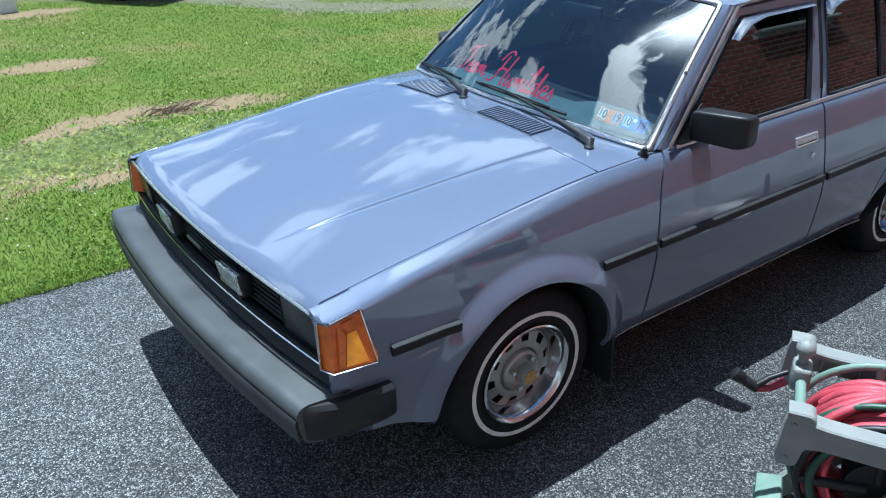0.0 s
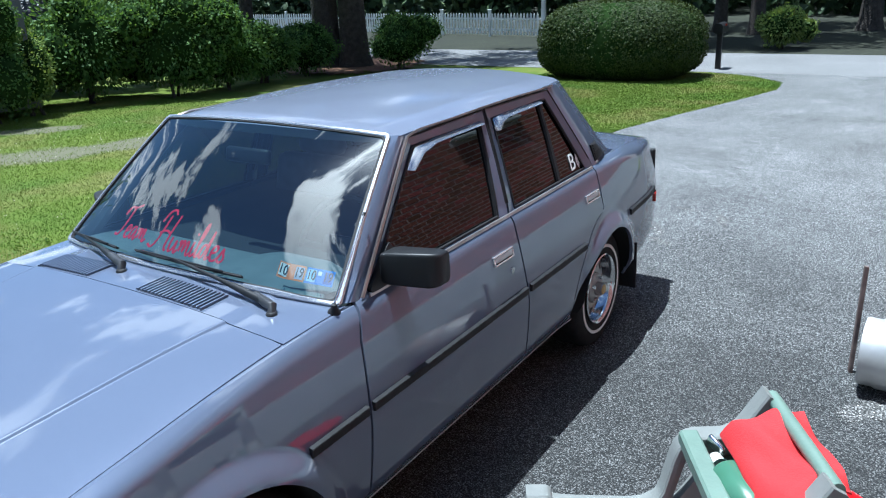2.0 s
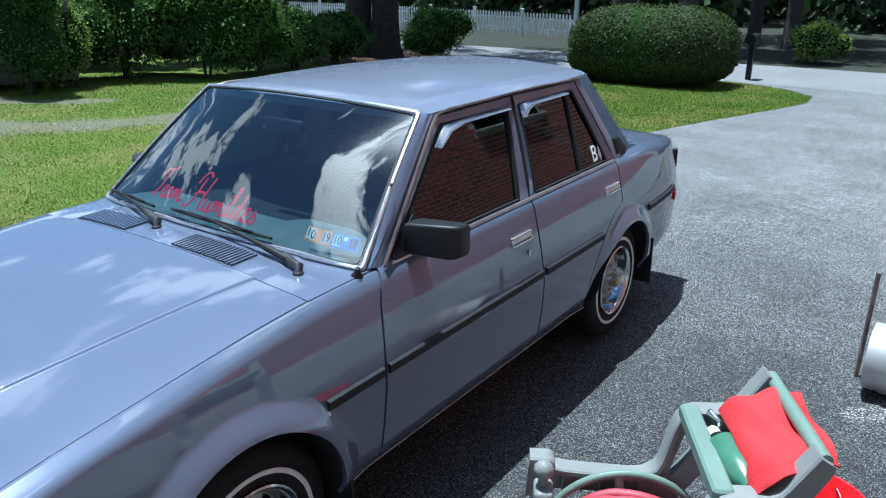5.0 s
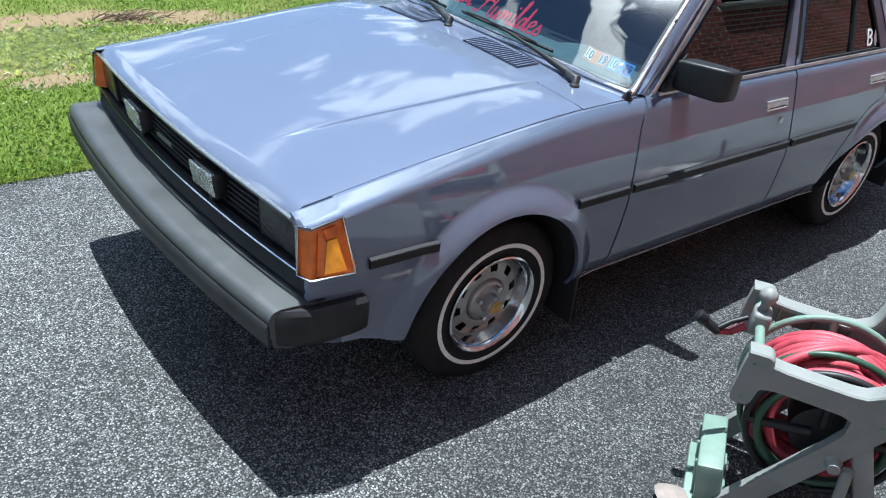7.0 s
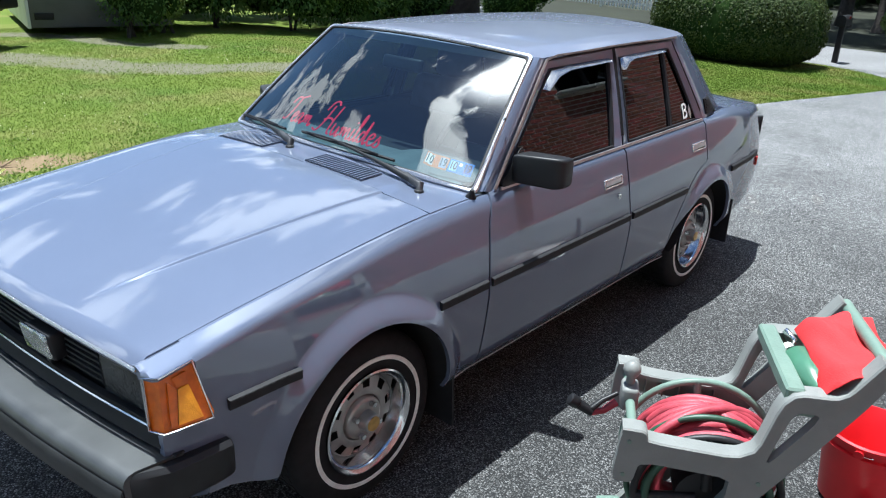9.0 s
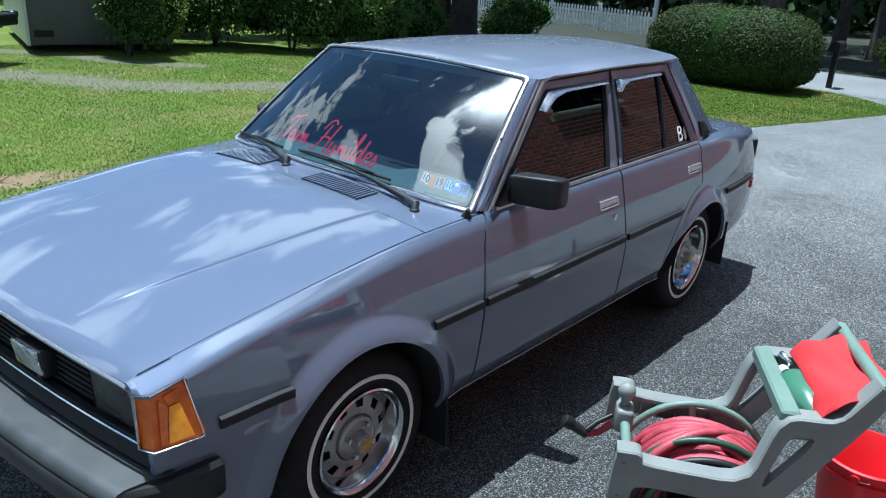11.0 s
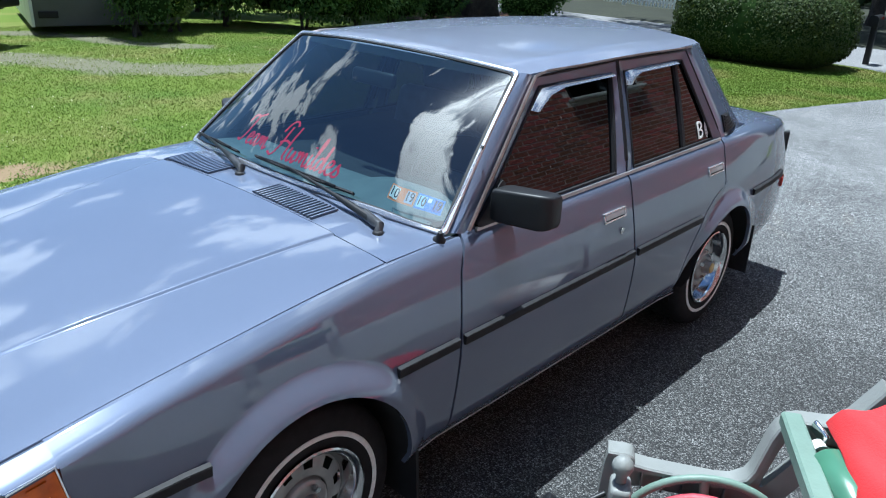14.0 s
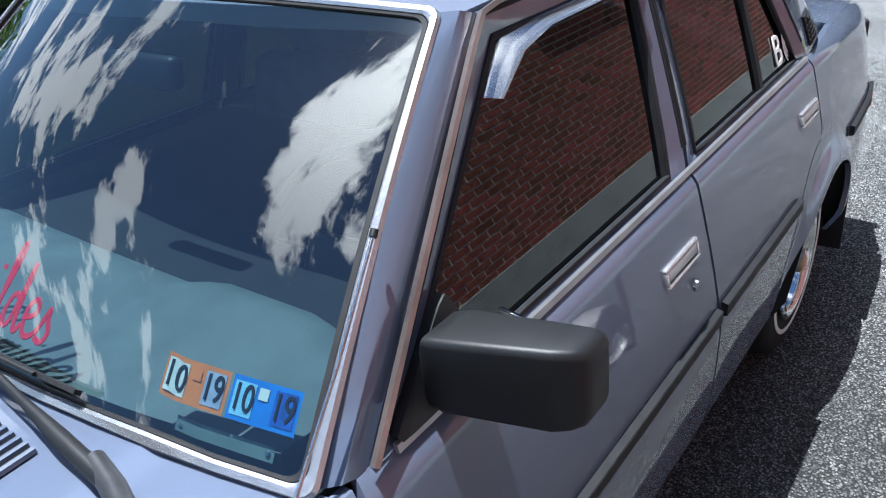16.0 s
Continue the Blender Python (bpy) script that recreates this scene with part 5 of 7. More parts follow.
# brush-script strokes, letter by letter: height 1 is a capital, the last figure the advance
SCRIPT = {
    "T": ([[(-0.08, 0.72), (0.02, 1.02), (0.30, 0.98), (0.62, 1.12)], [(0.30, 0.97), (0.24, 0.40), (0.10, 0.02), (-0.10, 0.08)]], 0.42),
    "H": ([[(-0.12, 0.78), (0.00, 1.12), (0.22, 1.20), (0.34, 1.04)], [(0.16, 1.00), (0.08, 0.40), (-0.10, 0.00), (-0.34, 0.10)], [(0.56, 1.05), (0.44, 0.40), (0.42, 0.06), (0.54, 0.02)], [(-0.02, 0.46), (0.24, 0.58), (0.48, 0.48)]], 0.62),
    "e": ([[(0.02, 0.20), (0.22, 0.26), (0.24, 0.40), (0.12, 0.44), (0.02, 0.24), (0.08, 0.02), (0.22, 0.02), (0.34, 0.14)]], 0.32),
    "a": ([[(0.26, 0.36), (0.12, 0.44), (0.00, 0.20), (0.06, 0.00), (0.18, 0.10), (0.27, 0.42), (0.25, 0.06), (0.31, 0.00), (0.40, 0.12)]], 0.38),
    "m": ([[(0.00, 0.30), (0.07, 0.43), (0.06, 0.00), (0.10, 0.32), (0.20, 0.43), (0.21, 0.00), (0.26, 0.32), (0.36, 0.43), (0.37, 0.06), (0.44, 0.00), (0.53, 0.12)]], 0.52),
    "u": ([[(0.02, 0.43), (0.00, 0.10), (0.08, 0.00), (0.20, 0.14), (0.25, 0.43), (0.24, 0.06), (0.30, 0.00), (0.38, 0.12)]], 0.38),
    "i": ([[(0.03, 0.42), (0.00, 0.08), (0.07, 0.00), (0.17, 0.12)], [(0.05, 0.60), (0.05, 0.66)]], 0.17),
    "l": ([[(0.00, 0.18), (0.14, 0.75), (0.12, 1.00), (0.05, 0.86), (0.02, 0.10), (0.08, 0.00), (0.17, 0.12)]], 0.17),
    "d": ([[(0.22, 0.36), (0.11, 0.43), (0.00, 0.20), (0.06, 0.00), (0.20, 0.12), (0.30, 1.02), (0.25, 0.08), (0.31, 0.00), (0.39, 0.12)]], 0.38),
    "s": ([[(0.00, 0.10), (0.14, 0.44), (0.12, 0.28), (0.22, 0.14), (0.13, 0.00), (0.00, 0.05)]], 0.26),
}


def brush_word(text, x, y, wide, tall, slant=0.10):
    word = bmesh.new()
    for ch in text:
        strokes, advance = SCRIPT[ch]
        for stroke in strokes:
            line = rounded([(px, py, 0) for px, py in stroke], closed=False, times=2, cut=0.25)
            pts = [on_screen(Vector((x + wide * p[0] + slant * tall * 6 * p[1] * wide, y + tall * p[1], 0.0015))) for p in line]
            strip(pts, 0.0095, 0.0010, (-0.66, 0, 0.75), word)
        x += wide * advance
    return part("lettering", word, RED_VINYL, windscreen, "red brush-script lettering reading " + text, smooth=False)


brush_word("Team", -0.318, 0.060, 0.108, 0.118)
brush_word("Humildes", -0.080, 0.048, 0.112, 0.126)
for x0, mat, nums in ((0.428, STICKER_ORANGE, "10 19"), (0.518, STICKER_BLUE, "10 19")):
    bm = bmesh.new()
    rows = [[on_screen(Vector((lerp(x0, x0 + 0.086, i / 4), lerp(0.046, 0.098, j / 4), -0.001))) for i in range(5)] for j in range(5)]
    grid(bm, rows)
    st = part("inspection_sticker", bm, mat, windscreen, "inspection sticker with the numbers 10 and 19", smooth=False)
    for k, n in enumerate(nums.split()):
        bm = bmesh.new()
        w0 = x0 + (0.004 if k == 0 else 0.055)
        grid(bm, [[on_screen(Vector((lerp(w0, w0 + 0.027, i / 3), lerp(0.052, 0.092, j / 3), 0.0))) for i in range(4)] for j in range(4)])
        part("sticker_field", bm, (STICKER_WHITE, STICKER_GREY)[k] if x0 < 0.45 else (STICKER_CYAN, STICKER_HATCH)[k], st, smooth=False)
        lettering("sticker_number", n, 0.046, pose(w0 + 0.0135, 0.072, 0.0012) @ Matrix.Diagonal((0.62, 1, 1, 1)), INK, st, bend=on_screen)
for x0, mat in ((0.4655, STICKER_ORANGE), (0.5535, STICKER_WHITE)):
    bm = bmesh.new()
    grid(bm, [[on_screen(Vector((lerp(x0, x0 + 0.012, i / 2), lerp(0.076, 0.090, j / 2), 0.0006))) for i in range(3)] for j in range(3)])
    part("sticker_mark", bm, mat, windscreen, "small pale mark on the sticker", smooth=False)
bm = bmesh.new()
grid(bm, [[on_screen(Vector((lerp(0.445, 0.575, i / 5), lerp(0.012, 0.030, j / 3), -0.020))) for i in range(6)] for j in range(4)])
plate = part("plate_strip", bm, PLATE_GREY, windscreen, "grey-green identification plate on the dashboard", smooth=False)
for x0 in (0.452, 0.568):
    part("rivet", lathe([(0.0, 0.0015), (0.003, 0.001), (0.0032, -0.001)], Matrix.Translation(on_screen(Vector((x0, 0.021, -0.018)))) @ pose(0, 0, 0, 0, -41), 12), CHROME, plate)


def on_quarter(p):
    z = 1.0 + p.y
    return Vector((2.190 + p.x, -(cabin_y(z) - 0.010 + p.z), z))


lettering("window_decal", "B", 0.106, pose(-0.020, 0.004, 0), STICKER_WHITE, car, extrude=0.001, label="white letter decal on the rear quarter window", bend=on_quarter)
for k, r in enumerate((0.024, 0.034, 0.044)):
    pts = [on_quarter(Vector((0.058 - r * math.cos(a) * 0.8, 0.008 + r * math.sin(a), 0.001))) for a in [-1.1 + 0.2 * j for j in range(12)]]
    part("decal_arc", strip(pts, 0.005, 0.001, (0, -1, 0.3)), STICKER_WHITE, car, smooth=False)


# ---- hose reel cart and the things beside it ----
RESIN = material("pale_grey_resin", (0.182, 0.190, 0.180), 0.55, vary=0.08, scale=9, bump=0.12, bump_scale=120, stain=0.15, stain_scale=8)
RESIN_GREEN = material("sage_green_resin", (0.138, 0.202, 0.165), 0.5, vary=0.1, scale=10, bump=0.1, bump_scale=120, stain=0.15, stain_scale=9)
RED_HOSE = material("red_rubber_hose", (0.35, 0.042, 0.062), 0.55, vary=0.25, scale=22, bump=0.15, bump_scale=160, stain=0.35, stain_scale=14)
GREY_HOSE = material("grey_garden_hose", (0.20, 0.22, 0.20), 0.5, vary=0.15, scale=15)
GREEN_HOSE = material("dark_green_hose", (0.02, 0.06, 0.035), 0.45, vary=0.2, scale=15)
RED_PLASTIC = material("red_bucket_plastic", (0.62, 0.012, 0.02), 0.35, vary=0.1, scale=7, stain=0.2, stain_scale=6)
RED_CLOTH = material("red_cloth", (0.56, 0.022, 0.026), 0.85, vary=0.08, scale=20, bump=0.35, bump_scale=220, fine=0.12, fine_scale=600)
GREEN_BOTTLE = material("green_plastic_bottle", (0.06, 0.16, 0.10), 0.3, vary=0.15, scale=12)
BRUSHED = material("brushed_keg_metal", (0.55, 0.55, 0.54), 0.42, 0.55, vary=0.08, scale=8, stain=0.12, stain_scale=6)
GLOVE_MAT = material("grey_suede", (0.22, 0.185, 0.165), 0.9, vary=0.2, scale=18, bump=0.4, bump_scale=150)
RUSTY = material("rusty_steel", (0.15, 0.11, 0.10), 0.7, 0.3, vary=0.3, scale=20)
PALE_ASPHALT = chip_material("worn_pale_asphalt", (0.185, 0.182, 0.175), (0.03, 0.03, 0.03), 110.0)

CART = pose(0.298, -1.461, 0.0, 0, 0, -59.1)   # local x: from the front to the handle, local y: across
HALF = 0.18
cart = thing("hose_reel_cart", (0.298, -1.461, 0.0), "grey and sage-green resin hose reel cart with red hose", "hose reel")


def side_frame(y):
    """One moulded side: a plate with post, rail, riser, handle and leg, a slot through it, a flange along its top and ribs inside."""
    t = 0.030
    inner = -1 if y > 0 else 1
    outline = rounded([(-0.040, 0.425), (-0.030, 0.588), (0.026, 0.588), (0.034, 0.556), (0.306, 0.544), (0.352, 0.752), (0.482, 0.754), (0.550, 0.868), (0.590, 0.845), (0.512, 0.702), (0.064, 0.004), (0.012, 0.008), (0.010, 0.040), (0.296, 0.480), (0.026, 0.496), (0.014, 0.425)], cut=0.14)
    slot = rounded([(0.328, 0.520), (0.374, 0.708), (0.446, 0.706)], cut=0.16)
    bm = bmesh.new()
    edges = []
    for loop in (outline, slot):
        vs = [bm.verts.new(CART @ Vector((p[0], y - t / 2, p[1]))) for p in loop]
        edges += [bm.edges.new((vs[k], vs[(k + 1) % len(vs)])) for k in range(len(vs))]
    fill = bmesh.ops.triangle_fill(bm, use_beauty=True, use_dissolve=False, edges=edges)
    faces = [g for g in fill["geom"] if isinstance(g, bmesh.types.BMFace)]
    more = bmesh.ops.extrude_face_region(bm, geom=faces)
    bmesh.ops.translate(bm, verts=[g for g in more["geom"] if isinstance(g, bmesh.types.BMVert)], vec=CART.to_3x3() @ Vector((0, t, 0)))
    f = part("side_frame", bm, RESIN, cart, "pale grey moulded side frame with a slot", angle=40)
    path = rounded([(-0.030, 0.588), (0.028, 0.588), (0.034, 0.557), (0.306, 0.545), (0.352, 0.753), (0.482, 0.755), (0.552, 0.870)], closed=False, cut=0.16)
    rings = []
    for k, p in enumerate(path):
        d = (path[min(k + 1, len(path) - 1)] - path[max(k - 1, 0)]).normalized()
        nx, nz = -d.y, d.x
        y0, y1 = (y - 0.020, y + 0.036) if inner > 0 else (y - 0.036, y + 0.020)
        rings.append([CART @ Vector((p[0] + nx * h, yy, p[1] + nz * h)) for yy, h in ((y0, -0.008), (y0, 0.003), (y0 + 0.005, 0.007), (y1 - 0.005, 0.007), (y1, 0.003), (y1, -0.008))])
    bm = bmesh.new()
    loft(bm, rings)
    part("rim_flange", bm, RESIN, f, angle=35)
    for x, z, h in ((0.06, 0.524, 0.05), (0.11, 0.522, 0.05), (0.16, 0.519, 0.05), (0.21, 0.517, 0.05), (0.26, 0.515, 0.05), (0.318, 0.60, 0.02), (0.335, 0.66, 0.02), (0.40, 0.728, 0.04), (0.45, 0.728, 0.04)):
        part("rib", boxed((0.004, 0.020, h), CART @ pose(x, y + inner * 0.024, z)), RESIN, f, smooth=False)
    part("rear_leg", boxed((0.052, t - 0.006, 0.45), CART @ pose(0.378, y, 0.222, 0, -20.5), 0.006), RESIN, f)
    for x, z in ((-0.008, 0.555), (-0.012, 0.450), (0.330, 0.480)):
        part("screw", cylinder(bmesh.new(), 0.006, 0.006, 0.006, CART @ pose(x, y - inner * 0.016, z, 90), 10), RESIN_GREEN, f)
    return f


for y in (-HALF, HALF):
    side_frame(y)
# front post with its knob, between the sides
part("front_rod", tube([CART @ Vector((0.004, y, 0.545)) for y in (-HALF, -0.06, 0.06, HALF)], 0.014, 12), RESIN_GREEN, cart, "sage green cross rod")
bm = boxed((0.05, 0.075, 0.075), CART @ pose(0.002, 0.045, 0.55), 0.012, 3)
guide = part("hose_guide", bm, RESIN, cart, "grey hose guide with a ball knob")
part("knob", lathe([(0.0, 0.050), (0.014, 0.047), (0.024, 0.034), (0.026, 0.022), (0.020, 0.008), (0.013, 0.0), (0.013, -0.02)], CART @ pose(0.0, 0.045, 0.610), 24), RESIN, guide)
# tray between the handles
for x0, z0, x1, z1 in ((0.372, 0.745, 0.372, 0.745), (0.495, 0.742, 0.495, 0.742)):
    part("tray_rail", boxed((0.048, 2 * HALF, 0.040), CART @ pose(x0, 0, z0), 0.006, 1), RESIN_GREEN, cart, "sage green tray edge", angle=30)
part("tray", boxed((0.115, 2 * HALF - 0.02, 0.012), CART @ pose(0.434, 0, 0.690), 0.004), RESIN_GREEN, cart, "sage green tray floor")
part("tray_wall", boxed((0.012, 2 * HALF - 0.02, 0.07), CART @ pose(0.388, 0, 0.715), 0.004), RESIN_GREEN, cart)
part("handle_bar", tube([CART @ Vector((0.566, y, 0.852)) for y in (-HALF, -0.05, 0.05, HALF)], 0.017, 12), RESIN_GREEN, cart, "sage green push handle")
# foot plate at the front
bm = bmesh.new()
box(bm, (0.075, 0.25, 0.165), CART @ pose(0.002, -0.055, 0.084, 0, -10), 0.010, 2)
box(bm, (0.120, 0.27, 0.024), CART @ pose(0.004, -0.055, 0.012), 0.006, 2)
for q in (-0.14, -0.055, 0.03):
    box(bm, (0.010, 0.012, 0.130), CART @ pose(-0.038, q, 0.080, 0, -10), 0.003, 1)
part("foot_plate", bm, RESIN_GREEN, cart, "sage green ribbed foot plate", angle=40)
# reel: two flanges, hub, crank, wound hose
HUB = (0.228, 0.358)
for y, mat, r, label in ((-0.125, BLACK_PLASTIC, 0.196, "black spoked reel flange"), (0.128, RESIN_GREEN, 0.218, "pale green reel flange")):
    ring = part("reel_flange", tube([CART @ Vector((HUB[0] + r * math.cos(a), y, HUB[1] + r * math.sin(a))) for a in [2 * math.pi * k / 44 for k in range(44)]], 0.011, 8, closed=True), mat, cart, label)
    for k in range(4):
        a = k * math.pi / 2 + 0.12
        pts = [CART @ Vector((HUB[0] + q * math.cos(a), y, HUB[1] + q * math.sin(a))) for q in (0.03, 0.11, r)]
        part("spoke", tube(pts, [0.017, 0.014, 0.012], 8), BLACK_PLASTIC if y < 0 else mat, ring)
part("reel_divider", tube([CART @ Vector((HUB[0] + 0.212 * math.cos(a), -0.052, HUB[1] + 0.212 * math.sin(a))) for a in [2 * math.pi * k / 48 for k in range(48)]], 0.010, 8, closed=True), GREEN_HOSE, cart, "dark green ring between the hose windings")
part("reel_hub", cylinder(bmesh.new(), 0.085, 0.085, 0.25, CART @ pose(HUB[0], 0, HUB[1], 90), 32), BLACK_PLASTIC, cart, "black reel drum")
part("axle_cap", lathe([(0.0, 0.03), (0.016, 0.028), (0.019, 0.0), (0.024, -0.004), (0.024, -0.012)], CART @ pose(0.262, -HALF - 0.018, 0.332, 90), 20), RESIN, cart, "white axle cap")
rng = random.Random(5)
for k in range(15):
    layer = k % 3
    r0 = 0.126 + 0.027 * layer
    y0 = -0.098 + 0.0145 * k
    skew, off, ph = rng.uniform(-0.045, 0.045), rng.uniform(0.0, 0.016), rng.uniform(0, 6.28)
    pts = []
    for j in range(44):
        a = 2 * math.pi * j / 44
        rr = r0 + off + 0.008 * math.sin(2 * a + ph)
        pts.append(CART @ Vector((HUB[0] + rr * math.cos(a), max(-0.106, min(0.108, y0 + skew * math.sin(a + ph) + 0.010 * math.sin(3 * a + k))), HUB[1] + rr * math.sin(a))))
    part("hose_coil", tube(pts, 0.0138, 10, closed=True), RED_HOSE, cart, "loop of red rubber hose")
for k in range(5):
    pts = []
    for j in range(28):
        u = j / 27
        a = lerp(2.9 - 0.12 * k, 0.05 + 0.15 * k, u)
        rr = 0.200 + 0.012 * math.sin(math.pi * u) - 0.004 * k
        pts.append(CART @ Vector((HUB[0] + rr * math.cos(a), lerp(-0.085 + 0.045 * k, 0.085 - 0.040 * k, smooth01(u)), HUB[1] + rr * math.sin(a))))
    part("hose_coil", tube(pts, 0.0138, 10), RED_HOSE, cart, "loose strand of red hose crossing the reel")
for k in range(2):
    pts = [CART @ Vector((HUB[0] + 0.165 * math.cos(a), -0.118 - 0.012 * k, HUB[1] + 0.165 * math.sin(a))) for a in [2 * math.pi * j / 36 for j in range(36)]]
    part("hose_coil", tube(pts, 0.012, 8, closed=True), GREEN_HOSE, cart, "dark green hose along the flange")
pts = [CART @ Vector(p) for p in ((0.30, -0.205, 0.33), (0.31, -0.215, 0.20), (0.33, -0.22, 0.06))]
part("crank", tube(pts, [0.016, 0.015, 0.018], 10), RESIN, cart, "grey folded crank handle")

# spray nozzle on the hose end, hung over the front rod
nz = thing("spray_nozzle", (0.24, -1.36, 0.50), "black and red hand spray nozzle hung on the hose reel", "nozzle")
a, b = Vector((0.318, -1.412, 0.520)), Vector((0.250, -1.372, 0.500))
part("handle", tube([a, a.lerp(b, 0.5) + Vector((0, 0, -0.012)), b], [0.012, 0.010, 0.011], 10), RED_HOSE, nz, "faded red grip")
part("lever", tube([a + Vector((0, 0, 0.03)), a.lerp(b, 0.6) + Vector((0, 0, 0.026)), b + Vector((0, 0, 0.012))], [0.007, 0.008, 0.010], 8), BLACK_PLASTIC, nz)
d = Vector((-0.035, 0.045, 0.035))
part("barrel", tube([b, b + d * 0.7], [0.014, 0.015], 12), BLACK_PLASTIC, nz)
part("spray_head", tube([b + d * 0.7, b + d * 0.75, b + d * 1.15, b + d * 1.2], [0.014, 0.018, 0.019, 0.014], 16), BLACK_PLASTIC, nz, "black round spray head")

# red cloth over the tray and the bottle in it
bm = bmesh.new()
rows = []
for i in range(19):
    row = []
    for j in range(19):
        u, v = i / 18, j / 18
        x = lerp(0.432, 0.618, u)
        y = lerp(0.120, -0.170, v) + 0.05 * (u - 0.3) * (v - 0.5) - 0.015 * math.sin(5 * u)
        z = 0.792 + 0.055 * u + 0.028 * math.sin(3.1 * u + 0.4) + 0.010 * math.sin(6 * v + 2 * u) + 0.006 * math.sin(13 * u - 9 * v) - 0.03 * smooth01((v - 0.82) / 0.18) - 0.02 * smooth01((0.1 - u) / 0.1)
        row.append(CART @ Vector((x, y, z)))
    rows.append(row)
part("red_cloth", shell(rows, (0, 0, -0.004)), RED_CLOTH, None, "bright red cloth draped over the tray of the hose reel cart", category="cloth", angle=70)
bottle = thing("spray_bottle", CART @ Vector((0.425, -0.02, 0.70)), "green plastic spray bottle lying in the tray", "bottle")
part("bottle_body", lathe([(0.0, 0.10), (0.020, 0.098), (0.024, 0.085), (0.042, 0.06), (0.044, -0.06), (0.036, -0.07), (0.0, -0.07)], CART @ pose(0.430, -0.04, 0.742, 90, 0, 8), 24), GREEN_BOTTLE, bottle)
part("bottle_neck", lathe([(0.0, 0.135), (0.016, 0.132), (0.018, 0.10), (0.022, 0.098)], CART @ pose(0.430, -0.04, 0.742, -90, 0, 8), 18), STICKER_WHITE, bottle, "white bottle neck")
part("trigger", boxed((0.012, 0.05, 0.03), CART @ pose(0.420, 0.115, 0.760, 20, 0, 30), 0.005), CHROME, bottle)

# red bucket behind the cart
bucket = thing("bucket", (1.14, -1.965, 0.0), "bright red plastic bucket standing on the asphalt", "bucket")
B = pose(1.14, -1.965, 0.0) @ Matrix.Diagonal((1, 1, 0.87, 1))
part("bucket_wall", lathe([(0.0, 0.004), (0.108, 0.004), (0.116, 0.012), (0.148, 0.315), (0.157, 0.318), (0.158, 0.330), (0.148, 0.334), (0.143, 0.325), (0.112, 0.018), (0.0, 0.016)], B, 56), RED_PLASTIC, bucket, angle=40)
part("bucket_band", lathe([(0.143, 0.268), (0.154, 0.272), (0.155, 0.282), (0.145, 0.286)], B, 56), RED_PLASTIC, bucket)
part("bail", tube([B @ Vector((0.160 * math.cos(a), 0.160 * math.sin(a) * 0.25 - 0.12 * math.sin(a), 0.305 - 0.02 * math.sin(a))) for a in [math.pi * k / 16 for k in range(17)]], 0.003, 6), CHROME, bucket, "thin wire handle")
for s in (-1, 1):
    part("bail_lug", cylinder(bmesh.new(), 0.016, 0.014, 0.016, B @ pose(s * 0.158, 0, 0.305, 0, 90), 14), RED_PLASTIC, bucket)

# work gloves and a loose hose on the asphalt
def glove(at, turn, lift):
    bm = bmesh.new()
    m = pose(*at, 0, 0, turn)
    rings = []
    for x, w, h in ((-0.105, 0.046, 0.022), (-0.06, 0.050, 0.026), (0.0, 0.044, 0.024), (0.05, 0.050, 0.022), (0.085, 0.046, 0.016), (0.10, 0.03, 0.008)):
        rings.append([m @ Vector((x, w * math.cos(a) + 0.006 * math.sin(18 * x), lift + h * (1 + math.sin(a)) * 0.55)) for a in [2 * math.pi * k / 14 for k in range(14)]])
    loft(bm, rings)
    return part("work_glove", bm, GLOVE_MAT, None, "worn grey suede work glove lying on the asphalt", category="glove", group="gloves by the cart", angle=60)


glove((0.035, -1.555, 0.0), 20, 0.0)
glove((0.045, -1.535, 0.0), 48, 0.026)
pts = []
for k in range(30):
    u = k / 29
    pts.append((lerp(0.50, 1.45, u), lerp(-1.93, -2.22, u) + 0.05 * math.sin(4 * u), 0.02 + 0.10 * math.exp(-((u - 0.35) / 0.22) ** 2)))
part("garden_hose", tube(pts, 0.0165, 10), GREY_HOSE, None, "grey-green garden hose arching off the cart along the asphalt", category="hose")

# steel keg on its side, with a bar standing behind it
keg = thing("keg", (2.70, -2.14, 0.0), "brushed steel keg lying on its side on the asphalt", "keg")
K = Matrix.Translation((2.57, -1.935, 0.1645)) @ (Vector((-0.03, -1.0, 0)).to_track_quat("Z", "Y").to_matrix().to_4x4())
prof = [(0.0, 0.03), (0.150, 0.03), (0.165, 0.02), (0.172, 0.0), (0.180, 0.0), (0.184, 0.01), (0.182, 0.06), (0.190, 0.075), (0.190, 0.17), (0.195, 0.18), (0.195, 0.20), (0.190, 0.21), (0.190, 0.33), (0.195, 0.34), (0.195, 0.36), (0.190, 0.37), (0.190, 0.47), (0.182, 0.485), (0.184, 0.53), (0.178, 0.54), (0.165, 0.53), (0.0, 0.51)]
part("keg_shell", lathe([(p * 0.84, q) for p, q in prof], K, 56), BRUSHED, keg, angle=35)
part("keg_valve", cylinder(bmesh.new(), 0.03, 0.028, 0.02, K @ pose(0, 0, 0.022), 20), CHROME, keg)
part("steel_bar", boxed((0.024, 0.018, 0.52), pose(2.68, -1.895, 0.258, 2, 5, 20), 0.003), RUSTY, None, "rusty flat steel bar standing upright behind the keg", category="bar", smooth=False)


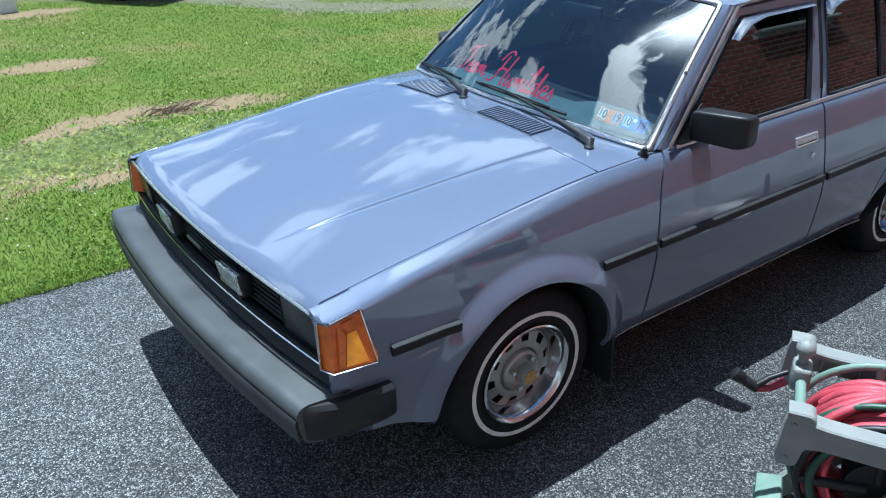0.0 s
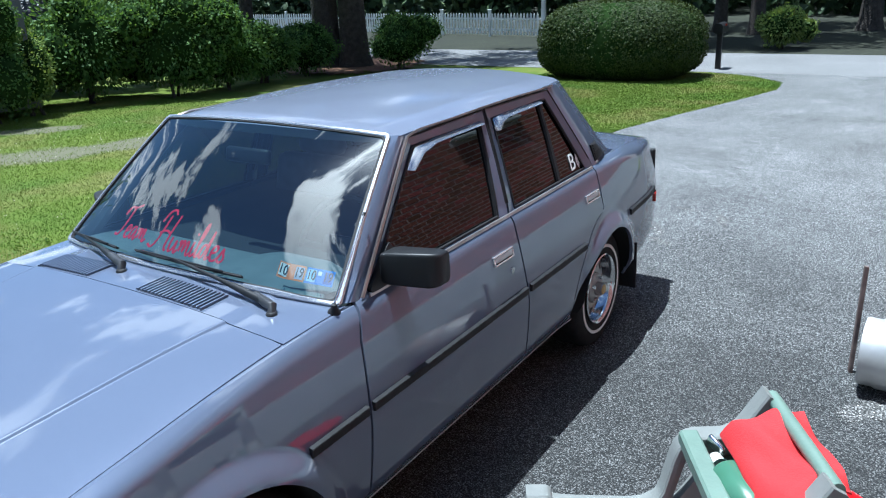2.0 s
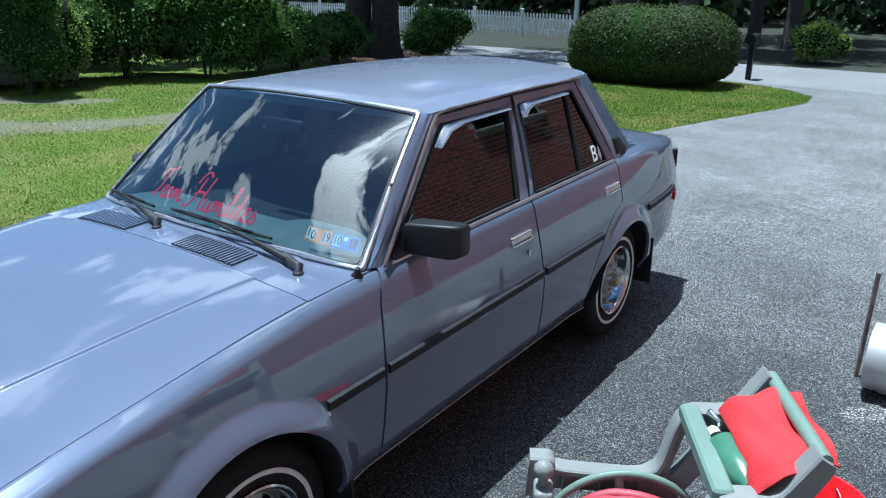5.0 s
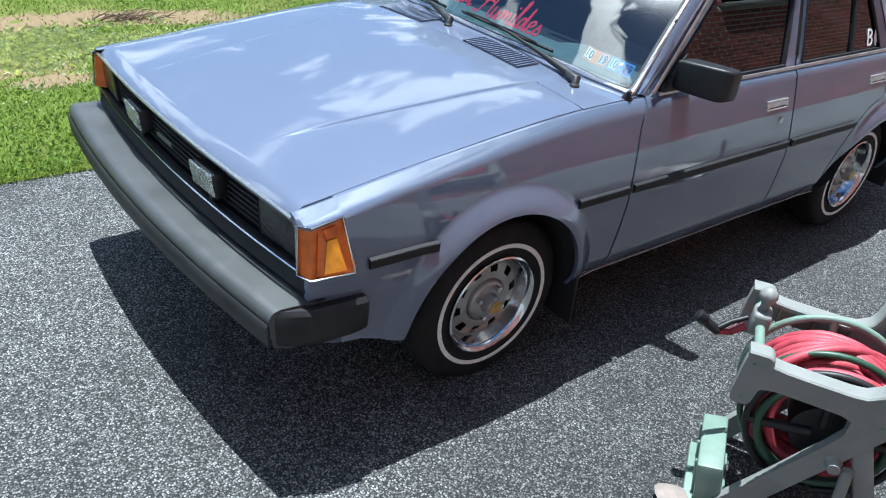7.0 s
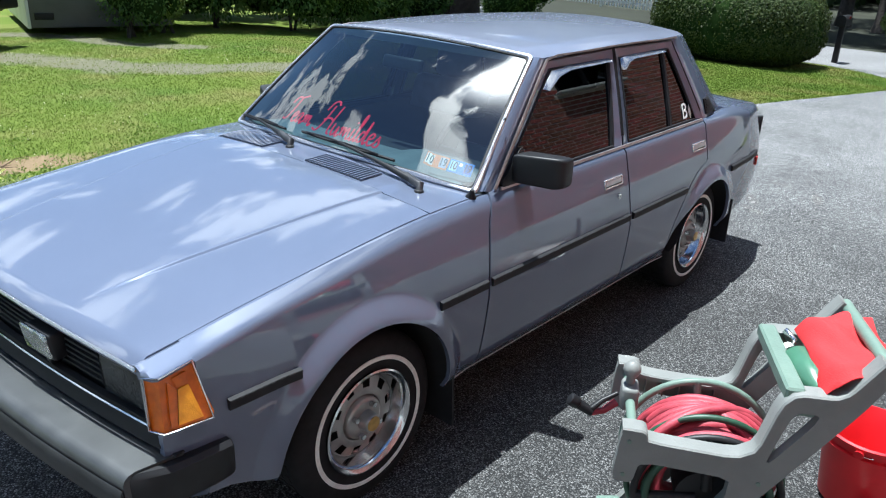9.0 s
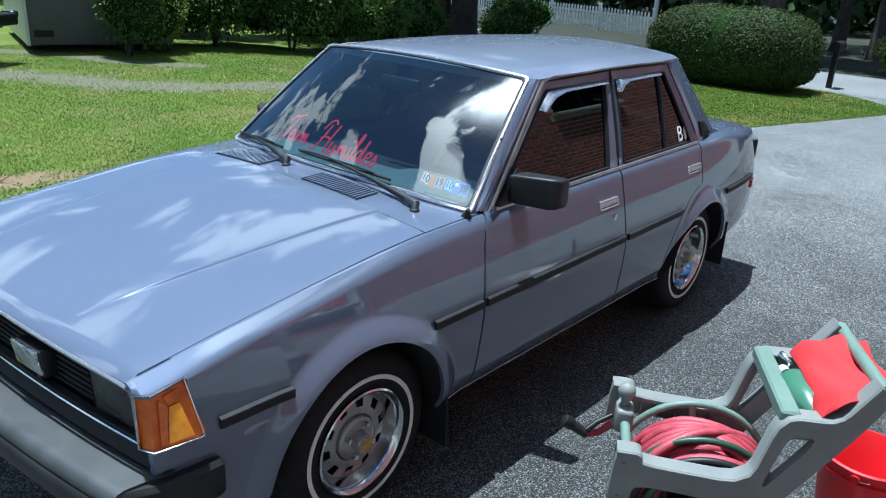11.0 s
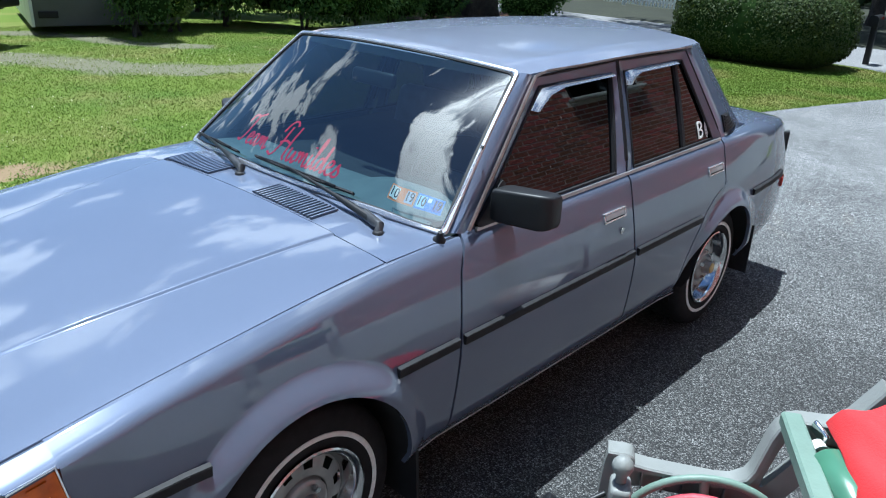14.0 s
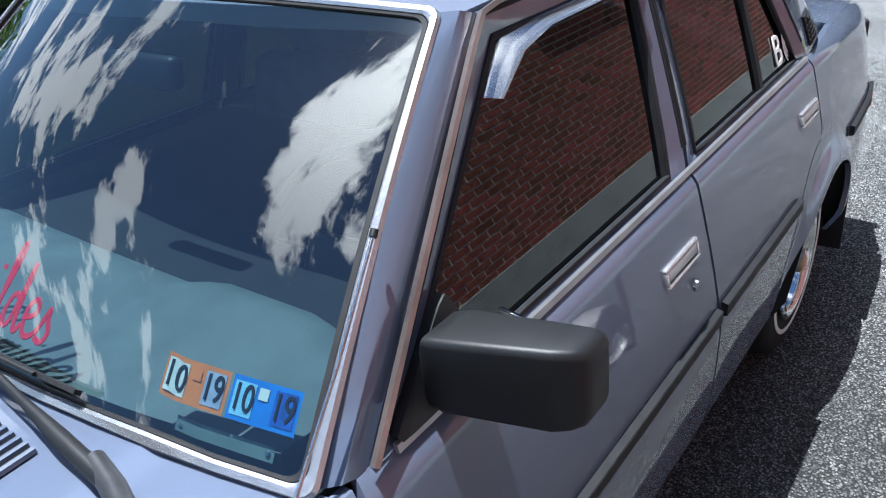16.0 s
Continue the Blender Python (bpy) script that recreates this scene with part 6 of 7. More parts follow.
def patch(name, cx, cy, rx, ry, turn, mat, lift, seed, label, category, n=240):
    """An irregular flat patch on the ground."""
    bm = bmesh.new()
    c = bm.verts.new((cx, cy, ground_z(cx, cy) + lift))
    rim = []
    for k in range(n):
        a = 2 * math.pi * k / n
        w = 1 + 0.30 * noise.noise(Vector((math.cos(a) * 1.7 + seed, math.sin(a) * 1.7, seed * 0.7))) + 0.22 * noise.noise(Vector((math.cos(a) * 6 + seed, math.sin(a) * 6, 3))) + 0.35 * noise.noise(Vector((math.cos(a) * 21 + seed, math.sin(a) * 21, 5)))
        x, y = rx * w * math.cos(a), ry * w * math.sin(a)
        ct, st = math.cos(radians(turn)), math.sin(radians(turn))
        px, py = cx + x * ct - y * st, cy + x * st + y * ct
        rim.append(bm.verts.new((px, py, ground_z(px, py) + lift)))
    for k in range(n):
        bm.faces.new((c, rim[k], rim[(k + 1) % n]))
    return part(name, bm, mat, None, label, smooth=False, category=category, kind="structure")


for k, (x, y, rx, ry, turn) in enumerate(((2.33, -2.02, 0.16, 0.07, -40), (4.30, -0.42, 0.14, 0.04, 30), (4.05, -0.52, 0.12, 0.04, 60), (4.7, -0.78, 0.16, 0.04, 20), (4.9, -0.45, 0.10, 0.03, 80))):
    patch("worn_patch", x, y, rx, ry, turn, PALE_ASPHALT, 0.003, 3.1 * k + 1, "pale worn patch in the asphalt", "patch")

def leaves(centres, size, droop=0.4, seed=0, outward=None, loose=0.6):
    """Folded leaves (two quads' worth of triangles) at the given centres."""
    r = np.random.RandomState(seed)
    c = np.asarray(centres)
    n = len(c)
    d = r.normal(0, 1, (n, 3))
    d[:, 2] -= droop
    d /= np.linalg.norm(d, axis=1)[:, None]
    if outward is None:
        u = np.cross(d, r.normal(0, 1, (n, 3)))
    else:
        o = outward + loose * r.normal(0, 1, (n, 3)) / math.sqrt(3)
        o /= np.linalg.norm(o, axis=1)[:, None]
        d -= (d * o).sum(1)[:, None] * o
        d /= np.linalg.norm(d, axis=1)[:, None]
        u = np.cross(d, o)
    u /= np.linalg.norm(u, axis=1)[:, None]
    nrm = np.cross(d, u)
    s = (size * r.uniform(0.6, 1.35, n))[:, None]
    a, b = c - d * s * 0.5, c + d * s * 0.5
    l, q = c + u * s * 0.32 + nrm * s * 0.08, c - u * s * 0.32 + nrm * s * 0.08
    v = np.stack([a, l, b, q], 1).reshape(-1, 3)
    k = np.arange(n)[:, None] * 4
    return v, np.concatenate([k + [0, 1, 2], k + [0, 2, 3]], 0)


# ---- lawn: soil, gravel tracks, grass ----
SOILS = [(-1.10, 3.42, 0.50, 0.19, 30), (-0.55, 3.80, 0.45, 0.20, 38), (0.02, 3.95, 0.46, 0.19, 0), (0.55, 3.86, 0.55, 0.17, -8), (-1.00, 2.93, 0.60, 0.14, 2), (-0.52, 2.68, 0.25, 0.09, 0), (-0.20, 6.10, 0.45, 0.22, -8), (0.15, 9.3, 0.6, 0.25, 0)]
TRACK_A = [(-1.0, 12.2), (1.4, 10.0), (2.9, 8.5), (3.3, 7.5), (4.15, 6.85), (4.8, 6.55), (6.2, 5.9), (8.0, 5.5)]
TRACK_B = [(0.8, 13.2), (2.6, 11.8), (3.9, 10.8), (4.2, 10.05), (4.45, 9.3), (5.2, 8.6)]
GRASS = lawn_material("grass_blades", (0.104, 0.152, 0.020), (0.076, 0.134, 0.016), (0.168, 0.168, 0.046), 0.75, island=0.24)
CLOVER = material("clover_heads", (0.50, 0.50, 0.34), 0.8, island=0.15)
rs = np.random.RandomState(7)


def near_line(px, py, line):
    best = np.full(len(px), 1e9)
    for (x0, y0), (x1, y1) in zip(line, line[1:]):
        dx, dy = x1 - x0, y1 - y0
        t = np.clip(((px - x0) * dx + (py - y0) * dy) / (dx * dx + dy * dy), 0, 1)
        best = np.minimum(best, np.hypot(px - x0 - t * dx, py - y0 - t * dy))
    return best


def worn(px, py):
    """How bare the lawn is of grass: torn soil, and wheel tracks."""
    soil, ruts = np.zeros(len(px)), np.zeros(len(px))
    for cx, cy, rx, ry, turn in SOILS:
        c, s = math.cos(radians(turn)), math.sin(radians(turn))
        u, v = (px - cx) * c + (py - cy) * s, -(px - cx) * s + (py - cy) * c
        d = np.sqrt((u / rx) ** 2 + (v / ry) ** 2) + 0.25 * np.sin(9 * px + 3 * py) * np.sin(13 * py - 4 * px)
        soil = np.maximum(soil, np.clip(1.45 - d, 0, 1))
    for line, half in ((TRACK_A, 0.42), (TRACK_B, 0.26)):
        d = near_line(px, py, line) / half + 0.30 * np.sin(3.1 * px + 1.7 * py) * np.sin(4.3 * py - 2.2 * px)
        ruts = np.maximum(ruts, np.clip(1.3 - d, 0, 1))
    return soil, ruts


def worn_lawn(name, base):
    """Turf that thins out raggedly into soil and gravel by the sheet's own attributes."""
    m = base.copy()
    m.name = name
    n, l = m.node_tree.nodes, m.node_tree.links
    p = n["Principled BSDF"]
    colour, tc = p.inputs["Base Color"].links[0].from_socket, n.new("ShaderNodeTexCoord")
    for attribute, lo, hi in (("soil", (0.10, 0.068, 0.036), (0.27, 0.20, 0.12)), ("ruts", (0.085, 0.085, 0.050), (0.155, 0.148, 0.100))):
        at = n.new("ShaderNodeAttribute")
        at.attribute_name = attribute
        total = at.outputs["Fac"]
        for scale, amount in ((7.0, 0.9), (38.0, 0.8)):
            t, k = n.new("ShaderNodeTexNoise"), n.new("ShaderNodeMath")
            t.inputs["Scale"].default_value, t.inputs["Detail"].default_value = scale, 5.0
            l.new(tc.outputs["Object"], t.inputs["Vector"])
            k.operation, k.inputs[1].default_value = "MULTIPLY_ADD", amount
            l.new(t.outputs["Fac"], k.inputs[0])
            l.new(total, k.inputs[2])
            total = k.outputs[0]
        r, x, grit, tone = n.new("ShaderNodeMapRange"), n.new("ShaderNodeMix"), n.new("ShaderNodeTexNoise"), n.new("ShaderNodeMix")
        r.inputs["From Min"].default_value, r.inputs["From Max"].default_value = 1.00, 1.50
        l.new(total, r.inputs["Value"])
        grit.inputs["Scale"].default_value, grit.inputs["Detail"].default_value = 60.0, 6.0
        l.new(tc.outputs["Object"], grit.inputs["Vector"])
        tone.data_type = x.data_type = "RGBA"
        tone.inputs["A"].default_value, tone.inputs["B"].default_value = (*lo, 1), (*hi, 1)
        l.new(grit.outputs["Fac"], tone.inputs["Factor"])
        l.new(r.outputs["Result"], x.inputs["Factor"])
        l.new(colour, x.inputs["A"])
        l.new(tone.outputs["Result"], x.inputs["B"])
        colour = x.outputs["Result"]
    l.new(colour, p.inputs["Base Color"])
    return m


lx, ly = np.meshgrid(np.arange(-4.0, 8.2, 0.05), np.arange(1.40, 12.4, 0.05), indexing="ij")
flat_x, flat_y = lx.ravel(), ly.ravel()
lz = np.array([ground_z(a, 0) for a in flat_x])
soil, ruts = worn(flat_x, flat_y)
lz += 0.008 * soil * np.sin(7 * flat_x + 2 * flat_y) * np.sin(11 * flat_y - 3 * flat_x)
idx = np.arange(lx.size).reshape(lx.shape)
f = np.stack([idx[:-1, :-1], idx[1:, :-1], idx[1:, 1:], idx[:-1, 1:]], -1).reshape(-1, 4)
turf = soup("lawn", np.stack([flat_x, flat_y, lz], 1), f, worn_lawn("worn_lawn", GRASS_SOIL), None, True, "mown green lawn with bare brown soil and gravel wheel tracks", "lawn", kind="structure")
for key, values in (("soil", 1.6 * soil), ("ruts", 1.25 * ruts)):
    turf.data.attributes.new(key, "FLOAT", "POINT").data.foreach_set("value", values.astype(np.float32))


def blades(name, x0, x1, y0, y1, n, height, width, keep=None, crowd=1.0):
    """Blades of grass, denser and finer towards y0, thinned where the lawn is worn."""
    px, py = rs.uniform(x0, x1, n), y0 + (y1 - y0) * rs.uniform(0, 1, n) ** crowd
    soil, ruts = worn(px, py)
    ok = rs.uniform(0, 1, n) > np.clip(1.15 * soil, 0, 0.90)
    ok &= rs.uniform(0, 1, n) > np.clip(0.95 * ruts, 0, 0.80)
    if keep is not None:
        ok &= keep(px, py)
    px, py = px[ok], py[ok]
    n = len(px)
    far = (py - y0) / (y1 - y0)
    pz = np.array([ground_z(a, 0) for a in px]) - 0.004
    a = rs.uniform(0, 2 * np.pi, n)
    h = height * rs.uniform(0.45, 1.25, n) * (1 - 0.25 * far)
    lean = h * rs.uniform(0.3, 1.7, n)
    b = rs.uniform(0, 2 * np.pi, n)
    w = width * rs.uniform(0.6, 1.3, n) * (1 + 0.9 * far)
    base = np.stack([px, py, pz], 1)
    side = np.stack([np.cos(a) * w, np.sin(a) * w, 0 * a], 1)
    mid = base + np.stack([np.cos(b) * lean * 0.3, np.sin(b) * lean * 0.3, h * 0.6], 1)
    tip = base + np.stack([np.cos(b) * lean, np.sin(b) * lean, h * 0.92], 1)
    v = np.stack([base - side, base + side, mid + side * 0.7, mid - side * 0.7, tip], 1).reshape(-1, 3)
    k = np.arange(n)[:, None] * 5
    f = np.concatenate([k + [0, 1, 2], k + [0, 2, 3], k + [3, 2, 4]], 0)
    return soup(name, v, f, GRASS, None, label="blades of mown green lawn grass", category="grass", kind="stuff")


blades("lawn_grass", -3.6, 8.2, 1.38, 11.9, 520000, 0.027, 0.0021, crowd=1.55)
blades("lawn_grass", 8.2, 16.4, 0.6, 6.0, 110000, 0.026, 0.0042, keep=lambda x, y: y > np.interp(x, [8.2, 10.2, 14.0, 15.2, 16.2, 16.8], [1.38, 1.13, 0.60, 0.73, 1.58, 3.0]))
# clover and plantain leaves among the grass by the drive
px, py = rs.uniform(-3.4, 2.0, 26000), 1.42 + 3.2 * rs.uniform(0, 1, 26000) ** 1.4
soil, ruts = worn(px, py)
ok = (rs.uniform(0, 1, 26000) > soil) & (np.sin(2.3 * px + 1.1 * py) * np.sin(3.1 * py - 1.7 * px) > -0.25)
px, py = px[ok], py[ok]
v, f = leaves(np.stack([px, py, rs.uniform(0.012, 0.034, len(px))], 1), 0.018, 0.0, 31)
soup("clover_leaves", v, f, leaf_material("clover_leaves", (0.095, 0.170, 0.026), 0.3, 0.3), None, label="broad clover leaves in the lawn by the drive", category="clover", kind="stuff")
# clumps of coarser grass by the drive
v, f = [], []
for _ in range(520):
    cx, cy = rs.normal(-0.70, 0.60), rs.normal(3.26, 0.22)
    for _ in range(13):
        a, b, h = rs.uniform(0, 6.28), rs.uniform(0, 6.28), rs.uniform(0.03, 0.085)
        x, y = cx + rs.normal(0, 0.03), cy + rs.normal(0, 0.03)
        s = Vector((math.cos(a), math.sin(a), 0)) * 0.0026
        tip = Vector((x + math.cos(b) * h * 0.8, y + math.sin(b) * h * 0.8, h * 0.45))
        p = Vector((x, y, 0))
        k = len(v)
        v += [p - s, p + s, p.lerp(tip, 0.6) + s + Vector((0, 0, 0.02)), tip]
        f += [(k, k + 1, k + 2), (k, k + 2, k + 3)]
COARSE = leaf_material("coarse_grass", (0.46, 0.52, 0.30), 0.3, 0.35)
soup("coarse_grass", v, f, COARSE, None, label="tufts of coarse pale grass beside the bare soil", category="grass", kind="stuff")
# clover flowers, scattered
v, f = [], []
for _ in range(1300):
    x, y = rs.uniform(-3, 8.5), rs.uniform(1.5, 9.5)
    if noise.noise(Vector((x * 0.5, y * 0.5, 2.0))) < 0.0:
        continue
    r, z = rs.uniform(0.004, 0.009), ground_z(x, y) + rs.uniform(0.05, 0.075)
    k = len(v)
    v += [(x + r, y, z), (x, y + r, z), (x - r, y, z), (x, y - r, z), (x, y, z + r), (x, y, z - r)]
    f += [(k + a, k + b, k + c) for a, b, c in ((0, 1, 4), (1, 2, 4), (2, 3, 4), (3, 0, 4), (1, 0, 5), (2, 1, 5), (3, 2, 5), (0, 3, 5))]
soup("clover_flowers", v, f, CLOVER, None, label="small white clover flowers in the lawn", category="flowers", kind="stuff")
# torn roots at the edge of the bare soil
ROOT = material("dead_roots", (0.075, 0.048, 0.028), 0.9, vary=0.3, scale=20)
bm = bmesh.new()
rng = random.Random(11)
for _ in range(70):
    p = Vector((0.24 + rng.gauss(0, 0.13), 3.86 + rng.gauss(0, 0.06), 0.0))
    q = p + Vector((rng.uniform(-0.02, 0.22), rng.uniform(-0.12, 0.12), rng.uniform(0.0, 0.05)))
    tube([p, p.lerp(q, 0.5) + Vector((0, 0, 0.02)), q], [0.0035, 0.0028, 0.0012], 5, bm=bm)
part("torn_roots", bm, ROOT, None, "tangle of dry torn roots lying on the soil", category="roots", kind="stuff")


# ---- shrubs, hedge, trees ----
LEAF_DARK = leaf_material("shrub_leaves", (0.085, 0.155, 0.045), 0.32)
LEAF_LIGHT = leaf_material("light_shrub_leaves", (0.17, 0.24, 0.07), 0.4)
LEAF_HEDGE = leaf_material("hedge_leaves", (0.036, 0.054, 0.013), 0.3, 0.2)
LEAF_TREE = leaf_material("tree_leaves", (0.050, 0.098, 0.026), 0.5, 0.25)
# near-black green: shade within and behind foliage put into colour
CORE = material("foliage_shade", (0.018, 0.034, 0.010), 0.95, spec=0.0, vary=0.4, scale=6)
BARK = material("bark", (0.055, 0.045, 0.037), 0.95, vary=0.35, scale=9, bump=0.9, bump_scale=22)
NEEDLES = material("pine_litter", (0.17, 0.085, 0.045), 0.95, vary=0.35, scale=6, fine=0.4, fine_scale=60, bump=0.5, bump_scale=40)


def lumps(centre, radii, n, seed, rough=0.25, low=0.0):
    """Points spread over an uneven closed form, thick near its surface."""
    r = np.random.RandomState(seed)
    d = r.normal(0, 1, (n, 3))
    d /= np.linalg.norm(d, axis=1)[:, None]
    w = np.array([1 + rough * (noise.noise(Vector((*(x * 2.2 + seed),))) + 0.6 * noise.noise(Vector((*(x * 5.0 + seed),)))) for x in d])
    p = d * (w * r.uniform(0.72, 1.06, n) ** 0.8)[:, None] * np.array(radii) + np.array(centre)
    keep = p[:, 2] > low
    return p[keep]


# solid blob that blocks light and stands for a shrub's inner shade
def core(bm, centre, radii, seed, shrink=0.80, rough=0.25):
    r = bmesh.ops.create_icosphere(bm, subdivisions=3, radius=1.0)
    for v in r["verts"]:
        d = v.co.normalized()
        w = 1 + rough * (noise.noise(d * 2.2 + Vector((seed,) * 3)) + 0.6 * noise.noise(d * 5.0 + Vector((seed,) * 3)))
        v.co = Vector(centre) + Vector((d.x * radii[0], d.y * radii[1], d.z * radii[2])) * (w * shrink)


def shrub(name, x, y, r, h, n, size, mat, seed, label, category="shrub", group="", squash=1.0):
    z = ground_z(x, y)
    t = thing(name, (x, y, z), label, category, group)
    bm = bmesh.new()
    pts = []
    rr = random.Random(seed)
    for k in range(9):
        ox, oy, oz = (0, 0, 0) if k == 0 else (rr.uniform(-0.75, 0.75) * r, rr.uniform(-0.75, 0.75) * r, rr.uniform(-0.2, 0.36) * h)
        q = 0.82 if k == 0 else rr.uniform(0.28, 0.52)
        ctr, rad = (x + ox, y + oy, z + h * 0.5 + oz), (r * q, r * q * squash, h * 0.5 * q)
        pts.append(lumps(ctr, rad, int(n * (0.34 if k == 0 else 0.09)), seed + k, 0.3, z + 0.03))
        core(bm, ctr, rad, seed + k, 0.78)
    part("inner_growth", bm, CORE, t, "dark solid core coloured as the shade inside")
    v, f = leaves(np.concatenate(pts), size, 0.5, seed)
    soup("foliage", v, f, mat, t)
    for k in range(3):
        part("stem", tube([(x + rr.uniform(-0.1, 0.1), y + rr.uniform(-0.1, 0.1), z), (x + rr.uniform(-0.2, 0.2), y, z + h * 0.4)], [0.03, 0.015], 6), BARK, t)
    return t


ROW = "shrubs along the lawn"
shrub("shrub", 4.90, 9.95, 0.62, 2.1, 11000, 0.046, LEAF_DARK, 3, "dense dark green feathery evergreen shrub", group=ROW)
shrub("shrub", 5.75, 10.25, 0.42, 1.5, 4200, 0.052, LEAF_LIGHT, 8, "slender pale green flowering shrub", group=ROW)
shrub("shrub", 7.15, 10.85, 1.05, 2.1, 10500, 0.075, LEAF_DARK, 12, "broad-leaved green shrub with light tips", group=ROW)
shrub("shrub", 8.5, 10.3, 1.15, 2.0, 11000, 0.072, LEAF_DARK, 17, "broad-leaved green shrub at the lawn's edge", group=ROW)
shrub("shrub", 9.9, 10.4, 1.05, 1.45, 9500, 0.062, LEAF_DARK, 23, "low spreading dark green shrub", group=ROW)
shrub("shrub", 11.4, 10.9, 1.0, 1.3, 9000, 0.058, LEAF_DARK, 29, "low spreading dark green shrub", group=ROW)
shrub("shrub", 13.2, 11.3, 1.0, 1.25, 7000, 0.065, LEAF_DARK, 33, "low dark green shrub under the tree", group=ROW)
shrub("shrub", 15.0, 9.75, 0.95, 1.55, 6000, 0.06, LEAF_DARK, 37, "dark green shrub beside the tree", group=ROW)
shrub("shrub", 8.2, 13.6, 1.5, 3.9, 8500, 0.105, LEAF_LIGHT, 41, "tall yellow-green leafy shrub", group=ROW)
shrub("shrub", 10.6, 13.2, 1.0, 2.9, 5600, 0.10, LEAF_LIGHT, 43, "tall yellow-green leafy shrub", group=ROW)
shrub("shrub", 21.5, 2.0, 0.7, 1.2, 3600, 0.10, LEAF_LIGHT, 53, "sunlit yellow-green bush across the road")

# clipped hedge mound by the drive
hx, hy = 15.35, 4.1
hedge = thing("hedge", (hx, hy, ground_z(hx, hy)), "large clipped dark green hedge mound by the driveway", "hedge")


def hedge_point(d):
    """Rounded box with a domed top."""
    p = np.array([math.copysign(abs(d[0]) ** 0.62, d[0]) * 1.25, math.copysign(abs(d[1]) ** 0.60, d[1]) * 1.72, 0.0])
    p[2] = 0.66 + (0.95 if d[2] > 0 else 0.72) * math.copysign(abs(d[2]) ** 0.75, d[2])
    w = 1 + 0.025 * noise.noise(Vector((d[0] * 6, d[1] * 6, d[2] * 6)))
    return p * np.array([w, w, 1])


r = np.random.RandomState(61)
dirs = r.normal(0, 1, (36000, 3))
dirs /= np.linalg.norm(dirs, axis=1)[:, None]
base = np.array([hx, hy, ground_z(hx, hy)])
pts = np.array([hedge_point(d) for d in dirs]) * r.uniform(0.95, 1.02, 36000)[:, None]
up = pts[:, 2] > 0.03
out = dirs[up] * np.array([1, 1, 1.3])
v, f = leaves(pts[up] + base, 0.046, 0.0, 62, out / np.linalg.norm(out, axis=1)[:, None], 0.7)
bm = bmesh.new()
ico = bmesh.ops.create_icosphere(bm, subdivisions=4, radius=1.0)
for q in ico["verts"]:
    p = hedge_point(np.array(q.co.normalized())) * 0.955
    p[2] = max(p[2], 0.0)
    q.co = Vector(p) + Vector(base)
part("hedge_body", bm, CORE, hedge, "dark solid core coloured as the shade inside the hedge")
soup("foliage", v, f, LEAF_HEDGE, hedge)


def tree(x, y, r, h, crown_z, crown_r, n, seed, label, trunks=1, spread=0.0, size=0.22, lean=(0, 0)):
    z = ground_z(x, y)
    t = thing("tree", (x, y, z), label, "tree")
    rr = random.Random(seed)
    for k in range(trunks):
        ox = spread * (k - (trunks - 1) / 2)
        pts = [Vector((x + ox * 0.35 + lean[0] * u * h + 0.06 * math.sin(3 * u + k), y - ox + lean[1] * u * h, z + u * h)) for u in [0, 0.03, 0.1, 0.25, 0.5, 0.75, 1]]
        part("trunk", tube(pts, [r * q for q in (1.45, 1.15, 1.0, 0.92, 0.78, 0.55, 0.2)], 18), BARK, t, "rough brown bark")
        for j in range(7):
            u = rr.uniform(0.3, 0.95)
            a = rr.uniform(0, 6.28)
            p = pts[0].lerp(pts[-1], u)
            q = p + Vector((math.cos(a), math.sin(a), 0.35)) * rr.uniform(1.2, 2.6)
            part("limb", tube([p, p.lerp(q, 0.5) + Vector((0, 0, 0.15)), q], [r * 0.28, r * 0.18, 0.02], 7), BARK, t)
    pts = []
    for k in range(16):
        a, q = rr.uniform(0, 6.28), crown_r * math.sqrt(rr.uniform(0, 1))
        cz = rr.uniform(crown_z, h * 1.05)
        s = rr.uniform(0.22, 0.42) * crown_r
        pts.append(lumps((x + lean[0] * h + q * math.cos(a), y + lean[1] * h + q * math.sin(a), cz), (s, s, s * 0.6), n // 16, seed + k, 0.35))
    v, f = leaves(np.concatenate(pts), size, 0.3, seed)
    soup("crown", v, f, LEAF_TREE, t)
    return t


tree(15.5, 12.2, 0.36, 11.0, 3.0, 4.8, 20000, 71, "twin-trunked conifer with rough bark and a dark crown", 2, 0.72)
tree(12.9, 13.0, 0.17, 8.0, 3.8, 2.8, 5000, 73, "slender tree with a forked trunk", 1, size=0.2, lean=(0.03, -0.02))
tree(21.8, 5.6, 0.30, 12.0, 3.4, 2.9, 6500, 79, "dark tree across the road")
tree(24.0, 8.6, 0.32, 12.0, 3.6, 4.4, 6500, 83, "dark tree across the road")
tree(27.0, 5.0, 0.20, 12.0, 2.6, 4.0, 6500, 89, "dark tree across the road")
tree(26.0, 3.6, 0.22, 12.0, 2.6, 4.0, 6500, 97, "dark tree across the road")
tree(27.5, 0.5, 0.30, 12.0, 2.4, 4.4, 6500, 101, "dark tree across the road")
tree(29.5, -4.0, 0.34, 13.0, 2.2, 5.0, 6500, 103, "dark tree across the road")
patch("pine_litter", 15.6, 12.0, 2.2, 1.7, 0, NEEDLES, 0.03, 2.2, "brown pine needles under the tree", "litter")
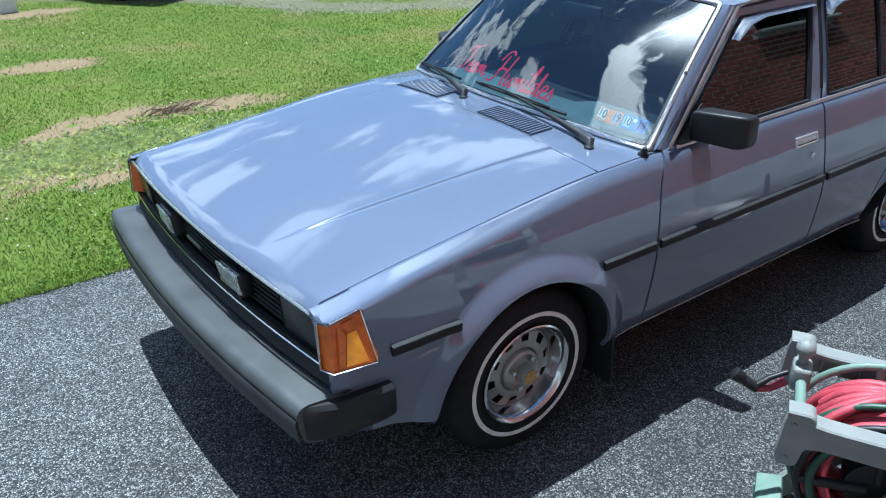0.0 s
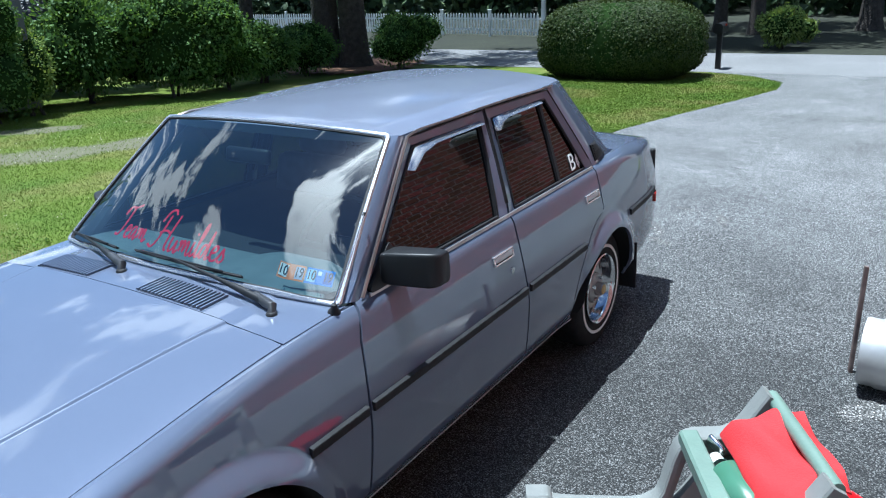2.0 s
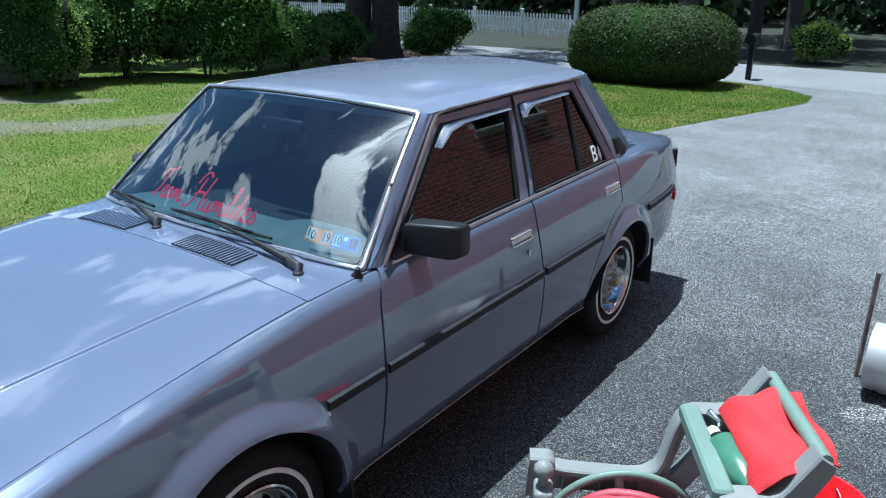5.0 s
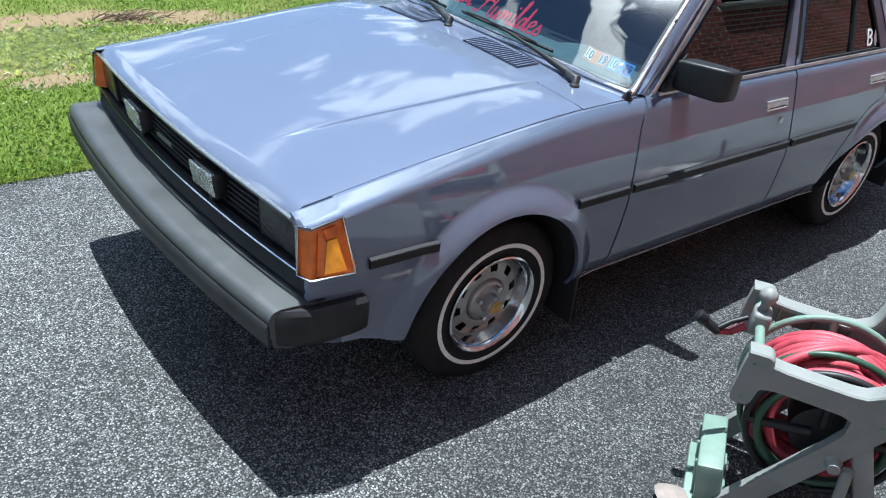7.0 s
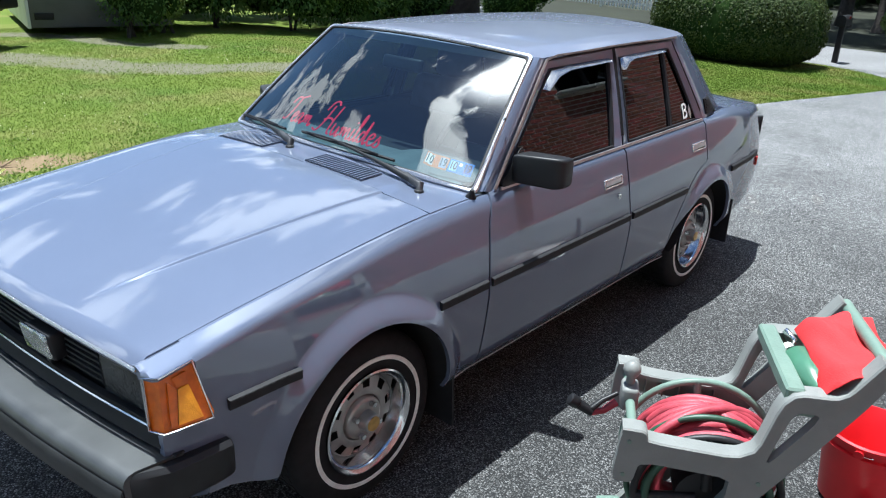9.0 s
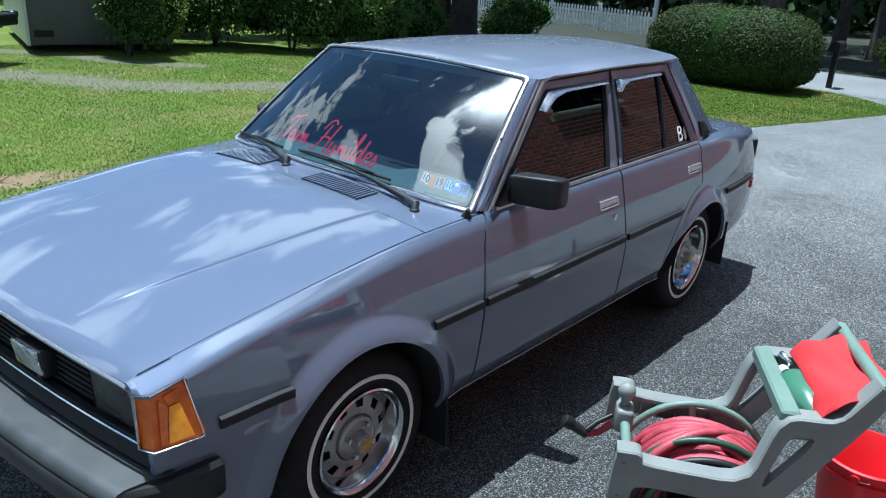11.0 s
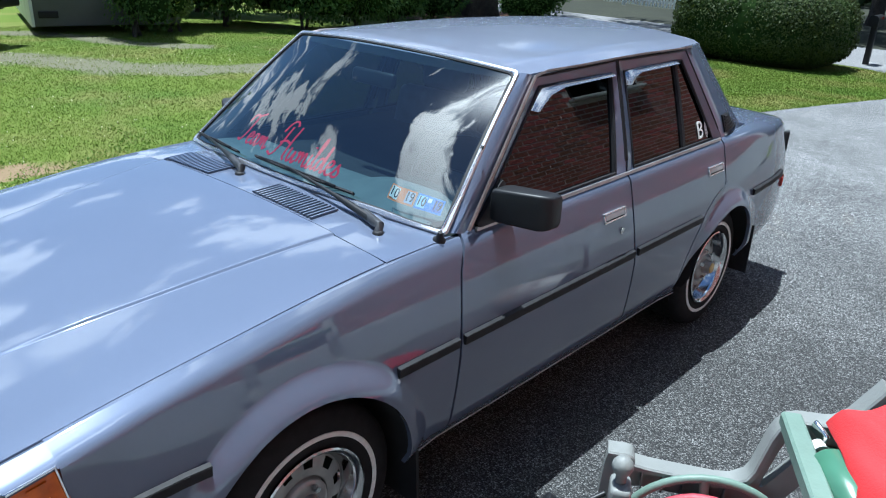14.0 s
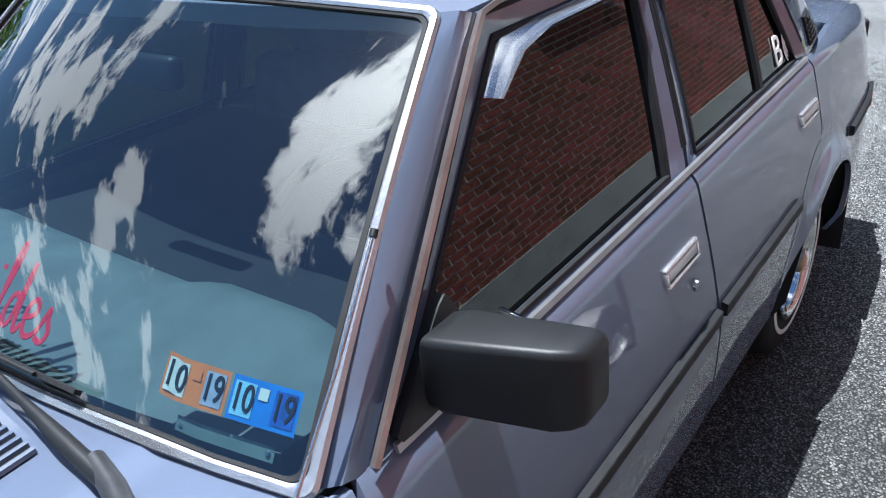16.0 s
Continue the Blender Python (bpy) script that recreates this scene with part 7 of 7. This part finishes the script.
# the trees' shade is put into this litter's dark colour
sheet("woodland_floor", [20.45, 24, 30, 45, 70], lambda x: (-60, 80), 0.006, material("shaded_leaf_litter", (0.022, 0.025, 0.012), 0.95, vary=0.5, scale=0.8, fine=0.4, fine_scale=12), "leaf litter across the road, its colour darkened for tree shade", "woodland floor")
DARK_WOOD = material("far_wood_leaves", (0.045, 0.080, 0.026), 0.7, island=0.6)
rs = np.random.RandomState(9)
pts = []
for k in range(60):
    y = lerp(-30, 75, k / 59) + rs.uniform(-1, 1)
    x = 39 + rs.uniform(-4, 6) - 0.0018 * (y - 15) ** 2
    hh = rs.uniform(2.5, 5.0)
    pts.append(lumps((x, y, -0.5 + hh * 0.6), (2.2, 2.4, hh), 900, 200 + k, 0.35, -0.4))
    pts.append(lumps((x + 2, y, 8.5), (2.6, 3.0, 4.0), 500, 300 + k, 0.35))
v, f = leaves(np.concatenate(pts), 0.55, 0.2, 9)
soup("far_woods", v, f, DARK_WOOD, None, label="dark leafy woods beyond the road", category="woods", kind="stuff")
# plain sheet added behind the trees, coloured as their deep shade
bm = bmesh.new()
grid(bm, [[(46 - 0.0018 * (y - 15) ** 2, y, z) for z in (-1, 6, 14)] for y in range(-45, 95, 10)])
part("backdrop", bm, CORE, None, "dark sheet coloured as the deep shade of the woods", smooth=False, category="backdrop", kind="structure")
rs = np.random.RandomState(19)
pts = []
for k in range(26):
    x = lerp(-16, 9, k / 25)
    pts.append(lumps((x, 21 + rs.uniform(-1, 1) + 0.02 * (x + 3) ** 2, 1.6), (1.5, 1.4, rs.uniform(2.0, 3.2)), 800, 500 + k, 0.35, -0.4))
v, f = leaves(np.concatenate(pts), 0.3, 0.2, 19)
soup("far_bushes", v, f, LEAF_DARK, None, label="dark green bushes closing the lawn", category="bushes", kind="stuff")

# ---- white picket fence across the road ----
FENCE_PAINT = material("white_fence_paint", (0.72, 0.73, 0.72), 0.6, vary=0.08, scale=6)
fence = thing("fence", (25.3, 18, -0.47), "white painted picket fence across the road", "fence")


def fence_x(y):
    return table(y, [(10, 24.4), (15, 25.4), (24, 26.8), (34, 26.8)])


picket_me = None
k = 0
y = 10.7
while y < 33.5:
    z0 = ground_z(fence_x(y), y)
    if picket_me is None:
        bm = bmesh.new()
        prism([(0, -0.035, 0.08), (0, 0.035, 0.08), (0, 0.035, 0.80), (0, 0.0, 0.86), (0, -0.035, 0.80)], (-0.009, 0, 0), (0.009, 0, 0), bm)
        ob = part("picket", bm, FENCE_PAINT, fence, smooth=False)
        picket_me = ob.data
    else:
        ob = new("picket", picket_me)
        ob.parent = fence
        ob.matrix_parent_inverse = world_of(fence).inverted()
    ob.location = (fence_x(y) - 0.03, y, z0)
    y += 0.15
for zr in (0.25, 0.65):
    part("rail", strip([(fence_x(q), q, ground_z(fence_x(q), q) + zr) for q in [10.6 + 0.5 * j for j in range(47)]], 0.07, 0.03, (1, 0, 0)), FENCE_PAINT, fence, smooth=False)
for j in range(10):
    q = 10.5 + 2.45 * j
    post = part("post", boxed((0.10, 0.10, 0.95), pose(fence_x(q) + 0.03, q, ground_z(25, 0) + 0.475), 0.008), FENCE_PAINT, fence, smooth=False)
    part("post_cap", boxed((0.13, 0.13, 0.03), pose(fence_x(q) + 0.03, q, ground_z(25, 0) + 0.965), 0.008), FENCE_PAINT, post, smooth=False)
part("tall_post", boxed((0.13, 0.13, 1.75), pose(24.4, 10.4, -0.47 + 0.875), 0.01), FENCE_PAINT, None, "tall white painted gate post at the end of the fence", category="post", smooth=False)

# ---- letterbox on its post ----
box_z = ground_z(17.2, 2.5)
mailbox = thing("mailbox", (17.2, 2.5, box_z), "black metal letterbox on a black post by the road", "letterbox")
part("post", boxed((0.11, 0.11, 0.80), pose(17.2, 2.5, box_z + 0.40), 0.008), BLACK_PLASTIC, mailbox)
bm = bmesh.new()
prof = [(-0.10, 0.0), (0.10, 0.0), (0.10, 0.12)] + [(0.10 * math.cos(a), 0.12 + 0.09 * math.sin(a)) for a in [math.pi * k / 10 for k in range(1, 10)]] + [(-0.10, 0.12)]
loft(bm, [[(17.2 + dx, 2.5 + py, box_z + 0.80 + pz) for py, pz in prof] for dx in (-0.20, 0.30)])
body = part("letterbox", bm, BLACK_PLASTIC, mailbox)
part("flag", boxed((0.10, 0.008, 0.05), pose(17.25, 2.39, box_z + 0.96), 0.002), RED_LENS, mailbox)
part("brace", boxed((0.34, 0.16, 0.03), pose(17.25, 2.5, box_z + 0.79), 0.006), BLACK_PLASTIC, mailbox)

# ---- off-road vehicle on the gravel track ----
BLACK_PAINT = material("black_vehicle_paint", (0.012, 0.012, 0.014), 0.25, vary=0.2, scale=5, coat=0.8)
ALLOY = material("alloy_wheel", (0.62, 0.63, 0.66), 0.3, 0.8, vary=0.1, scale=20)
V = pose(2.02, 10.02, 0.0, 0, 0, 33)   # local x across the axle, local -y towards the near end
truck = thing("off_road_vehicle", (2.0, 10.4, 0.0), "black off-road vehicle with large tyres parked on the gravel track", "vehicle")
for sx, yy in ((-1, 0.0), (1, 0.0), (-1, 2.5), (1, 2.5)):
    m = V @ pose(sx * 0.66, yy, 0.42, 0, 90 * sx, 0)
    w = part("wheel", lathe([(0.22, -0.15), (0.34, -0.16), (0.40, -0.14), (0.42, -0.10), (0.42, 0.08), (0.40, 0.12), (0.34, 0.135), (0.24, 0.125), (0.22, 0.11)], m, 40, closed=True), TYRE, truck, "large black off-road tyre", angle=40)
    part("rim", lathe([(0.225, 0.115), (0.215, 0.12), (0.205, 0.09), (0.19, 0.05), (0.06, 0.07), (0.055, 0.10), (0.0, 0.10)], m, 32), ALLOY, w, "silver alloy rim")
    for k in range(5):
        part("rim_spoke", boxed((0.15, 0.05, 0.025), m @ pose(0, 0, 0, 0, 0, 72 * k) @ pose(0.125, 0, 0.085), 0.008), ALLOY, w)
    for k in range(28):
        part("tread_lug", boxed((0.03, 0.05, 0.22), m @ pose(0, 0, 0, 0, 0, 360 * k / 28) @ pose(0.418, 0, -0.01), 0.005), TYRE, w, smooth=False)
part("chassis", boxed((1.25, 3.9, 0.22), V @ pose(0, 1.2, 0.62), 0.03), UNDER, truck)
part("body", boxed((1.62, 3.7, 0.62), V @ pose(0, 1.25, 1.02), 0.06, 3), BLACK_PAINT, truck, "glossy black body")
part("cab", boxed((1.45, 2.1, 0.62), V @ pose(0, 1.7, 1.60), 0.08, 3), BLACK_PAINT, truck)
bump = part("bumper", boxed((1.75, 0.16, 0.17), V @ pose(0, -0.72, 0.62), 0.03, 3), BLACK_PLASTIC, truck, "heavy black bumper")
for sx in (-1, 1):
    part("bumper_corner", boxed((0.14, 0.20, 0.10), V @ pose(sx * 0.86, -0.68, 0.68), 0.03, 3), CHROME, bump)
    part("fender_flare", boxed((0.30, 1.0, 0.07), V @ pose(sx * 0.78, 0.0, 0.92), 0.03, 3), BLACK_PLASTIC, truck)
    part("fender_flare", boxed((0.30, 1.0, 0.07), V @ pose(sx * 0.78, 2.5, 0.92), 0.03, 3), BLACK_PLASTIC, truck)

# ---- white box trailer and a tarpaulin-covered stack behind the shrubs ----
WHITE_METAL = material("white_sheet_metal", (0.66, 0.69, 0.72), 0.4, vary=0.06, scale=3, stain=0.15, stain_scale=4)
# dark grey puts the shade of the trailer's near side into colour
SHADED_METAL = material("shaded_sheet_metal", (0.085, 0.088, 0.095), 0.5, vary=0.1, scale=2, stain=0.2, stain_scale=3)
TARP = material("black_tarpaulin", (0.012, 0.013, 0.018), 0.45, vary=0.3, scale=3, bump=0.6, bump_scale=7)
trailer = thing("box_trailer", (4.9, 13.6, 0.0), "white sheet-metal box trailer standing on the lawn", "trailer")
TM = pose(3.64, 10.75, 0.0, 0, 0, -16)
part("trailer_body", boxed((2.2, 3.2, 2.0), TM @ pose(1.12, 1.62, 1.12), 0.02), SHADED_METAL, trailer, "sheet-metal side coloured dark grey as its shade")
part("side_panel", boxed((0.02, 3.2, 2.0), TM @ pose(0.0, 1.63, 1.12), 0.006), WHITE_METAL, trailer, "white sheet-metal side")
part("corner_trim", boxed((0.05, 0.05, 2.0), TM @ pose(0.012, 0.012, 1.12), 0.01), WHITE_METAL, trailer)
part("vent", boxed((0.28, 0.02, 0.10), TM @ pose(0.24, 0.005, 0.30), 0.004), UNDER, trailer, "small black vent")
part("latch", boxed((0.02, 0.10, 0.04), TM @ pose(-0.016, 0.30, 0.95), 0.004), UNDER, trailer)
for q in (0.5, 2.2):
    part("trailer_wheel", lathe([(0.0, 0.07), (0.20, 0.07), (0.25, 0.05), (0.25, -0.05), (0.20, -0.07), (0.0, -0.07)], TM @ pose(q, 1.4, 0.25, 90, 0, 0), 28), TYRE, trailer)
bm = bmesh.new()
rings = []
for k in range(9):
    u = k / 8
    s = math.sin(math.pi * (0.08 + 0.84 * u)) ** 0.5
    cx, cy = lerp(6.6, 8.2, u), lerp(13.6, 13.0, u)
    rings.append([(cx + 0.03 * math.sin(9 * a + k), cy + 0.95 * s * math.cos(a), ground_z(cx, cy) + max(0.0, 0.9 + 1.35 * s * math.sin(a) + 0.05 * noise.noise(Vector((k, a, 1))))) for a in [math.pi * j / 14 * 1.24 - 0.37 for j in range(15)]])
loft(bm, rings, closed=False, caps=False)
tarp = part("tarpaulin", bm, TARP, None, "stack covered with a black tarpaulin behind the shrubs", category="tarpaulin", angle=60)
part("tie_rope", tube([(6.55, 12.62, 1.05), (7.3, 12.20, 1.0), (8.2, 12.0, 1.0)], 0.012, 6), FENCE_PAINT, tarp, "white tie rope")
# grey kerb stone standing at the lawn
part("stone_post", boxed((0.22, 0.22, 0.42), pose(-0.03, 9.62, 0.20, 0, 0, 15), 0.02), CONCRETE, None, "short grey stone post standing in the lawn", category="post")

# ---- bricks of the house wall ----
def brick_mesh(bm, x, z, w=0.200, h=0.0545):
    y0, y1 = WALL_Y - 0.045, WALL_Y - 0.0355 + 0.003 * noise.noise(Vector((x * 9, z * 9, 0)))
    a = [bm.verts.new((x + dx, y0, z + dz)) for dx, dz in ((-w / 2, -h / 2), (w / 2, -h / 2), (w / 2, h / 2), (-w / 2, h / 2))]
    b = [bm.verts.new((x + dx, y1, z + dz)) for dx, dz in ((-w / 2 + 0.003, -h / 2 + 0.003), (w / 2 - 0.003, -h / 2 + 0.003), (w / 2 - 0.003, h / 2 - 0.003), (-w / 2 + 0.003, h / 2 - 0.003))]
    for k in range(4):
        j = (k + 1) % 4
        bm.faces.new((a[k], a[j], b[j], b[k]))
    bm.faces.new(b)


one = bmesh.new()
brick_mesh(one, 0.0, 0.0)
brick_me = None
rest = bmesh.new()
count = 0
course = 0
z = 0.478
while z < 3.84:
    x = -3.0 + (0.1068 if course % 2 else 0.0)
    while x < 11.5:
        inside = WIN[0] - 0.11 < x < WIN[1] + 0.11 and WIN[2] - 0.07 < z < WIN[3] + 0.02
        if not inside:
            if 4.3 < x < 6.7 and 0.8 < z < 2.5 and count < 290:
                if brick_me is None:
                    ob = part("brick", one, BRICK, house_wall, smooth=False)
                    brick_me = ob.data
                else:
                    ob = new("brick", brick_me)
                    ob.parent = house_wall
                ob.location = (x, 0, z)
                ob.matrix_parent_inverse = world_of(house_wall).inverted()
                count += 1
            else:
                brick_mesh(rest, x, z)
        x += 0.2135
    z += 0.0677
    course += 1
part("brickwork", rest, BRICK_FAR, house_wall, smooth=False, kind="stuff")
